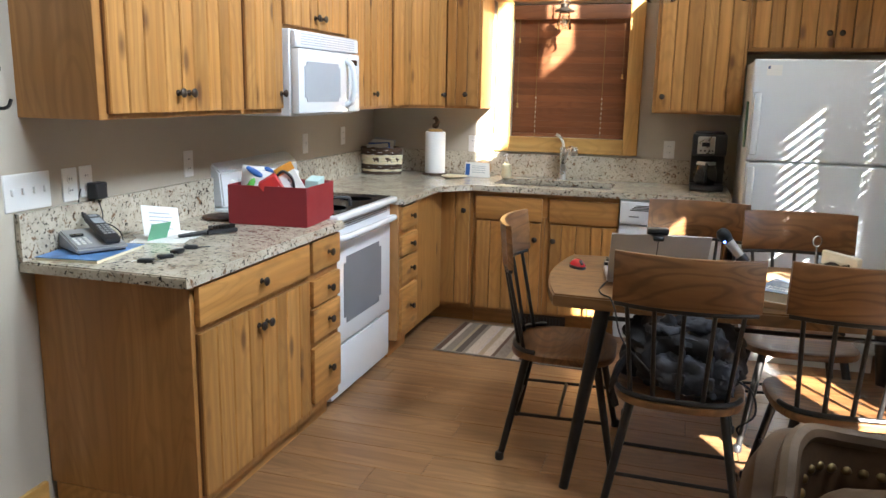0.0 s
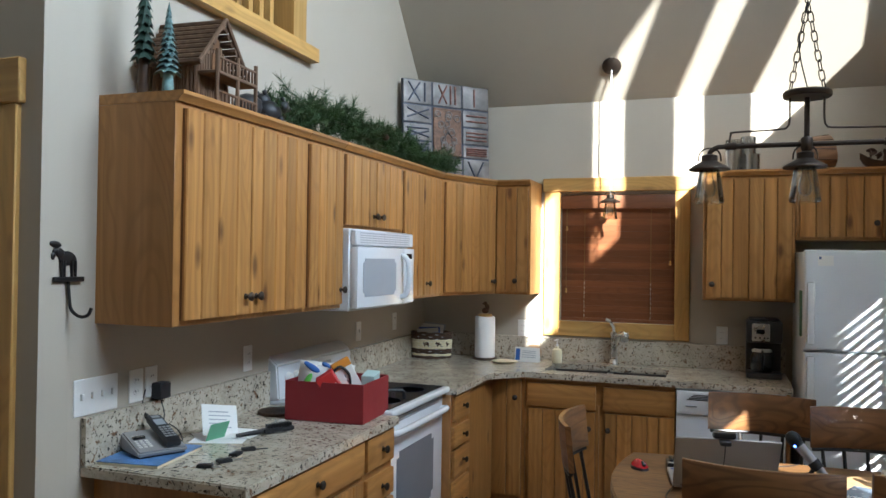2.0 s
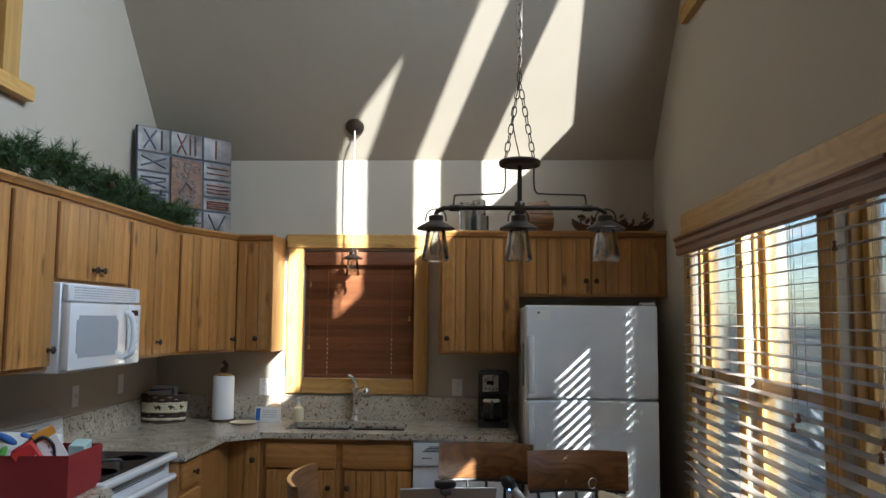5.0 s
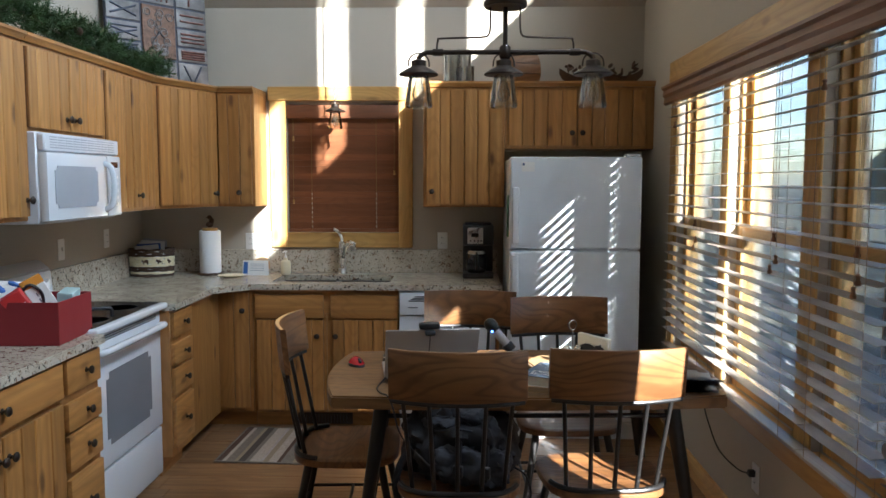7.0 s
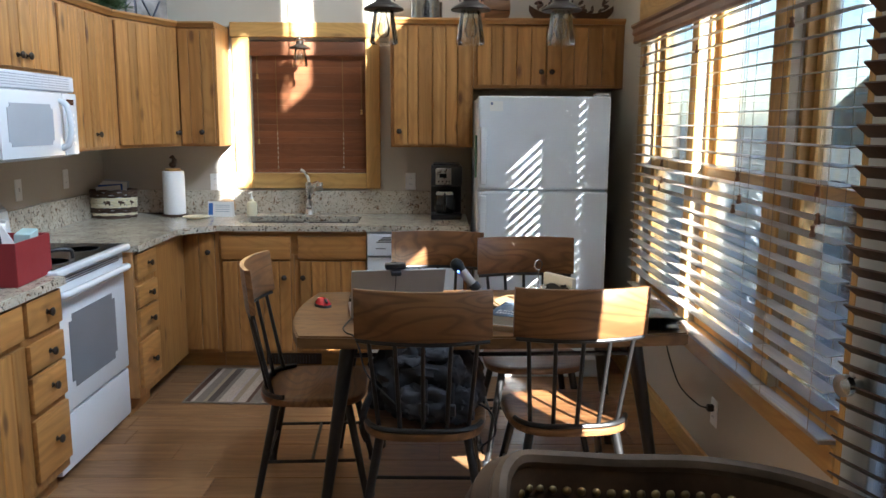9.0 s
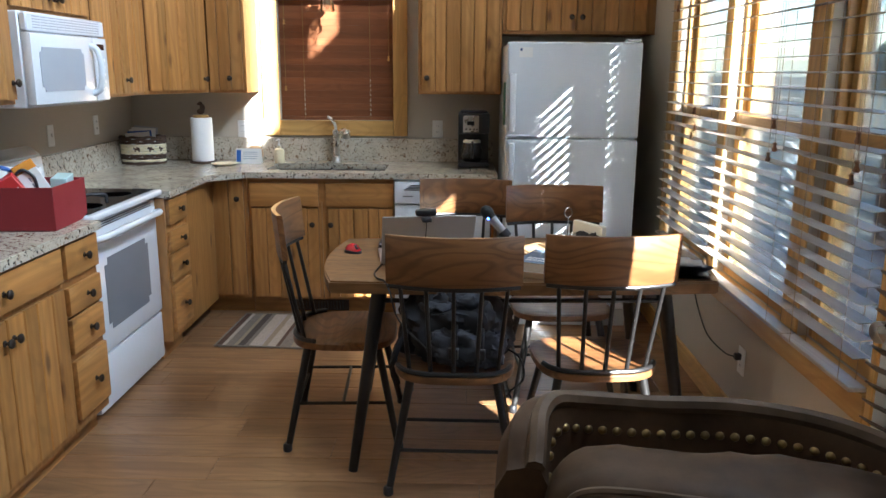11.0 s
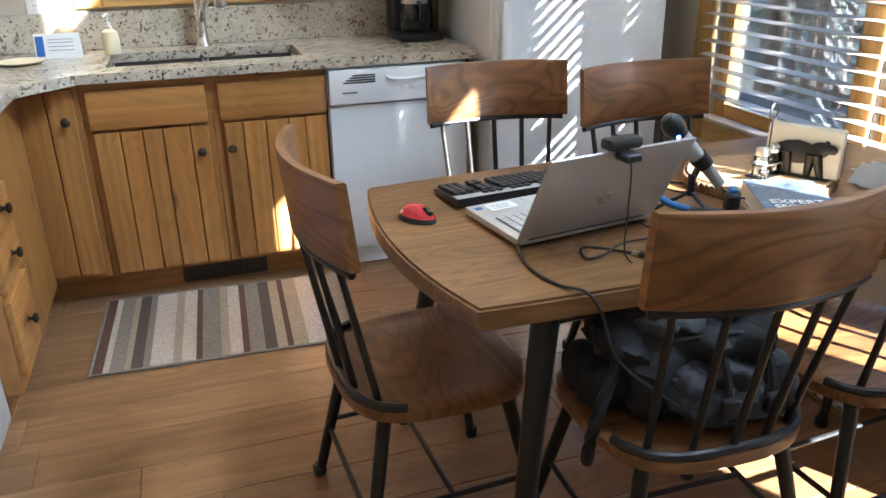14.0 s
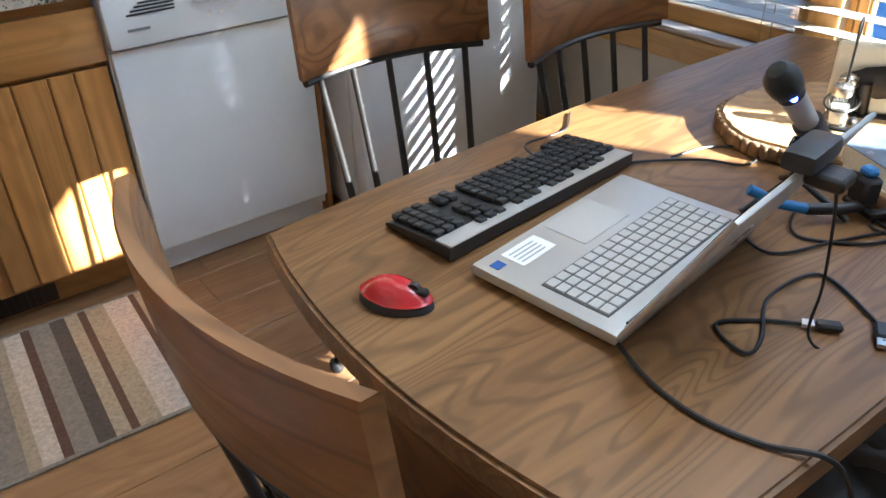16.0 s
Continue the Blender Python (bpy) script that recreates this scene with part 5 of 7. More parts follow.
cr = solo("white_carton", box(-0.04, 0.04, -0.03, 0.03, 0, 0.17, bevel=0.003), WHITE_MATT, "white carton with orange end in the box", "carton", RBM @ pose(0.09, 0.0, 0.09, -6, -28, 30))
part("end_flap", box(-0.041, 0.041, -0.031, 0.031, 0.135, 0.172, bevel=0.003), ORANGE, cr, "orange end")
for k in range(4):
    part("text_bar", box(-0.012 + 0.001 * k, -0.004, -0.0312, -0.0304, 0.02 + k * 0.025, 0.036 + k * 0.025), GREY_GLASS, cr)
solo("pale_carton", box(-0.03, 0.03, -0.06, 0.06, 0, 0.05, bevel=0.003), paint("pale_teal", (0.45, 0.62, 0.62), 0.5), "pale teal carton lying in the box", "carton", RBM @ pose(0.13, 0.05, 0.135, 4, 3, 10))
solo("cup_handle", tube(bmesh.new(), smooth_path([(0, 0, 0), (-0.03, 0, 0.05), (0.0, 0, 0.09), (0.04, 0, 0.06), (0.05, 0, 0.0)], 6), 0.006, 8), BLACK, "black cord loop in the box", "cord", RBM @ pose(0.03, -0.06, 0.13, 0, 0, 30))

# pan handle at the back of the stove, dark tray beside the box
solo("trivet", lathe(bmesh.new(), [(0, 0), (0.085, 0), (0.09, 0.006), (0.085, 0.012), (0, 0.010)], 26), CARVED, "dark wooden trivet on the counter", "trivet", pose(0.335, 3.80, CT))
sk = solo("spoon_rest", tube(bmesh.new(), smooth_path([(0, 0, 0.008), (0.05, 0.0, 0.05), (0.10, 0.0, 0.052), (0.13, 0.0, 0.045), (0.135, 0.0, 0.01)], 5), 0.008, 8), BLACK, "black pan handle resting on the cooktop", "handle", pose(0.66, 4.13, 0.921, 0, 0, 40))

# telephone on its book
bo = thing("phone_book", pose(0.345, 2.985, CT, 0, 0, 8), "thin blue and white booklet under the telephone", "book")
part("pages", box(-0.11, 0.11, -0.14, 0.14, 0, 0.010, bevel=0.001), CREAM, bo)
part("cover", box(-0.112, 0.112, -0.142, 0.142, 0.0102, 0.0125), paint("blue_cover", (0.10, 0.22, 0.45), 0.4, vary=0.5, scale=12), bo, "blue mottled cover")
ph = thing("cordless_phone", pose(0.335, 3.005, CT + 0.0127, 0, 0, 242), "black and silver cordless phone on its base", "telephone")
PHONE_GREY = paint("silver_grey_plastic", (0.36, 0.36, 0.36), 0.35, metal=0.25, vary=0.05)
b = prism(bmesh.new(), [(-0.10, 0.004), (0.085, 0.004), (0.09, 0.022), (0.02, 0.038), (-0.07, 0.062), (-0.10, 0.056)], -0.085, 0.085)
bmesh.ops.bevel(b, geom=b.edges[:], offset=0.006, segments=2, affect="EDGES")
base = part("base", b, PHONE_GREY, ph, "silver plastic base")
part("base_foot", box(-0.08, 0.08, -0.095, 0.08, 0.0, 0.006, bevel=0.002), BLACK, ph, "black plastic foot")
for r in range(4):
    for c in range(3):
        part("key", box(-0.006, 0.006, -0.0045, 0.0045, 0.0, 0.003, bevel=0.001), WHITE_MATT, base, m=pose(0.030 + c * 0.018, 0.055 - r * 0.015, 0.0315 + r * 0.0035, -13, 0, 0))
part("display", box(0.028, 0.068, -0.026, -0.008, 0.047, 0.0535), BLACK_GLASS, base, "dark red-lit display", pose(0, 0, 0, -6, 0, 0))
cradle = pose(-0.035, -0.005, 0.066, -17, 0, 0)
hs = part("handset", box(-0.026, 0.026, -0.10, 0.10, -0.012, 0.013, bevel=0.009, seg=2), BLACK, ph, "black handset", cradle)
part("screen", box(-0.017, 0.017, -0.060, -0.020, 0.0128, 0.0142), PALE_GLASS, hs, "pale screen")
part("earpiece", box(-0.014, 0.014, -0.088, -0.072, 0.0128, 0.0145, bevel=0.0006), PHONE_GREY, hs)
for r in range(5):
    for c in range(3):
        part("key", box(-0.0055, 0.0055, -0.004, 0.004, 0.0128, 0.0155, bevel=0.0008), PHONE_GREY, hs, m=pose(-0.014 + c * 0.014, 0.0 + r * 0.016, 0))
part("antenna", rod(bmesh.new(), (0.014, -0.098, 0), (0.014, -0.135, 0.002), 0.006, 0.004), BLACK, hs)
part("base_antenna", rod(bmesh.new(), (0.07, -0.085, 0.05), (0.072, -0.10, 0.10), 0.006, 0.004), BLACK, ph)
part("cord", tube(bmesh.new(), smooth_path([(-0.09, -0.06, 0.02), (-0.12, -0.04, 0.012), (-0.125, -0.09, 0.04), (-0.10, -0.12, 0.06), (-0.09, -0.10, 0.03), (-0.12, -0.07, 0.02), (-0.07, -0.12, 0.05), (-0.02, -0.15, 0.13), (-0.03, -0.16, 0.19)], 7), 0.0022, 6), BLACK, ph)

# papers, folded card, hair brush, keys
pp = thing("loose_papers", pose(0.40, 3.295, CT), "loose white papers and a folded card", "paper")
for k, (x, y, r) in enumerate(((0, 0, 20), (-0.03, 0.05, 50), (0.0, 0.10, 5))):
    part("sheet", box(-0.10, 0.10, -0.075, 0.075, 0.0, 0.0008), PAPER, pp, m=pose(x, y, 0.001 * k, 0, 0, r))
part("folded_card", box(-0.08, 0.08, -0.0008, 0.0008, 0, 0.12), PAPER, pp, "white folded card with print", pose(-0.02, 0.03, 0.003, -22, 10, 70))
for k in range(5):
    part("text_bar", box(-0.05, 0.05 - 0.01 * (k % 3), -0.0014, -0.0009, 0.03 + k * 0.015, 0.034 + k * 0.015), PALE_GLASS, pp, m=pose(-0.02, 0.03, 0.003, -22, 10, 70))
part("green_card", box(-0.045, 0.045, -0.0008, 0.0008, 0, 0.07), paint("green_card", (0.16, 0.42, 0.26), 0.7), pp, "green card", pose(-0.01, -0.02, 0.003, 24, 0, 78))
hb = thing("hair_brush", pose(0.515, 3.435, CT, 0, 0, 62), "black hair brush lying on the counter", "brush")
part("head", box(-0.02, 0.11, -0.022, 0.022, 0.004, 0.022, bevel=0.008, seg=2), BLACK, hb)
part("handle", rod(bmesh.new(), (-0.02, 0, 0.013), (-0.13, 0, 0.011), 0.010, 0.007), BLACK, hb)
for i in range(9):
    part("bristle_row", box(0.0 + i * 0.012, 0.003 + i * 0.012, -0.016, 0.016, 0.022, 0.036), BLACK, hb)
for x, y, r, lab in ((0.605, 2.94, 20, "black car key"), (0.62, 3.02, 60, "bunch of keys"), (0.60, 3.11, 100, "black key fob"), (0.605, 3.185, 40, "black key fob")):
    k = thing("key_fob", pose(x, y, CT, 0, 0, r), lab + " lying on the granite counter", "key", "keys on the counter")
    part("fob", box(-0.03, 0.02, -0.016, 0.016, 0.001, 0.013, bevel=0.005, seg=2), BLACK, k)
    part("blade", box(0.018, 0.062, -0.004, 0.004, 0.003, 0.006), STEEL if r % 40 else BLACK, k)
    part("ring", tube(bmesh.new(), [(-0.04 + 0.013 * math.cos(a), 0.013 * math.sin(a), 0.003) for a in [2 * math.pi * i / 14 for i in range(15)]], 0.0013, 5), STEEL, k)

# ---- switches and outlets ----
def wall_plate(m, w, h, kind, label):
    p = thing("switch_plate" if kind == "switch" else "outlet_plate", m, label, "switch" if kind == "switch" else "outlet", "wall plates")
    part("plate", box(-w / 2, w / 2, -0.006, 0.0, -h / 2, h / 2, bevel=0.003), WHITE_MATT, p)
    n = max(1, round(w / 0.047)) if kind == "switch" else 1
    n = max(1, n)
    for i in range(n):
        x = (i - (n - 1) / 2) * 0.046
        if kind == "switch":
            part("toggle", box(x - 0.005, x + 0.005, -0.016, -0.0055, -0.008, 0.014, bevel=0.002), WHITE_MATT, p)
        else:
            for z in (-0.02, 0.02):
                part("socket", lathe(bmesh.new(), [(0.015, 0), (0.015, 0.0015), (0, 0.002)], 14), WHITE_MATT, p, m=pose(x, -0.006, z, 90))
                for dx in (-0.006, 0.006):
                    part("slot", box(x + dx - 0.001, x + dx + 0.001, -0.0086, -0.0078, z - 0.003, z + 0.005), BLACK, p)
    return p


def on_stove_wall(y, z):
    return pose(xl(y), y, z, 0, 0, 91.6)


wall_plate(on_stove_wall(2.864, 1.126), 0.20, 0.122, "switch", "white four-gang switch plate on the wall")
wall_plate(on_stove_wall(3.058, 1.127), 0.074, 0.118, "outlet", "white phone jack plate on the wall")
o = wall_plate(on_stove_wall(3.140, 1.131), 0.066, 0.112, "outlet", "white outlet plate with a black adapter")
part("adapter", box(-0.005, 0.055, -0.05, -0.0065, -0.065, -0.005, bevel=0.004), BLACK, o, "black plug adapter")
part("adapter_cord", tube(bmesh.new(), smooth_path([(0.02, -0.03, -0.065), (0.03, -0.04, -0.12), (0.01, -0.05, -0.18), (0.0, -0.08, -0.22)], 5), 0.0022, 6), BLACK, o)
wall_plate(on_stove_wall(3.789, 1.139), 0.07, 0.115, "outlet", "white outlet plate above the backsplash")
wall_plate(on_stove_wall(4.992, 1.157), 0.07, 0.115, "switch", "white switch plate above the backsplash")
wall_plate(on_stove_wall(5.572, 1.175), 0.07, 0.115, "outlet", "white outlet plate above the backsplash")
wall_plate(pose(0.958, YB, 1.128), 0.10, 0.115, "switch", "white double plate beside the sink window")
wall_plate(pose(0.845, YB, 1.115), 0.07, 0.115, "outlet", "white outlet plate beside the paper towels")
wall_plate(pose(2.17, YB, 1.125), 0.07, 0.115, "outlet", "white outlet plate above the backsplash")
o = wall_plate(pose(XR, 3.97, 0.325, 0, 0, -90), 0.072, 0.118, "outlet", "white outlet plate below the big window")
part("plug", box(-0.012, 0.012, -0.035, -0.0065, 0.006, 0.034, bevel=0.004), BLACK, o, "black plug")
part("plug_cord", tube(bmesh.new(), smooth_path([(0.0, -0.035, 0.02), (-0.05, -0.06, 0.02), (-0.13, -0.11, 0.07), (-0.19, -0.14, 0.17), (-0.21, -0.16, 0.26), (-0.17, -0.19, 0.35)], 8), 0.0032, 7), BLACK, o)

# ---- moose hook ----
mh = thing("wall_hook", pose(0.222, 2.724, 1.52, 0, 0, 90), "black iron moose coat hook on the wall", "hook")
b = bmesh.new()
for c, s, r in (((0.0, 0, 0.062), (0.036, 0.006, 0.024), 6), ((-0.028, 0, 0.078), (0.020, 0.006, 0.016), 30), ((-0.045, 0, 0.086), (0.014, 0.006, 0.010), -20), ((-0.055, 0, 0.070), (0.009, 0.005, 0.013), 10), ((-0.047, 0, 0.106), (0.024, 0.005, 0.011), 8), ((0.022, 0, 0.055), (0.017, 0.006, 0.021), 0)):
    bmesh.ops.create_icosphere(b, subdivisions=2, radius=1, matrix=Matrix.LocRotScale(c, Euler((0, radians(r), 0)), s))
for x in (-0.025, -0.014, 0.016, 0.030):
    rod(b, (x, -0.003, 0.055), (x + 0.002, -0.003, 0.002), 0.006, 0.004, 8)
part("moose", b, BLACK_METAL, mh, "flat moose silhouette")
part("bar", box(-0.058, 0.062, -0.012, 0.0, -0.012, 0.004, bevel=0.002), BLACK_METAL, mh)
part("hook", tube(bmesh.new(), smooth_path([(0, -0.006, -0.01), (0.003, -0.008, -0.06), (0.006, -0.014, -0.10), (0.014, -0.04, -0.122), (0.026, -0.062, -0.118), (0.033, -0.07, -0.095)], 6), 0.0055, 8), BLACK_METAL, mh)

# ---- on the table ----
SILVER = paint("silver_plastic", (0.50, 0.49, 0.475), 0.32, metal=0.35, vary=0.03)
KEYS_BLACK = paint("black_keys", (0.014, 0.014, 0.016), 0.5, vary=0.1)
KEYS_SILVER = paint("silver_keys", (0.50, 0.49, 0.47), 0.45, vary=0.02)
GAP = paint("key_gap", (0.09, 0.09, 0.092), 0.6)
RED_GLOSS = paint("red_gloss_plastic", (0.50, 0.012, 0.02), 0.16, vary=0.05, coat=0.6)
TT = TZ + 0.0008

lp = thing("laptop", pose(2.187, 3.854, TT, 0, 0, 8.7) @ Matrix.Scale(0.94, 4), "open silver laptop seen from behind its screen", "laptop")
b = box(-0.19, 0.19, 0.0, 0.245, 0.006, 0.024, bevel=0.006, seg=2)
part("base", b, SILVER, lp)
part("key_well", box(-0.165, 0.165, 0.03, 0.138, 0.0242, 0.0252), GAP, lp)
kw = 0.0213
km = {}
for r in range(6):
    x = -0.163
    for c in range(15):
        w = 0.5 if r == 5 else 1
        part("key", km.setdefault("k", mesh_of(box(-0.0096, 0.0096, -0.0078, 0.0078, 0, 0.0022, bevel=0.001), "key", KEYS_SILVER)), None, lp, m=pose(x + 0.011 + c * 0.02168, 0.04 + r * 0.0176, 0.0253))
part("touchpad", box(-0.04, 0.075, 0.155, 0.232, 0.0242, 0.0250, bevel=0.0002), KEYS_SILVER, lp)
part("label_sticker", box(-0.145, -0.07, 0.185, 0.228, 0.0242, 0.0248), PAPER, lp, "white spec sticker")
for k in range(4):
    part("sticker_bar", box(-0.138, -0.085, 0.192 + k * 0.008, 0.195 + k * 0.008, 0.0249, 0.0252), PALE_GLASS, lp)
part("blue_sticker", box(-0.177, -0.158, 0.205, 0.222, 0.0242, 0.0248), BLUE, lp, "small blue sticker")
for k in range(4):
    part("port", box(0.1895, 0.1912, 0.05 + k * 0.026, 0.068 + k * 0.026, 0.010, 0.017), BLACK, lp)
lid = part("screen_lid", box(-0.19, 0.19, -0.008, 0.0, 0.0, 0.242, bevel=0.005, seg=2), SILVER, lp, m=pose(0, 0.004, 0.022, 29, 0, 0))
part("screen", box(-0.178, 0.178, 0.0002, 0.0012, 0.012, 0.232), BLACK_GLASS, lid, "dark screen")
part("badge", lathe(bmesh.new(), [(0.0185, 0), (0.0185, 0.001), (0.0155, 0.0014), (0.0155, 0.0006), (0, 0.0006)], 28), STEEL, lid, "round chrome badge", pose(0.0, -0.0082, 0.10, 90))
for x in (-0.005, 0.005):
    part("badge_bar", box(x - 0.0018, x + 0.0018, -0.0102, -0.0088, 0.092, 0.110), STEEL, lid, m=pose(0, 0, 0, 0, 8, 0))
part("hinge", rod(bmesh.new(), (-0.16, 0.002, 0.022), (0.16, 0.002, 0.022), 0.007, None, 10), GAP, lp)

wc = thing("webcam", lp.matrix_basis @ pose(-0.015, -0.118, 0.226), "black webcam clipped on the laptop screen", "webcam")
part("head", box(-0.042, 0.042, -0.018, 0.022, 0.008, 0.034, bevel=0.010, seg=2), BLACK, wc)
part("lens", lathe(bmesh.new(), [(0.012, 0), (0.012, 0.004), (0.008, 0.003), (0, 0.002)], 18), BLACK_GLASS, wc, m=pose(0, 0.0215, 0.022, -90))
part("clip", box(-0.02, 0.02, -0.045, 0.0, -0.012, 0.006, bevel=0.004), BLACK, wc)
part("cord", tube(bmesh.new(), smooth_path([(0.0, -0.03, 0.0), (-0.004, -0.04, -0.05), (-0.014, -0.05, -0.13), (-0.01, -0.05, -0.21), (0.02, -0.09, -0.245), (0.01, -0.15, -0.2475), (0.06, -0.20, -0.2475), (0.14, -0.18, -0.2475)], 8), 0.002, 6), BLACK, wc)

kb = thing("keyboard", pose(2.178, 4.192, TT, 0, 0, 186) @ Matrix.Scale(0.94, 4), "black and silver desktop keyboard", "keyboard")
part("case", prism(bmesh.new(), [(-0.075, 0.004), (0.075, 0.004), (0.075, 0.026), (0.03, 0.022), (-0.06, 0.014), (-0.075, 0.009)], -0.225, 0.225), BLACK, kb)
part("front_strip", prism(bmesh.new(), [(0.040, 0.0228), (0.0755, 0.0262), (0.0755, 0.0278), (0.040, 0.0246)], -0.222, 0.222), SILVER, kb, "silver strip behind the keys")
kk = mesh_of(box(-0.0082, 0.0082, -0.0078, 0.0078, 0, 0.009, bevel=0.0018), "key", KEYS_BLACK)
for r in range(6):
    for c in range(22):
        if c in (15, 18) or (r == 0 and c in (4, 5, 6)) or (c > 14 and c < 19 and r in (2,)):
            continue
        y = -0.063 + r * 0.0182 + (0.003 if r == 5 else 0)
        part("key", kk, None, kb, m=pose(-0.209 + c * 0.01985, y, 0.0145 + (y + 0.06) * 0.09, 5, 0, 0))
for c in range(16):
    if c % 4 != 3:
        part("media_key", kk, None, kb, m=pose(-0.16 + c * 0.021, 0.049, 0.0215, 5, 0, 0))
part("cable", tube(bmesh.new(), smooth_path([(-0.12, -0.07, 0.01), (-0.16, -0.12, 0.004), (-0.26, -0.11, 0.003), (-0.34, -0.16, 0.003), (-0.36, 0.28, 0.003)][:4], 6), 0.002, 6), BLACK, kb)
kb["label"] = "black desktop keyboard with a silver strip behind the keys"

ms = thing("computer_mouse", pose(1.867, 4.073, TT, 0, 0, 212), "glossy red and black wireless mouse", "mouse")


def dome(sx, sy, sz, cut=0.0):
    b = bmesh.new()
    bmesh.ops.create_uvsphere(b, u_segments=24, v_segments=14, radius=1)
    for v in b.verts:
        v.co.z = max(v.co.z, cut)
        v.co = Vector((v.co.x * sx * (1 - 0.12 * abs(v.co.y)), v.co.y * sy, v.co.z * sz * (1 - 0.18 * v.co.y)))
    return b


part("skirt", dome(0.034, 0.052, 0.022), BLACK, ms)
sh = dome(0.0325, 0.0505, 0.036, 0.36)
part("shell", sh, RED_GLOSS, ms, "glossy red shell")
part("wheel", rod(bmesh.new(), (-0.004, 0.026, 0.027), (0.004, 0.026, 0.027), 0.008, None, 16), BLACK, ms)
part("button_strip", box(-0.006, 0.006, 0.006, 0.046, 0.018, 0.0285, bevel=0.003), BLACK, ms)
ms["label"] = "glossy red wireless mouse with black sides"

# microphone on a small tripod
mc = thing("microphone", pose(2.475, 3.91, TT), "silver handheld microphone clipped on a small tripod", "microphone")
a, c = Vector((-0.05, 0.015, 0.205)), Vector((0.075, -0.015, 0.06))
d = (c - a).normalized()
part("grille", lathe(bmesh.new(), [(0.0, -0.026), (0.014, -0.023), (0.024, -0.010), (0.026, 0.002), (0.024, 0.018), (0.019, 0.026), (0.0, 0.026)], 20, Matrix.Translation(a) @ d.to_track_quat("Z", "Y").to_matrix().to_4x4()), paint("mic_mesh", (0.016, 0.02, 0.02), 0.4, metal=0.2, bump=0.8, bump_scale=500), mc, "dark mesh grille")
part("body", rod(bmesh.new(), a + d * 0.024, c, 0.019, 0.013, 18), SILVER, mc)
part("ring", rod(bmesh.new(), a + d * 0.020, a + d * 0.034, 0.0205, 0.020, 18), BLACK, mc)
lm2 = bmesh.new()
bmesh.ops.create_icosphere(lm2, subdivisions=2, radius=0.005, matrix=Matrix.Translation(a + d * 0.032 + Vector((-0.014, -0.014, 0.0))))
part("led", lm2, glow("blue_led", (0.05, 0.12, 1.0), 6.0), mc, "glowing blue light")
part("clip", rod(bmesh.new(), a.lerp(c, 0.52), a.lerp(c, 0.68), 0.022, 0.021, 16), BLACK, mc)
part("clip_arm", rod(bmesh.new(), a.lerp(c, 0.6), (0.0, -0.01, 0.075), 0.008), BLACK, mc)
part("column", rod(bmesh.new(), (0.0, -0.01, 0.04), (0.0, -0.01, 0.09), 0.009), BLACK, mc)
for k in range(3):
    t = radians(40 + 120 * k)
    part("tripod_leg", rod(bmesh.new(), (0.0, -0.01, 0.05), (0.085 * math.cos(t), -0.01 + 0.085 * math.sin(t), 0.005), 0.005), BLACK, mc)
part("cable", tube(bmesh.new(), smooth_path([c, c + d * 0.03, (0.14, -0.05, 0.02), (0.12, -0.13, 0.003), (0.03, -0.12, 0.003), (0.05, -0.20, 0.003), (0.16, -0.20, 0.003), (0.20, -0.10, 0.003), (0.10, -0.06, 0.004)], 7), 0.0024, 6), BLACK, mc)

# phone clamp with blue grips
cl = thing("phone_clamp", pose(2.465, 3.85, TT, 0, 0, -25), "black phone clamp on a blue-sleeved arm", "clamp")
part("arm", tube(bmesh.new(), smooth_path([(-0.10, 0.03, 0.05), (-0.06, 0.015, 0.03), (-0.02, 0.0, 0.022)], 6), 0.008, 10), paint("blue_sleeve", (0.02, 0.16, 0.42), 0.45), cl, "blue rubber sleeve")
part("grip", tube(bmesh.new(), smooth_path([(-0.02, 0.0, 0.022), (0.03, -0.01, 0.02), (0.07, -0.01, 0.022)], 5), 0.009, 10), BLACK, cl)
b = bmesh.new()
for q in ((0.06, 0.075, -0.035, 0.03, 0.008, 0.02), (0.06, 0.125, -0.035, -0.022, 0.008, 0.02), (0.112, 0.125, -0.035, 0.03, 0.008, 0.02), (0.06, 0.125, 0.018, 0.03, 0.008, 0.02)):
    bx(b, *q, bevel=0.003)
part("frame", b, BLACK, cl)
part("jaw", box(0.055, 0.085, -0.02, 0.02, 0.02, 0.065, bevel=0.006), BLACK, cl)
part("blue_pad", box(0.06, 0.08, -0.012, 0.012, 0.065, 0.078, bevel=0.004), paint("blue_pad", (0.04, 0.20, 0.50), 0.5), cl)

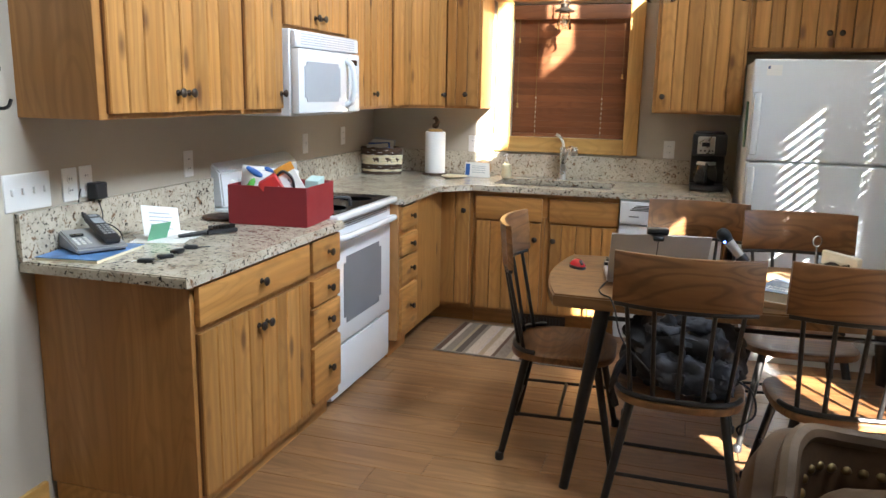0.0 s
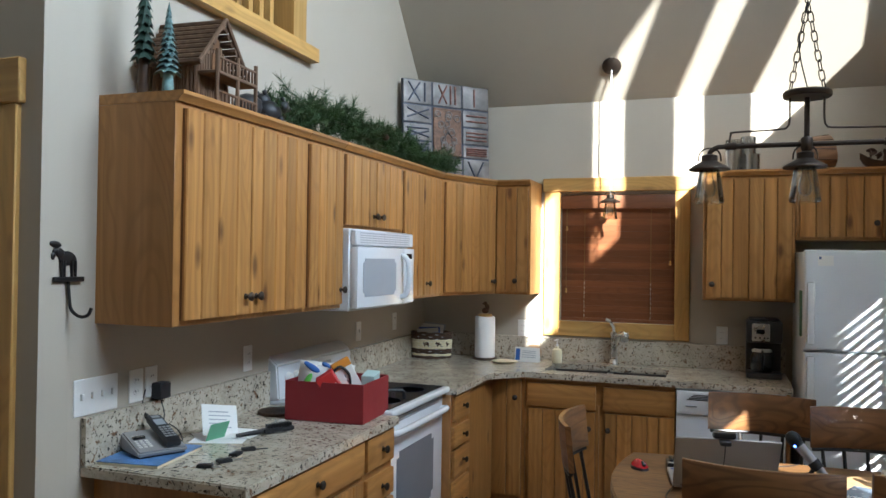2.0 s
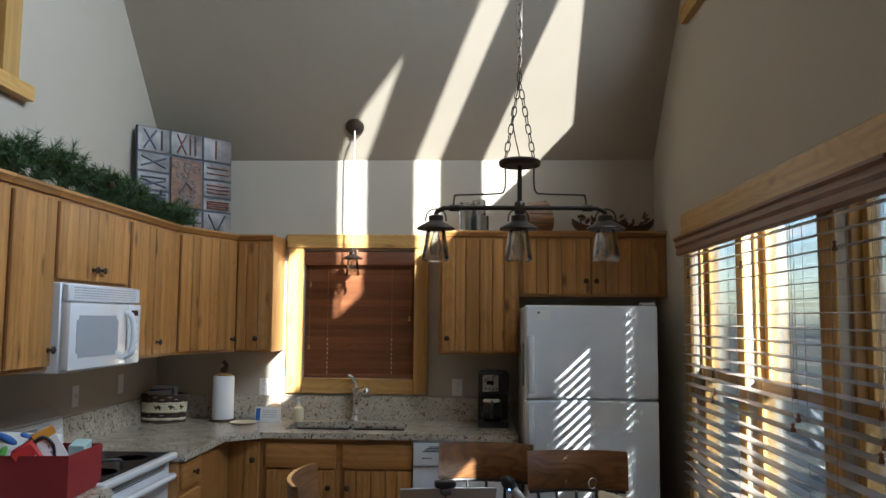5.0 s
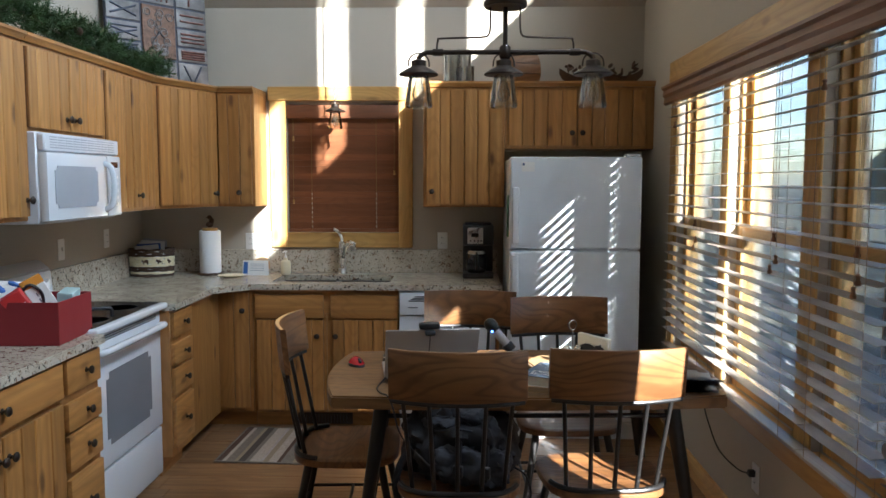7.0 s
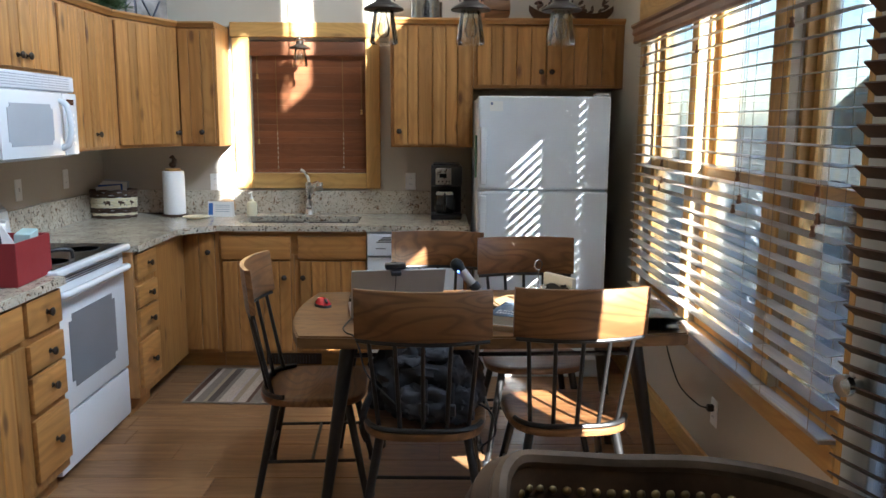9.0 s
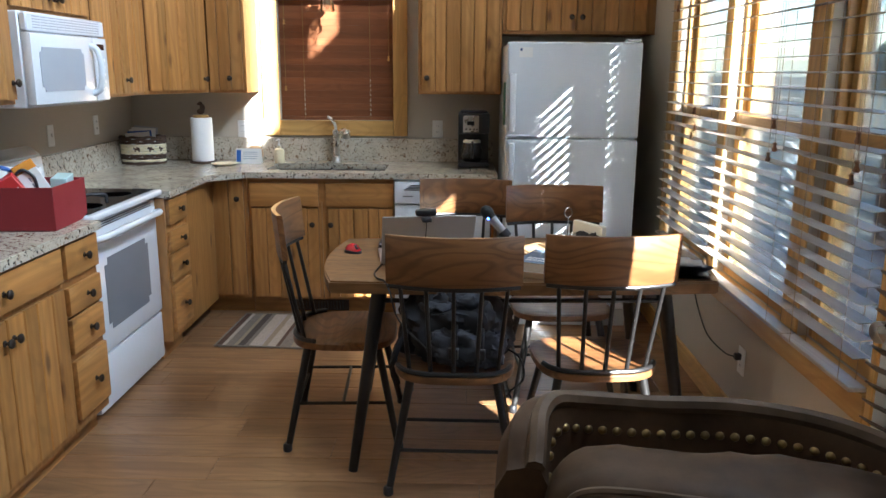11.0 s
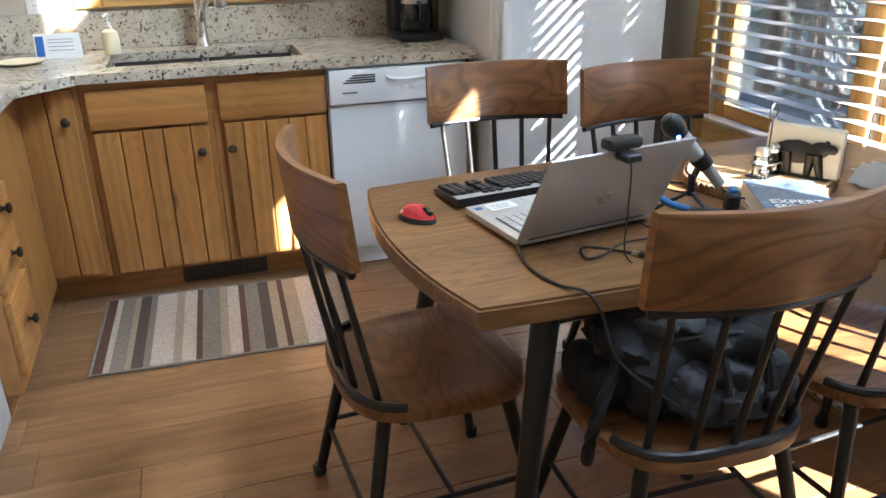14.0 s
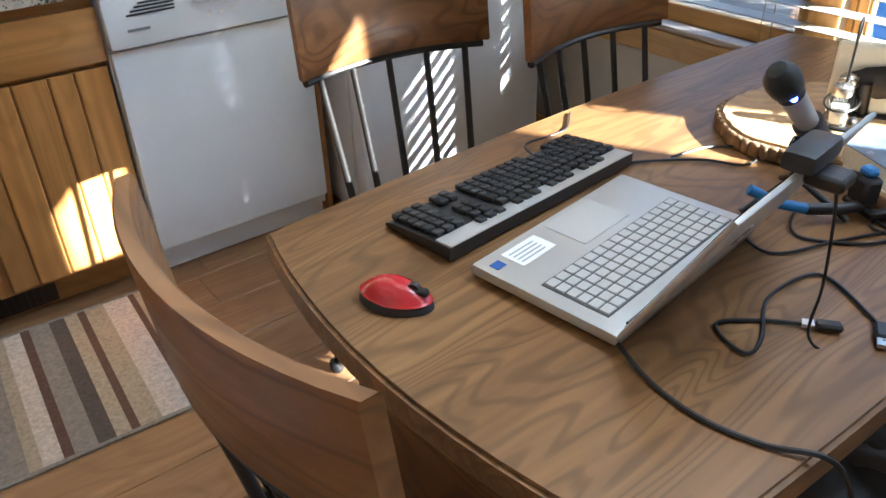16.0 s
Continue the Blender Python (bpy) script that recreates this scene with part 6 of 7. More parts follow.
# loose cables
for pts, r, lab in (
    ([(2.02, 3.85, 0.012), (2.0, 3.77, 0.003), (1.996, 3.70, 0.003), (2.015, 3.635, 0.003), (2.045, 3.588, 0.005), (2.066, 3.566, -0.03), (2.10, 3.545, -0.13), (2.20, 3.49, -0.215)], 0.0032, "black laptop power cable hanging over the table edge"),
    ([(2.24, 3.69, 0.006), (2.20, 3.745, 0.003), (2.15, 3.785, 0.003), (2.128, 3.77, 0.003), (2.122, 3.73, 0.003), (2.16, 3.735, 0.003), (2.24, 3.778, 0.003), (2.334, 3.766, 0.003), (2.30, 3.68, 0.003), (2.265, 3.64, 0.005)], 0.0026, "black cable loops with two loose plugs"),
    ([(2.265, 3.64, 0.005), (2.32, 3.628, 0.003), (2.40, 3.645, 0.003), (2.48, 3.71, 0.003), (2.53, 3.82, 0.003), (2.47, 3.88, 0.003), (2.40, 3.84, 0.003), (2.45, 3.77, 0.003), (2.52, 3.74, 0.003)], 0.0024, "black cable looping across the table"),
    ([(2.36, 3.93, 0.003), (2.33, 3.84, 0.003), (2.42, 3.80, 0.003), (2.55, 3.76, 0.003), (2.66, 3.80, 0.003), (2.62, 3.90, 0.003)], 0.0022, "thin black cable on the table"),
    ([(2.47, 4.12, 0.003), (2.56, 4.10, 0.003), (2.60, 4.04, 0.003), (2.54, 4.02, 0.003), (2.50, 4.08, 0.003), (2.42, 4.14, 0.003), (2.34, 4.17, 0.006)], 0.0022, "black cable coiled beside the keyboard"),
):
    solo("cable", tube(bmesh.new(), smooth_path([(x, y, TT + z) for x, y, z in pts], 9), r, 6), BLACK, lab, "cable", group="cables on the table")
pg = thing("usb_plug", pose(2.228, 3.71, TT, 0, 0, -52), "black plug with metal tip lying on the table", "plug", "plugs on the table")
part("grip", box(0.0, 0.032, -0.008, 0.008, 0.001, 0.011, bevel=0.003), BLACK, pg)
part("tip", box(-0.014, 0.0, -0.006, 0.006, 0.003, 0.008), STEEL, pg)
copy_thing(pg, pose(2.262, 3.645, TT, 0, 0, 30))

# wood slice with shakers and napkins
ws = bmesh.new()
rings = []
for s, z in ((0.97, 0.0), (1.0, 0.008), (1.0, 0.024), (0.985, 0.030), (0.5, 0.030)):
    rings.append([ws.verts.new((s * 0.185 * (1 + 0.035 * math.sin(3 * a + 1) + 0.02 * math.sin(7 * a) + (0.012 * math.sin(31 * a) if s > 0.96 else 0)) * math.cos(a), s * 0.165 * (1 + 0.035 * math.sin(3 * a + 1) + (0.012 * math.sin(29 * a) if s > 0.96 else 0)) * math.sin(a), z)) for a in [2 * math.pi * i / 64 for i in range(64)]])
for p, q in zip(rings, rings[1:]):
    for i in range(64):
        j = (i + 1) % 64
        ws.faces.new((p[i], p[j], q[j], q[i]))
ws.faces.new(list(reversed(rings[0])))
ws.faces.new(rings[-1])
sl = thing("wood_slice", pose(2.768, 4.02, TT), "round wooden log slice with bark edge", "board")
part("slice", ws, wood("pale_end_grain", (0.62, 0.42, 0.22), (0.52, 0.33, 0.16), (0.38, 0.22, 0.10), "z", 0.5, rings=0.6), sl)
BARK_EDGE = paint("rough_bark", (0.20, 0.12, 0.06), 0.9, vary=0.5, scale=60, bump=0.8, bump_scale=120)
bark_mesh = mesh_of(box(-0.010, 0.010, -0.005, 0.008, 0.0, 0.026, bevel=0.003), "bark", BARK_EDGE)
for i in range(64):
    a = 2 * math.pi * i / 64
    rr = 1.01 + 0.035 * math.sin(3 * a + 1) + 0.02 * math.sin(7 * a)
    part("bark", bark_mesh, None, sl, m=pose(0.185 * rr * math.cos(a), 0.165 * rr * math.sin(a), 0, 0, rng.uniform(-6, 6), math.degrees(a) - 90 + rng.uniform(-14, 14)))
SZ = TT + 0.030
nh = thing("napkin_holder", pose(2.845, 3.965, SZ, 0, 0, 122), "black iron bear napkin holder with white napkins", "napkin holder")
b = box(-0.09, 0.09, -0.012, 0.012, 0.002, 0.125, bevel=0.004)
part("folded_napkin", b, paint("napkin_paper", (0.78, 0.73, 0.60), 0.9, vary=0.04, bump=0.2), nh, "folded cream napkins")
b = bmesh.new()
for c, s, r in (((0.012, 0, 0.062), (0.055, 0.003, 0.030), 0), ((-0.038, 0, 0.072), (0.030, 0.003, 0.021), 25), ((-0.066, 0, 0.078), (0.016, 0.003, 0.012), -10), ((0.05, 0, 0.054), (0.024, 0.003, 0.028), 0), ((-0.055, 0, 0.093), (0.006, 0.003, 0.006), 0)):
    bmesh.ops.create_icosphere(b, subdivisions=2, radius=1, matrix=Matrix.LocRotScale(c, Euler((0, radians(r), 0)), s))
for x0, x1 in ((-0.035, -0.05), (-0.022, -0.018), (0.035, 0.028), (0.055, 0.060)):
    rod(b, (x0, 0, 0.06), (x1, 0, 0.004), 0.013, 0.008, 10)
part("bear", b, BLACK_METAL, nh, "black bear silhouette", pose(0, 0.0175, 0))
part("foot_plate", box(-0.07, 0.07, -0.03, 0.03, 0, 0.0018), BLACK_METAL, nh)
cs = thing("shaker_caddy", pose(2.762, 3.995, SZ, 0, 0, 20), "black wire caddy with glass salt and pepper shakers", "shaker caddy")
part("rack", tube(bmesh.new(), [(0.052 * math.cos(a), 0.028 * math.sin(a), 0.035) for a in [2 * math.pi * i / 24 for i in range(25)]], 0.002, 6), BLACK_METAL, cs)
part("tray", box(-0.05, 0.05, -0.026, 0.026, 0.0, 0.003, bevel=0.001), BLACK_METAL, cs)
hd = part("handle", rod(bmesh.new(), (0, 0, 0.003), (0, 0, 0.145), 0.0022, None, 8), BLACK_METAL, cs)
part("ring", tube(bmesh.new(), [(0.017 * math.cos(a), 0, 0.162 + 0.02 * math.sin(a)) for a in [2 * math.pi * i / 20 for i in range(21)]], 0.002, 6), BLACK_METAL, hd)
for x, mt, nm in ((-0.026, paint("salt", (0.85, 0.85, 0.83), 0.8), "salt"), (0.026, paint("pepper", (0.10, 0.08, 0.06), 0.8, vary=0.5, scale=300), "pepper")):
    j = part("shaker", lathe(bmesh.new(), [(0, 0.004), (0.019, 0.004), (0.020, 0.008), (0.019, 0.052), (0.015, 0.058), (0.013, 0.058), (0.017, 0.05), (0.018, 0.01), (0, 0.008)], 18, Matrix.Translation((x, 0, 0))), LAMP_GLASS, cs, "clear glass %s shaker" % nm)
    part("contents", lathe(bmesh.new(), [(0, 0.009), (0.0165, 0.009), (0.0165, 0.036), (0, 0.038)], 16, Matrix.Translation((x, 0, 0))), mt, j)
    part("lid", lathe(bmesh.new(), [(0.016, 0.056), (0.017, 0.058), (0.016, 0.072), (0.010, 0.077), (0, 0.078)], 18, Matrix.Translation((x, 0, 0))), STEEL, j, "steel lid")
b = bmesh.new()
for c, s in (((0, 0, 0.022), (0.016, 0.008, 0.010)), ((-0.016, 0, 0.028), (0.009, 0.007, 0.008)), ((-0.008, 0, 0.008), (0.004, 0.004, 0.009)), ((0.009, 0, 0.008), (0.005, 0.004, 0.009))):
    bmesh.ops.create_icosphere(b, subdivisions=2, radius=1, matrix=Matrix.LocRotScale(c, None, s))
part("little_bear", b, BLACK_METAL, cs, "small iron bear", pose(-0.055, -0.028, 0.0))

# books and papers
bkm = pose(2.65, 3.775, TT + 0.022, 0, 0, -24)
nb = thing("notebook", pose(2.665, 3.785, TT, 0, 0, -18), "tan spiral notebook under a book", "notebook")
part("paper_block", box(-0.10, 0.10, -0.135, 0.135, 0.0, 0.021, bevel=0.001), KRAFT, nb)
bo = thing("book", bkm, "thick paperback with a blue-grey cover", "book")
part("paper_block", box(-0.078, 0.078, -0.112, 0.112, 0.001, 0.034), paint("page_edges", (0.74, 0.70, 0.60), 0.9, vary=0.06, scale=200), bo)
cov = part("cover", box(-0.080, 0.080, -0.115, 0.115, 0.0342, 0.0358, bevel=0.0005), paint("blue_grey_cover", (0.12, 0.16, 0.22), 0.25, vary=0.6, scale=9), bo, "blue-grey clouded cover")
part("back_cover", box(-0.080, 0.080, -0.115, 0.115, -0.0006, 0.0008), PAPER, bo)


def writing(text, size, parent, m, material):
    cu = bpy.data.curves.new("lettering", "FONT")
    cu.body, cu.size, cu.extrude, cu.align_x = text, size, 0.0003, "CENTER"
    ob = new("lettering_source", cu)
    me = bpy.data.meshes.new_from_object(ob)
    bpy.data.objects.remove(ob)
    me.materials.append(material)
    o = new("lettering", me)
    o.parent, o.matrix_basis = parent, m
    return tagged(o, "white printed lettering")


writing("EXPERT", 0.034, cov, pose(0.0, -0.052, 0.0362, 0, 0, 0), PAPER)
writing("SECRETS", 0.029, cov, pose(0.0, -0.082, 0.0362, 0, 0, 0), PAPER)
st = thing("paper_stack", pose(3.15, 3.84, TT, 0, 0, 12), "untidy stack of white papers at the table's end", "paper")
for k in range(7):
    b = bmesh.new()
    g = [[b.verts.new(((i / 6 - 0.5) * 0.20, (j / 8 - 0.5) * 0.28, 0.001 + 0.010 * max(0, (i + j) / 14 - 0.55) * rng.uniform(0.3, 1.6))) for i in range(7)] for j in range(9)]
    for j in range(8):
        for i in range(6):
            b.faces.new((g[j][i], g[j][i + 1], g[j + 1][i + 1], g[j + 1][i]))
    bmesh.ops.solidify(b, geom=b.faces[:], thickness=0.0006)
    part("sheet", b, PAPER, st, m=pose(rng.uniform(-0.025, 0.025), rng.uniform(-0.05, 0.06), 0.0016 * k, 0, 0, rng.uniform(-28, 28)))

# ---- backpack on the chair ----
CLOTH = paint("black_nylon", (0.012, 0.0125, 0.016), 0.78, vary=0.35, scale=25, bump=0.5, bump_scale=260)
CLOTH_GREY = paint("grey_nylon", (0.038, 0.04, 0.05), 0.7, vary=0.35, scale=25, bump=0.5, bump_scale=260)


def soft_box(sx, sy, sz, power=4.0, crease=0.02, seed=0, freq=9.0):
    """A stuffed, creased cloth body."""
    b = bmesh.new()
    bmesh.ops.create_cube(b, size=2.0)
    bmesh.ops.subdivide_edges(b, edges=b.edges[:], cuts=17, use_grid_fill=True)
    for v in b.verts:
        p = v.co
        n = (abs(p.x) ** power + abs(p.y) ** power + abs(p.z) ** power) ** (1 / power)
        q = p / n
        w = Vector((q.x * sx, q.y * sy, q.z * sz))
        k = noise.noise(w * freq + Vector((seed, seed * 2.3, 1.7))) + 0.6 * abs(noise.noise(w * freq * 2.3 + Vector((seed, 4, 2))))
        v.co = w + q.normalized() * crease * k
    return b


bp = thing("backpack", pose(2.318, 3.662, 0.453, 0, 0, -6), "black nylon backpack slumped on the chair", "backpack")
b = soft_box(0.18, 0.13, 0.122, 3.0, 0.05, 3, 15)
for v in b.verts:
    v.co.z += 0.118
    if v.co.z < 0.002:
        v.co.z = 0.002
    v.co.x += 0.10 * max(0, v.co.z - 0.1) * -1.2
part("body", b, CLOTH, bp)
b = soft_box(0.135, 0.05, 0.062, 3.5, 0.03, 8, 22)
part("front_pocket", b, CLOTH_GREY, bp, "grey nylon pocket", pose(0.045, -0.125, 0.075, -12, 4, 0))
b = soft_box(0.10, 0.085, 0.03, 3.0, 0.035, 5, 24)
part("top_flap", b, CLOTH_GREY, bp, "grey nylon flap", pose(-0.02, -0.03, 0.225, -10, -8, 10))
b = soft_box(0.06, 0.09, 0.05, 3.0, 0.02, 11, 14)
part("side_pocket", b, CLOTH, bp, "", pose(-0.17, 0.0, 0.06, 0, 0, 10))
for x in (0.0, 0.095):
    s = part("strap", tube(bmesh.new(), smooth_path([(x, -0.10, 0.20), (x + 0.005, -0.155, 0.15), (x + 0.005, -0.182, 0.09), (x, -0.168, 0.035)], 6), 0.009, 6), CLOTH, bp)
    part("buckle", box(x - 0.016, x + 0.020, -0.205, -0.187, 0.055, 0.098, bevel=0.004), BLACK, s, "black plastic buckle")
part("haul_loop", tube(bmesh.new(), smooth_path([(-0.05, 0.05, 0.235), (-0.03, 0.04, 0.275), (0.02, 0.04, 0.28), (0.05, 0.05, 0.24)], 6), 0.008, 6), CLOTH, bp)
part("shoulder_strap", tube(bmesh.new(), smooth_path([(-0.15, -0.05, 0.16), (-0.215, -0.10, 0.06), (-0.235, -0.10, -0.03), (-0.225, -0.07, -0.10)], 6), 0.014, 6), CLOTH, bp)
part("loose_strap", tube(bmesh.new(), smooth_path([(0.17, -0.05, 0.06), (0.235, -0.08, 0.03), (0.25, -0.06, -0.06), (0.20, -0.02, -0.13), (0.205, -0.01, -0.16)], 6), 0.004, 6), CLOTH, bp)
part("zip", tube(bmesh.new(), smooth_path([(-0.09, -0.115, 0.19), (0.02, -0.135, 0.205), (0.13, -0.11, 0.17)], 8), 0.004, 6), CLOTH_GREY, bp)

# ---- striped mat ----
mt = thing("striped_mat", pose(0.955, 4.938, 0.001, 0, 0, -2.4), "woven mat with brown, grey and cream stripes", "rug")
MX, MY = 0.915, 0.60
tones = {"cream": (0.48, 0.39, 0.31), "grey": (0.22, 0.18, 0.14), "brown": (0.10, 0.05, 0.03), "tan": (0.34, 0.26, 0.17), "dark": (0.085, 0.063, 0.048), "rose": (0.46, 0.38, 0.33)}
weave = {k: paint("mat_" + k, c, 0.95, vary=0.22, scale=90, bump=0.9, bump_scale=420) for k, c in tones.items()}
order = ["brown", "cream", "grey", "tan", "dark", "grey", "cream", "rose", "tan", "cream", "brown", "grey", "tan", "cream", "brown", "grey", "dark", "tan", "brown", "tan", "cream", "rose", "brown", "tan", "grey"]
widths = [1.1, 0.7, 1.6, 0.7, 1.3, 0.8, 1.9, 0.6, 1.0, 1.6, 0.7, 2.2, 1.0, 1.5, 0.8, 1.8, 1.4, 1.2, 0.7, 1.8, 1.0, 1.4, 0.6, 1.5, 1.0]
tot, x = sum(widths), 0.012
for o, w in zip(order, widths):
    w = w / tot * (MX - 0.024)
    part("stripe", box(x, x + w, 0.012, MY - 0.012, 0, 0.006), weave[o], mt, o + " woven stripe")
    x += w
for q in ((0, MX, 0, 0.012), (0, MX, MY - 0.012, MY), (0, 0.012, 0.012, MY - 0.012), (MX - 0.012, MX, 0.012, MY - 0.012)):
    part("border", box(*q, 0, 0.008, bevel=0.002), weave["grey"], mt, "sewn grey border")

# ---- leather armchair ----
ac = thing("leather_armchair", pose(0.128, 0.02, -0.006), "brown leather armchair with brass nailheads", "armchair")
LEATHER_LIGHT = leather("lighter_leather_edge", (0.12, 0.08, 0.052))
spine = smooth_path([Vector((x, y, 0)) for x, y in ((2.335, 2.03), (2.355, 2.12), (2.42, 2.175), (2.55, 2.165), (2.70, 2.155), (2.84, 2.08), (2.93, 1.90), (2.99, 1.62), (3.01, 1.36))], 8)
n = len(spine)


def top_z(s):
    return 0.915 + 0.018 * math.exp(-((s - 0.16) / 0.07) ** 2) - 0.10 * max(0, s - 0.72) ** 1.5 - 0.05 * math.exp(-(s / 0.05) ** 2)


def normal(i):
    d = (spine[min(i + 1, n - 1)] - spine[max(i - 1, 0)]).normalized()
    return Vector((d.y, -d.x, 0))    # towards the sitter


b = bmesh.new()
rows = []
for i, p in enumerate(spine):
    s = i / (n - 1)
    z = top_z(s)
    nn = normal(i)
    prof = [(0.0, 0.12), (0.0, z - 0.03), (-0.012, z - 0.006), (-0.035, z), (-0.07, z - 0.010), (-0.09, z - 0.05), (-0.09, 0.12)]
    rows.append([b.verts.new((p.x + nn.x * o, p.y + nn.y * o, h)) for o, h in prof])
for r0, r1 in zip(rows, rows[1:]):
    for k in range(len(r0)):
        j = (k + 1) % len(r0)
        b.faces.new((r0[k], r1[k], r1[j], r0[j]))
b.faces.new(rows[0])
b.faces.new(list(reversed(rows[-1])))
part("back", b, LEATHER, ac)
b = tube(bmesh.new(), [Vector((p.x - 0.022 * normal(i).x, p.y - 0.022 * normal(i).y, top_z(i / (n - 1)) + 0.001)) for i, p in enumerate(spine)], 0.017, 8)
part("top_roll", b, LEATHER_LIGHT, ac, "lighter tan leather edge")
nail = mesh_of(lathe(bmesh.new(), [(0.0085, 0), (0.0075, 0.004), (0.004, 0.0065), (0, 0.007)], 10), "nailhead", BRASS)
acc = 0.0
for i in range(n - 1):
    a, c = spine[i], spine[i + 1]
    seg = (c - a).length
    while acc < seg:
        p = a.lerp(c, acc / seg)
        s = (i + acc / seg) / (n - 1)
        nn = normal(i)
        q = nn.to_track_quat("Z", "Y").to_matrix().to_4x4()
        part("nailhead", nail, None, ac, m=Matrix.Translation((p.x + nn.x * 0.0005, p.y + nn.y * 0.0005, top_z(s) - 0.048)) @ q)
        acc += 0.0265
    acc -= seg
# back cushion, seat, arms
b = soft_box(0.335, 0.10, 0.26, 4.0, 0.016, 21, 7)
part("back_cushion", b, LEATHER, ac, "soft creased leather cushion", pose(2.645, 1.95, 0.665, 6, 0, -14))
part("cushion_seam", tube(bmesh.new(), smooth_path([(2.335, 1.93, 0.825), (2.375, 1.91, 0.895), (2.515, 1.87, 0.91), (2.665, 1.83, 0.905), (2.825, 1.80, 0.895), (2.905, 1.80, 0.835)], 8), 0.006, 6), LEATHER_LIGHT, ac)
b = soft_box(0.30, 0.30, 0.09, 5.0, 0.010, 23, 6)
part("seat_cushion", b, LEATHER, ac, "", pose(2.62, 1.66, 0.40, 0, 0, -10))
part("seat_base", box(2.33, 2.98, 1.36, 2.08, 0.10, 0.30, bevel=0.02, seg=2), LEATHER, ac)
b = soft_box(0.05, 0.30, 0.20, 4.0, 0.006, 25, 6)
part("arm", b, LEATHER, ac, "", pose(2.335, 1.70, 0.42, 0, 0, -4))
for x, y in ((2.38, 1.42), (2.92, 1.42), (2.38, 2.0), (2.90, 1.98)):
    part("foot", lathe(bmesh.new(), [(0.018, 0), (0.026, 0.10)], 12, Matrix.Translation((x, y, 0))), DOOR_WOOD, ac)

# ---- above the cabinets ----
CTOP = UT + 0.034


def strokes(text):
    """Slender bars of a Roman numeral, as (x0, z0, x1, z1) in letter heights."""
    out, x = [], 0.0
    for ch_ in text:
        if ch_ == "I":
            out.append((x + 0.1, 0, x + 0.1, 1))
            x += 0.28
        elif ch_ == "V":
            out += [(x, 1, x + 0.25, 0), (x + 0.5, 1, x + 0.25, 0)]
            x += 0.62
        else:
            out += [(x, 1, x + 0.5, 0), (x, 0, x + 0.5, 1)]
            x += 0.62
    return out, x


PEWTER = paint("weathered_pewter", (0.20, 0.185, 0.175), 0.5, metal=0.5, vary=0.45, scale=9, bump=0.4)
RUST = paint("rust_red_numeral", (0.17, 0.075, 0.055), 0.6, metal=0.2, vary=0.5, scale=25)
SLATE = paint("slate_frame", (0.06, 0.065, 0.085), 0.5, metal=0.4, vary=0.3)
COPPER = paint("copper_scroll", (0.15, 0.085, 0.055), 0.5, metal=0.5, vary=0.5, scale=40, bump=0.6)
ck = thing("wall_clock", pose(0.405, 5.775, CTOP, -3, 0, 48), "large square metal clock with Roman numerals", "clock")
S = 0.335
part("frame", box(-S, S, 0.0, 0.02, 0.0, 2 * S, bevel=0.004), SLATE, ck)
cells = {"XI": (-S, -0.115, 0.50, 2 * S), "XII": (-0.115, 0.115, 0.50, 2 * S), "I": (0.115, S, 0.50, 2 * S), "X": (-S, -0.115, 0.375, 0.50), "IX": (-S, -0.115, 0.255, 0.375), "VIII": (-S, -0.115, 0.16, 0.255), "II": (0.115, S, 0.375, 0.50), "III": (0.115, S, 0.255, 0.375), "IIII": (0.115, S, 0.16, 0.255), "VII": (-S, -0.115, 0.0, 0.16), "VI": (-0.115, 0.115, 0.0, 0.16), "V": (0.115, S, 0.0, 0.16)}
for num, (x0, x1, z0, z1) in cells.items():
    pn = part("panel", box(x0 + 0.006, x1 - 0.006, -0.010, -0.0005, z0 + 0.006, z1 - 0.006, bevel=0.006, seg=2), PEWTER, ck, "weathered pewter panel")
    segs, w = strokes(num)
    side = abs((x0 + x1) / 2) > 0.2 and 0.15 < z0 < 0.45
    hh = 0.16 if side else (z1 - z0) * 0.74
    ww = (z1 - z0) * 0.62 if side else 0.15
    cxm, czm = (x0 + x1) / 2, (z0 + z1) / 2
    for a0, c0, a1, c1 in segs:
        u0, u1 = (a0 / w - 0.45) * ww, (a1 / w - 0.45) * ww
        v0, v1 = (c0 - 0.5) * hh, (c1 - 0.5) * hh
        p0, p1 = ((cxm + v0, czm - u0), (cxm + v1, czm - u1)) if side else ((cxm + u0, czm + v0), (cxm + u1, czm + v1))
        part("numeral_bar", rod(bmesh.new(), (p0[0], -0.013, p0[1]), (p1[0], -0.013, p1[1]), 0.0065, None, 6), RUST if num in ("XII", "II", "III", "IIII", "I") else SLATE, pn)
fc = part("face", box(-0.109, 0.109, -0.012, -0.0005, 0.168, 0.492, bevel=0.004), COPPER, ck, "copper scrollwork face")
for i in range(14):
    a = i * 0.9
    cx_, cz_ = 0.075 * math.cos(a * 1.7) * (0.4 + 0.6 * (i % 3) / 2), 0.33 + 0.12 * math.sin(a)
    part("scroll", tube(bmesh.new(), [(cx_ + (0.012 + 0.016 * t / 14) * math.cos(t * 0.6 + a), -0.0135, cz_ + (0.012 + 0.016 * t / 14) * math.sin(t * 0.6 + a)) for t in range(15)], 0.0035, 5), PEWTER, fc)
for ang_, l in ((215, 0.10), (140, 0.06)):
    a = radians(ang_)
    part("hand", rod(bmesh.new(), (0, -0.017, 0.33), (l * math.sin(a), -0.017, 0.33 + l * math.cos(a)), 0.006, 0.002, 6), BLACK, fc, "black clock hand")

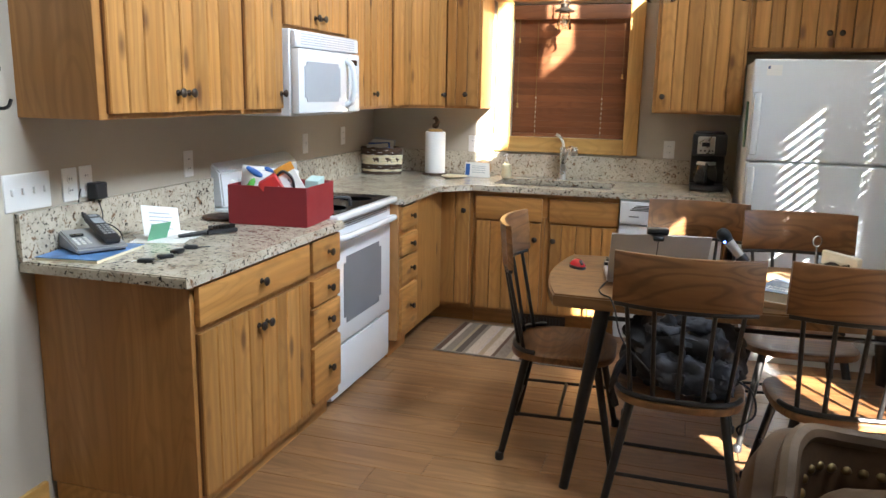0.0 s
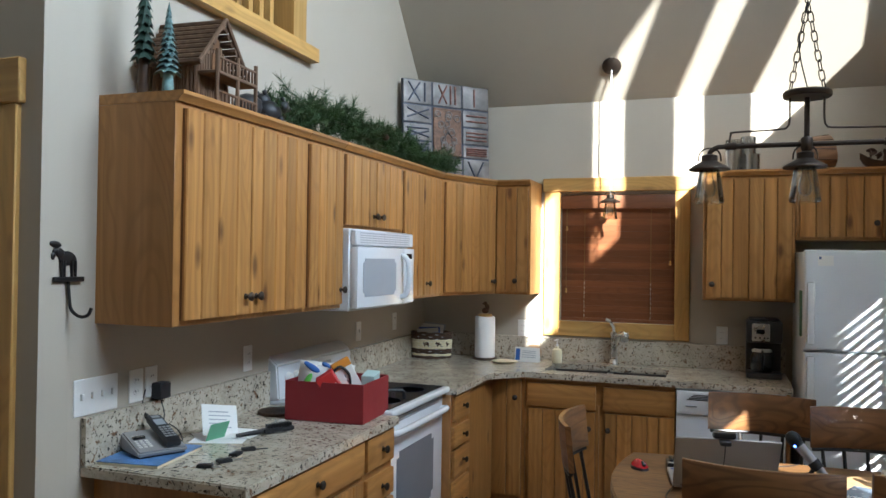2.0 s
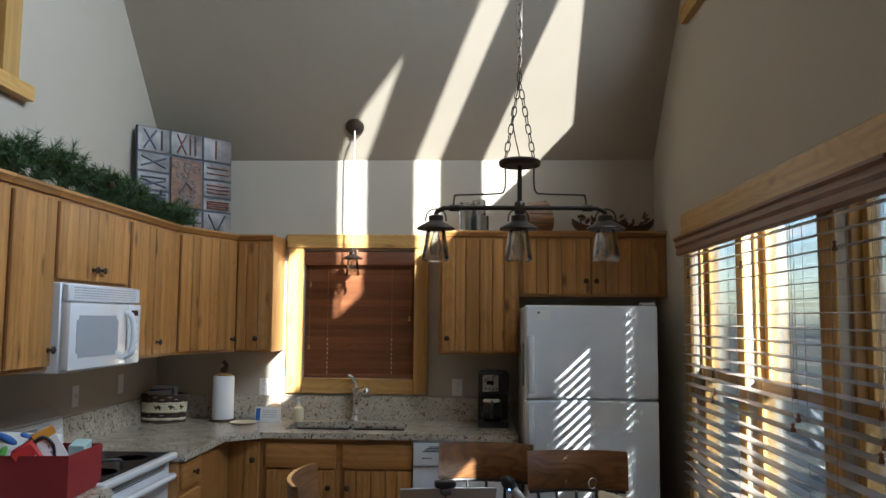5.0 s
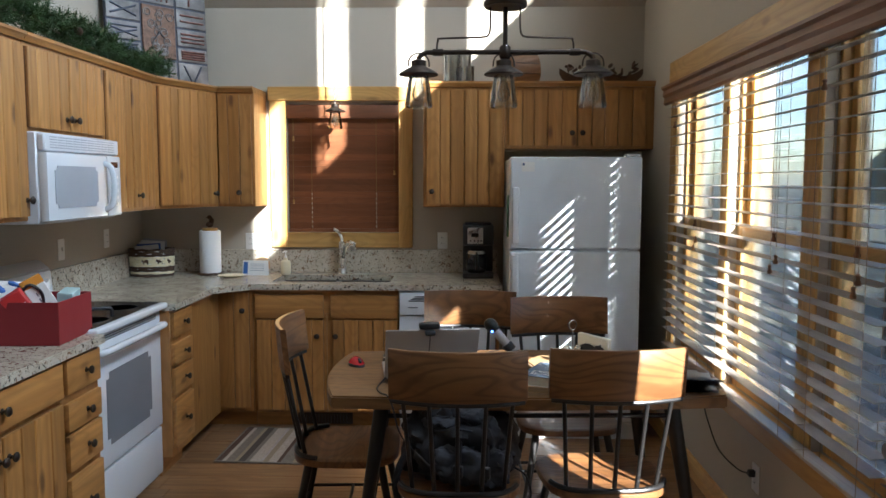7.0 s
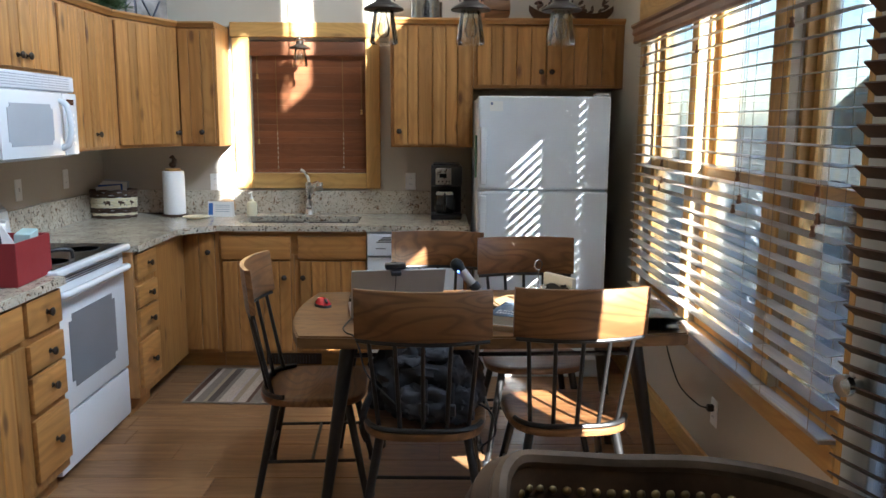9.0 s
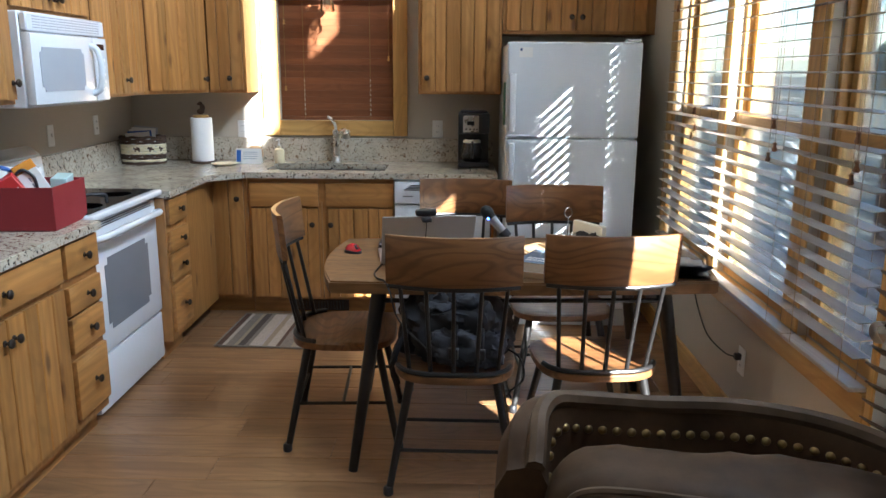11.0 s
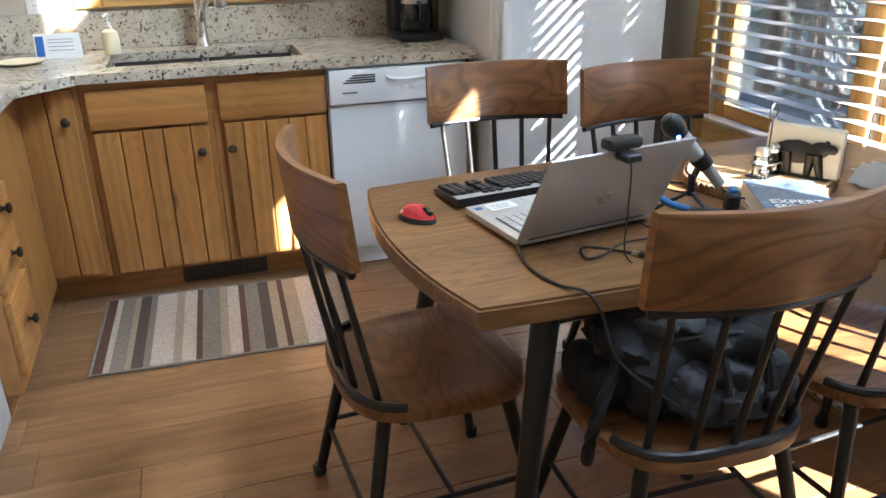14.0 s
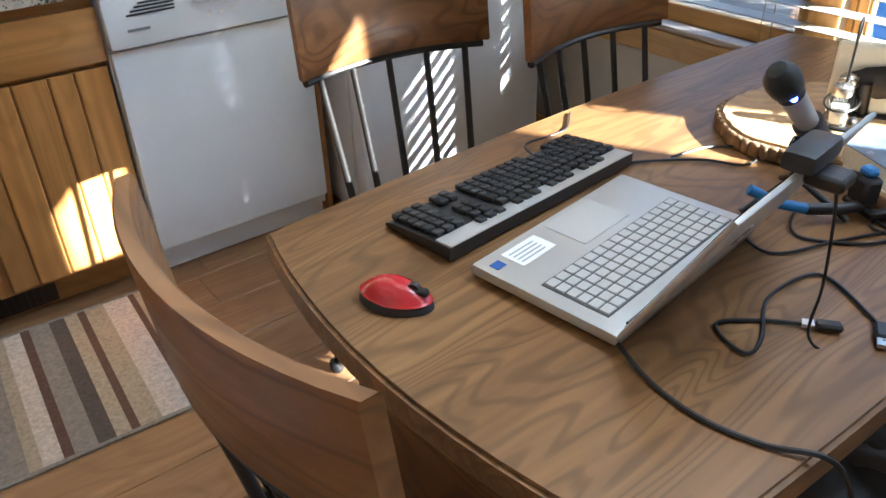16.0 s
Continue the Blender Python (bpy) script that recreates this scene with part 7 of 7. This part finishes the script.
# log cabin model
LOG = wood("twig_brown", (0.26, 0.155, 0.09), (0.20, 0.115, 0.065), (0.12, 0.065, 0.035), "y", 0.8)
lc = thing("model_log_cabin", pose(0.375, 3.165, CTOP, 0, 0, 3), "small brown twig log cabin model with porch", "model house")
LOG_UP = wood("twig_brown_upright", (0.26, 0.155, 0.09), (0.20, 0.115, 0.065), (0.12, 0.065, 0.035), "z", 0.8)
for i in range(12):                                  # upright twigs of the side walls
    for y in (-0.095, 0.095):
        part("wall_twig", rod(bmesh.new(), (-0.12 + i * 0.0155, y, 0.0), (-0.12 + i * 0.0155, y, 0.165), 0.0085, None, 7), LOG_UP, lc)
for i in range(13):                                  # upright twigs of the two gables
    y = -0.09 + i * 0.015
    for x in (-0.12, 0.055):
        part("wall_twig", rod(bmesh.new(), (x, y, 0.0), (x, y, 0.165 + 0.125 * (1 - abs(y) / 0.10)), 0.0085, None, 7), LOG_UP, lc)
for side in (-1, 1):                                 # roof twigs laid along the ridge
    for i in range(9):
        t = i / 8
        part("roof_twig", rod(bmesh.new(), (-0.16 + rng.uniform(-0.008, 0.008), side * 0.150 * t, 0.312 - 0.175 * t), (0.105 + rng.uniform(-0.008, 0.008), side * 0.150 * t, 0.312 - 0.175 * t), 0.0125, None, 7), LOG, lc)
for side in (-1, 1):
    part("barge_twig", rod(bmesh.new(), (0.108, side * 0.158, 0.136), (0.108, 0, 0.322), 0.008, None, 7), LOG_UP, lc)
part("balcony", box(0.06, 0.145, -0.10, 0.165, 0.105, 0.118, bevel=0.003), LOG, lc)
for y in (-0.095, 0.035, 0.16):
    part("porch_post", rod(bmesh.new(), (0.138, y, 0.0), (0.138, y, 0.19), 0.0075, None, 8), LOG_UP, lc)
for z in (0.045, 0.165):
    part("porch_rail", rod(bmesh.new(), (0.138, -0.10, z), (0.138, 0.165, z), 0.0055, None, 6), LOG, lc)
    for i in range(12):
        part("picket", rod(bmesh.new(), (0.138, -0.085 + i * 0.022, z - 0.045), (0.138, -0.085 + i * 0.022, z), 0.004, None, 6), LOG_UP, lc)
part("doorway", box(0.064, 0.067, -0.02, 0.04, 0.12, 0.20), GROOVE, lc, "dark doorway")
part("loft_window", box(0.064, 0.067, -0.025, 0.02, 0.215, 0.255), GROOVE, lc, "dark gable window")


# metal and painted trees
def layered_tree(m, h, r, mat, trunk, label):
    tr = thing("ornament_tree", m, label, "ornament", "ornament trees")
    part("trunk", rod(bmesh.new(), (0, 0, 0), (0, 0, h * 0.32), r * 0.42, r * 0.30, 10), trunk, tr)
    k = 12
    for i in range(k):
        z = h * (0.25 + 0.70 * i / k)
        rr = r * (1 - 0.88 * i / k)
        b = bmesh.new()
        top = b.verts.new((0, 0, z + h * 0.10))
        ring = [b.verts.new((rr * (1 if j % 2 else 0.72) * math.cos(2 * math.pi * j / 16 + i), rr * (1 if j % 2 else 0.72) * math.sin(2 * math.pi * j / 16 + i), z - (0.012 if j % 2 else 0))) for j in range(16)]
        for j in range(16):
            b.faces.new((top, ring[j], ring[(j + 1) % 16]))
        b.faces.new(list(reversed(ring)))
        part("branch_tier", b, mat, tr)
    return tr


DK = paint("dark_green_tin", (0.025, 0.055, 0.04), 0.6, metal=0.2, vary=0.4, scale=20)
FROST = paint("frosted_blue_green", (0.11, 0.19, 0.185), 0.6, vary=0.7, scale=30)
layered_tree(pose(0.35, 2.905, CTOP), 0.50, 0.048, DK, CARVED, "slender dark green tin tree")
layered_tree(pose(0.43, 2.93, CTOP), 0.32, 0.05, FROST, FROST, "frosted blue-green carved tree")


# black bears
def bear(m, s):
    b = bmesh.new()
    for c, q in (((0, 0, 0.05), (0.05, 0.038, 0.042)), ((0.05, 0, 0.075), (0.028, 0.026, 0.026)), ((0.076, 0, 0.070), (0.014, 0.012, 0.011)), ((0.045, 0.017, 0.10), (0.008, 0.006, 0.009)), ((0.045, -0.017, 0.10), (0.008, 0.006, 0.009)), ((-0.03, 0.02, 0.02), (0.018, 0.016, 0.022)), ((-0.03, -0.02, 0.02), (0.018, 0.016, 0.022)), ((0.035, 0.02, 0.02), (0.016, 0.014, 0.022)), ((0.035, -0.02, 0.02), (0.016, 0.014, 0.022))):
        bmesh.ops.create_icosphere(b, subdivisions=2, radius=1, matrix=Matrix.LocRotScale(Vector(c) * s, None, Vector(q) * s))
    return solo("bear_figurine", b, BLACK, "small black bear figurine on the cabinet", "figurine", m, group="bear figurines")


bear(pose(0.38, 3.47, CTOP, 0, 0, 70), 1.35)
bear(pose(0.43, 3.54, CTOP, 0, 0, 60), 1.15)

# pine garland
NEEDLE = paint("pine_needle", (0.032, 0.070, 0.016), 0.6, vary=0.45, scale=14)
gl = thing("pine_garland", pose(0, 0, 0), "dark green artificial pine garland on the cabinets", "garland")
stem = smooth_path([(0.41, 3.60, CTOP + 0.05), (0.40, 3.95, CTOP + 0.11), (0.39, 4.3, CTOP + 0.13), (0.40, 4.6, CTOP + 0.09), (0.42, 4.9, CTOP + 0.07), (0.46, 5.2, CTOP + 0.04), (0.52, 5.42, CTOP + 0.025)], 10)
part("stem", tube(bmesh.new(), stem, 0.006, 6), CARVED, gl)
verts, faces = [], []
gr = random.Random(3)
for k in range(520):
    c = stem[gr.randrange(len(stem))] + Vector((gr.gauss(0, 0.045), gr.gauss(0, 0.05), gr.gauss(0, 0.035)))
    c.z = max(c.z, CTOP + 0.02)
    d = Vector((gr.gauss(0.2, 1), gr.gauss(0, 1), gr.gauss(0.45, 0.7))).normalized()
    for j in range(46):
        base = c + d * (j / 46) * 0.075
        w = (d * 0.9 + Vector((gr.gauss(0, 0.7), gr.gauss(0, 0.7), gr.gauss(0, 0.7)))).normalized() * gr.uniform(0.035, 0.065)
        side = w.cross(Vector((gr.gauss(0, 1), gr.gauss(0, 1), gr.gauss(0, 1)))).normalized() * 0.0017
        if (base + w).z < CTOP + 0.003:
            continue
        i = len(verts)
        verts += [base - side, base + side, base + w]
        faces.append((i, i + 1, i + 2))
me = bpy.data.meshes.new("needles")
me.from_pydata([tuple(v) for v in verts], [], faces)
me.materials.append(NEEDLE)
tagged(part("needles", me, None, gl), kind="stuff")
cone = lathe(bmesh.new(), [(0, -0.03), (0.014, -0.026), (0.021, -0.012), (0.020, 0.006), (0.012, 0.022), (0, 0.03)], 12)
part("pine_cone", cone, CARVED, gl, "brown pine cone", pose(0.46, 4.62, CTOP + 0.12, 60, 20, 0))

# jars, drum and dark ornaments over the refrigerator
RT = CTOP + 0.03
CRACKLE = glass("crackled_glass", (0.90, 0.92, 0.93), 0.12, 0.9)
for x, y, r, h in ((2.232, 5.98, 0.052, 0.20), (2.315, 6.02, 0.045, 0.225), (2.335, 5.93, 0.045, 0.105)):
    j = bmesh.new()
    lathe(j, [(0, 0), (r, 0), (r, h), (r - 0.006, h), (r - 0.006, 0.01), (0, 0.01)], 22)
    for v in j.verts:
        v.co += 0.003 * noise.noise_vector(v.co * 60)
    solo("glass_jar", j, CRACKLE, "clear crackled glass jar on the cabinet", "jar", pose(x, y, RT), group="glass jars")
dm = thing("wooden_drum", pose(2.70, 6.0, RT + 0.105, 0, 80, 12), "small wooden drum lying on its side", "drum")
part("shell", lathe(bmesh.new(), [(0.0, -0.085), (0.098, -0.085), (0.103, -0.06), (0.104, 0.0), (0.103, 0.06), (0.098, 0.085), (0.0, 0.085)], 30), wood("drum_wood", (0.40, 0.23, 0.12), (0.30, 0.16, 0.08), (0.20, 0.10, 0.05), "z", 0.5), dm)
part("skin", lathe(bmesh.new(), [(0, 0.0855), (0.09, 0.0855), (0.088, 0.088), (0, 0.088)], 30), CARVED, dm, "dark drum skin")
for i in range(10):
    a = 2 * math.pi * i / 10
    part("lacing", rod(bmesh.new(), (0.104 * math.cos(a), 0.104 * math.sin(a), -0.075), (0.104 * math.cos(a + 0.3), 0.104 * math.sin(a + 0.3), 0.075), 0.003, None, 6), CARVED, dm)
for x, s, lab in ((3.05, 1.0, "dark carved boat ornament with leaves"), (3.33, 1.15, "dark carved boat ornament with leaves")):
    o = thing("carved_ornament", pose(x, 5.98, RT), lab, "ornament", "carved ornaments")
    b = bmesh.new()
    rows = []
    for i in range(15):
        t = i / 14 * 2 - 1
        w = 0.05 * (1 - t * t) ** 0.5 + 0.002
        zt = 0.045 + 0.055 * t * t
        rows.append([b.verts.new((t * 0.12 * s, -w, zt)), b.verts.new((t * 0.12 * s, -w * 0.5, 0.004 + 0.06 * t ** 4)), b.verts.new((t * 0.12 * s, w * 0.5, 0.004 + 0.06 * t ** 4)), b.verts.new((t * 0.12 * s, w, zt))])
    for p, q in zip(rows, rows[1:]):
        for k in range(4):
            b.faces.new((p[k], p[(k + 1) % 4], q[(k + 1) % 4], q[k]))
    part("hull", b, CARVED, o)
    for i in range(16):
        b = bmesh.new()
        bmesh.ops.create_icosphere(b, subdivisions=1, radius=1, matrix=Matrix.LocRotScale((rng.uniform(-0.08, 0.08) * s, rng.uniform(-0.03, 0.03), rng.uniform(0.055, 0.12)), Euler((rng.uniform(0, 3), rng.uniform(0, 3), rng.uniform(0, 3))), (0.028, 0.013, 0.006)))
        part("leaf", b, CARVED, o)

# ---- outside ----
GRASS = paint("dry_grass", (0.14, 0.13, 0.09), 0.95, vary=0.35, scale=0.8, bump=0.5, bump_scale=6)
DECK = wood("weathered_deck", (0.16, 0.145, 0.13), (0.13, 0.115, 0.10), (0.10, 0.085, 0.075), "y", 0.7)
RAILING = wood("brown_railing", (0.24, 0.14, 0.085), (0.19, 0.11, 0.065), (0.13, 0.075, 0.045), "z", 0.7)
NEEDLE_FAR = paint("conifer_needles", (0.05, 0.085, 0.04), 0.8, vary=0.5, scale=2.0)
BARK = paint("tree_bark", (0.16, 0.10, 0.065), 0.9, vary=0.4, scale=8, bump=0.6, bump_scale=30)
gb = bmesh.new()
prism(gb, [(-600, -600), (600, -600), (600, 600), (-600, 600)], -0.9, -0.7, "z")
tagged(new("ground", mesh_of(gb, "ground", GRASS)), "pale dry grass sloping ground", kind="structure")
deck = structure("deck", box(XR + 0.22, 6.6, -1.5, 8.5, -0.7, -0.165), BARK, "weathered wooden deck beside the house")
for i in range(20):
    x = XR + 0.22 + i * 0.1435
    part("deck_board", box(x, x + 0.138, -1.5, 8.5, -0.163, -0.13, bevel=0.003), DECK, deck)
rl = thing("deck_railing", pose(6.45, 0, -0.13), "brown wooden deck railing with wide pickets", "railing")
part("top_rail", box(-0.07, 0.07, -1.5, 8.5, 0.98, 1.02, bevel=0.004), RAILING, rl)
part("upper_rail", box(-0.02, 0.02, -1.5, 8.5, 0.89, 0.979), RAILING, rl)
part("lower_rail", box(-0.02, 0.02, -1.5, 8.5, 0.10, 0.19), RAILING, rl)
pk = mesh_of(box(-0.015, 0.015, -0.045, 0.045, 0, 0.90), "picket", RAILING)
for i in range(52):
    part("picket", pk, None, rl, m=pose(0.036, -1.4 + i * 0.19, 0.05))
for y in (-1.4, 0.6, 2.6, 4.6, 6.6, 8.4):
    part("post", box(-0.05, 0.05, y - 0.05, y + 0.05, 0, 1.06, bevel=0.004), RAILING, rl)


def deck_chair(m, label, material):
    c = thing("deck_chair", m, label, "chair", "chairs on the deck")
    for i in range(7):
        part("seat_slat", box(-0.26, 0.26, -0.25 + i * 0.072, -0.19 + i * 0.072, 0.36 - 0.01 * i, 0.38 - 0.01 * i, bevel=0.004), material, c)
    for i in range(6):
        b = box(-0.27 + i * 0.09, -0.19 + i * 0.09, -0.01, 0.01, 0, 0.72 - 0.03 * abs(i - 2.5), bevel=0.004)
        part("back_slat", b, material, c, m=pose(0, 0.25, 0.30, -18))
    for sx in (-1, 1):
        part("arm", box(sx * 0.36 - 0.06, sx * 0.36 + 0.06, -0.34, 0.36, 0.56, 0.585, bevel=0.006), material, c)
        part("front_leg", box(sx * 0.32 - 0.02, sx * 0.32 + 0.02, -0.30, -0.20, 0, 0.56, bevel=0.004), material, c)
        part("rear_leg", box(sx * 0.32 - 0.02, sx * 0.32 + 0.02, 0.25, 0.33, 0, 0.56, bevel=0.004), material, c)
    return c


deck_chair(pose(4.75, 3.25, -0.13, 0, 0, 60), "dark grey slatted chair on the deck", paint("dark_grey_resin", (0.07, 0.075, 0.085), 0.5))
deck_chair(pose(5.1, 4.6, -0.13, 0, 0, 75), "blue slatted chair on the deck", paint("blue_resin", (0.05, 0.16, 0.42), 0.45))


def unseen_shade_trunk(x, y):
    """A made-up dead pine, out of view, added to shade part of the window wall."""
    snag = thing("pine_tree", pose(x, y, -0.70), "unseen bare pine trunk added to shade the windows", "tree", "bare trunks")
    part("trunk", rod(bmesh.new(), (0, 0, -0.1), (0.05, 0.03, 7.6), 0.16, 0.13, 14), BARK, snag)
    for z, a in ((2.2, 0.4), (3.3, 2.6), (4.4, 4.4), (5.5, 1.2)):
        part("branch_stub", rod(bmesh.new(), (0.02, 0.01, z), (0.42 * math.cos(a), 0.42 * math.sin(a), z + 0.14), 0.03, 0.012, 7), BARK, snag)


for x, y in ((7.48, -1.92), (7.48, -3.11), (8.2, -4.76)):
    unseen_shade_trunk(x, y)


def conifer(m, h, seed, label):
    r = random.Random(seed)
    t = thing("pine_tree", m, label, "tree", "trees beyond the deck")
    part("trunk", rod(bmesh.new(), (0, 0, -0.1), (0, 0, h * 0.92), h * 0.022, h * 0.004, 9), BARK, t)
    limbs = bmesh.new()
    vs, fs = [], []
    for k in range(75):
        u = (k + r.random()) / 75
        z = h * (0.08 + 0.88 * u)
        L = h * 0.24 * (1 - u) ** 0.8 * r.uniform(0.6, 1.15) + 0.12
        a = r.uniform(0, 2 * math.pi)
        e = Vector((math.cos(a) * L, math.sin(a) * L, -0.18 * L))
        rod(limbs, (0, 0, z), Vector((0, 0, z)) + e, 0.03 * (1 - u) + 0.006, 0.004, 4)
        for j in range(int(16 + 26 * (1 - u))):
            s = r.uniform(0.15, 1.0)
            p = Vector((0, 0, z)) + e * s + Vector((r.gauss(0, 0.10), r.gauss(0, 0.10), r.gauss(-0.05, 0.07)))
            w = Vector((r.gauss(0, 1), r.gauss(0, 1), r.gauss(-0.3, 0.5))).normalized() * r.uniform(0.10, 0.22)
            q = w.cross(Vector((r.gauss(0, 1), r.gauss(0, 1), r.gauss(0, 1)))).normalized() * 0.045
            i = len(vs)
            vs += [p - q, p + w * 0.5 - q * 1.2, p + w, p + w * 0.5 + q * 1.2]
            fs.append((i, i + 1, i + 2, i + 3))
    part("limbs", limbs, BARK, t)
    me = bpy.data.meshes.new("crown")
    me.from_pydata([tuple(v) for v in vs], [], fs)
    me.materials.append(NEEDLE_FAR)
    part("crown", me, None, t, "dark green needle clumps")
    return t


tr = [conifer(pose(0, 0, -0.75), 7.0, 1, "tall dark green pine tree"), conifer(pose(0, 0, -0.75), 5.0, 2, "young green pine tree")]
tr[0].matrix_basis = pose(11.0, 4.8, -0.75)
tr[1].matrix_basis = pose(9.4, 2.9, -0.75)
for k, (x, y, s) in enumerate(((13.5, 7.5, 1.1), (9.8, 7.6, 0.8), (15.0, 3.6, 1.2), (12.2, 9.8, 1.0), (17.5, 6.4, 1.4), (19.0, 10.5, 1.5), (16.0, 12.5, 1.3), (21.0, 3.0, 1.5), (13.0, 2.2, 0.9), (24.0, 8.0, 1.7), (11.0, 12.5, 1.0), (26.0, 13.0, 1.8))):
    c = copy_thing(tr[k % 2], pose(x, y, -0.75, 0, 0, 47 * k))
    c.scale = (s, s, s)
hb = bmesh.new()
g = [[hb.verts.new((45 + 8 * i, -40 + 12 * j, -0.7 + 8.0 * i ** 0.8 + 2.5 * noise.noise((i * 0.7, j * 0.6, 2)))) for j in range(12)] for i in range(6)]
for i in range(5):
    for j in range(11):
        hb.faces.new((g[i][j], g[i + 1][j], g[i + 1][j + 1], g[i][j + 1]))
WOODED = paint("wooded_slope", (0.085, 0.085, 0.05), 0.95, vary=0.65, scale=0.35, bump=0.5, bump_scale=3)
tagged(new("backdrop_hill", mesh_of(hb, "backdrop_hill", WOODED)), "dark wooded hillside behind the trees", kind="structure")

# ---- floor planks ----
floor = bpy.data.objects["floor"]
floor_meshes = {}


def floor_plank(x0, x1, y, w):
    key = (round(x1 - x0, 2), w)
    if key not in floor_meshes:
        l = key[0]
        bm = bx(bmesh.new(), 0.0008, l - 0.0008, 0.0008, w - 0.0008, -0.0035, 0.0)
        top = [e for e in bm.edges if e.verts[0].co.z > -0.001 and e.verts[1].co.z > -0.001]
        bmesh.ops.bevel(bm, geom=top, offset=0.0018, segments=1, affect="EDGES")
        floor_meshes[key] = mesh_of(bm, "plank", FLOOR, 0)
    part("plank", floor_meshes[key], None, floor, m=pose(x0, y, rng.uniform(-0.0003, 0.0003)))


PW = 0.178
y = YS
row = 0
while y < YB:
    x = XW - 0.2 - round(rng.uniform(0, 1.1), 2)
    while x < XR:
        x1 = x + 1.22
        a, c = max(x, XW), min(x1, XR)
        if c - a > 0.03:
            floor_plank(round(a, 2), round(c, 2), y, PW)
        x = x1
    y += PW
    row += 1
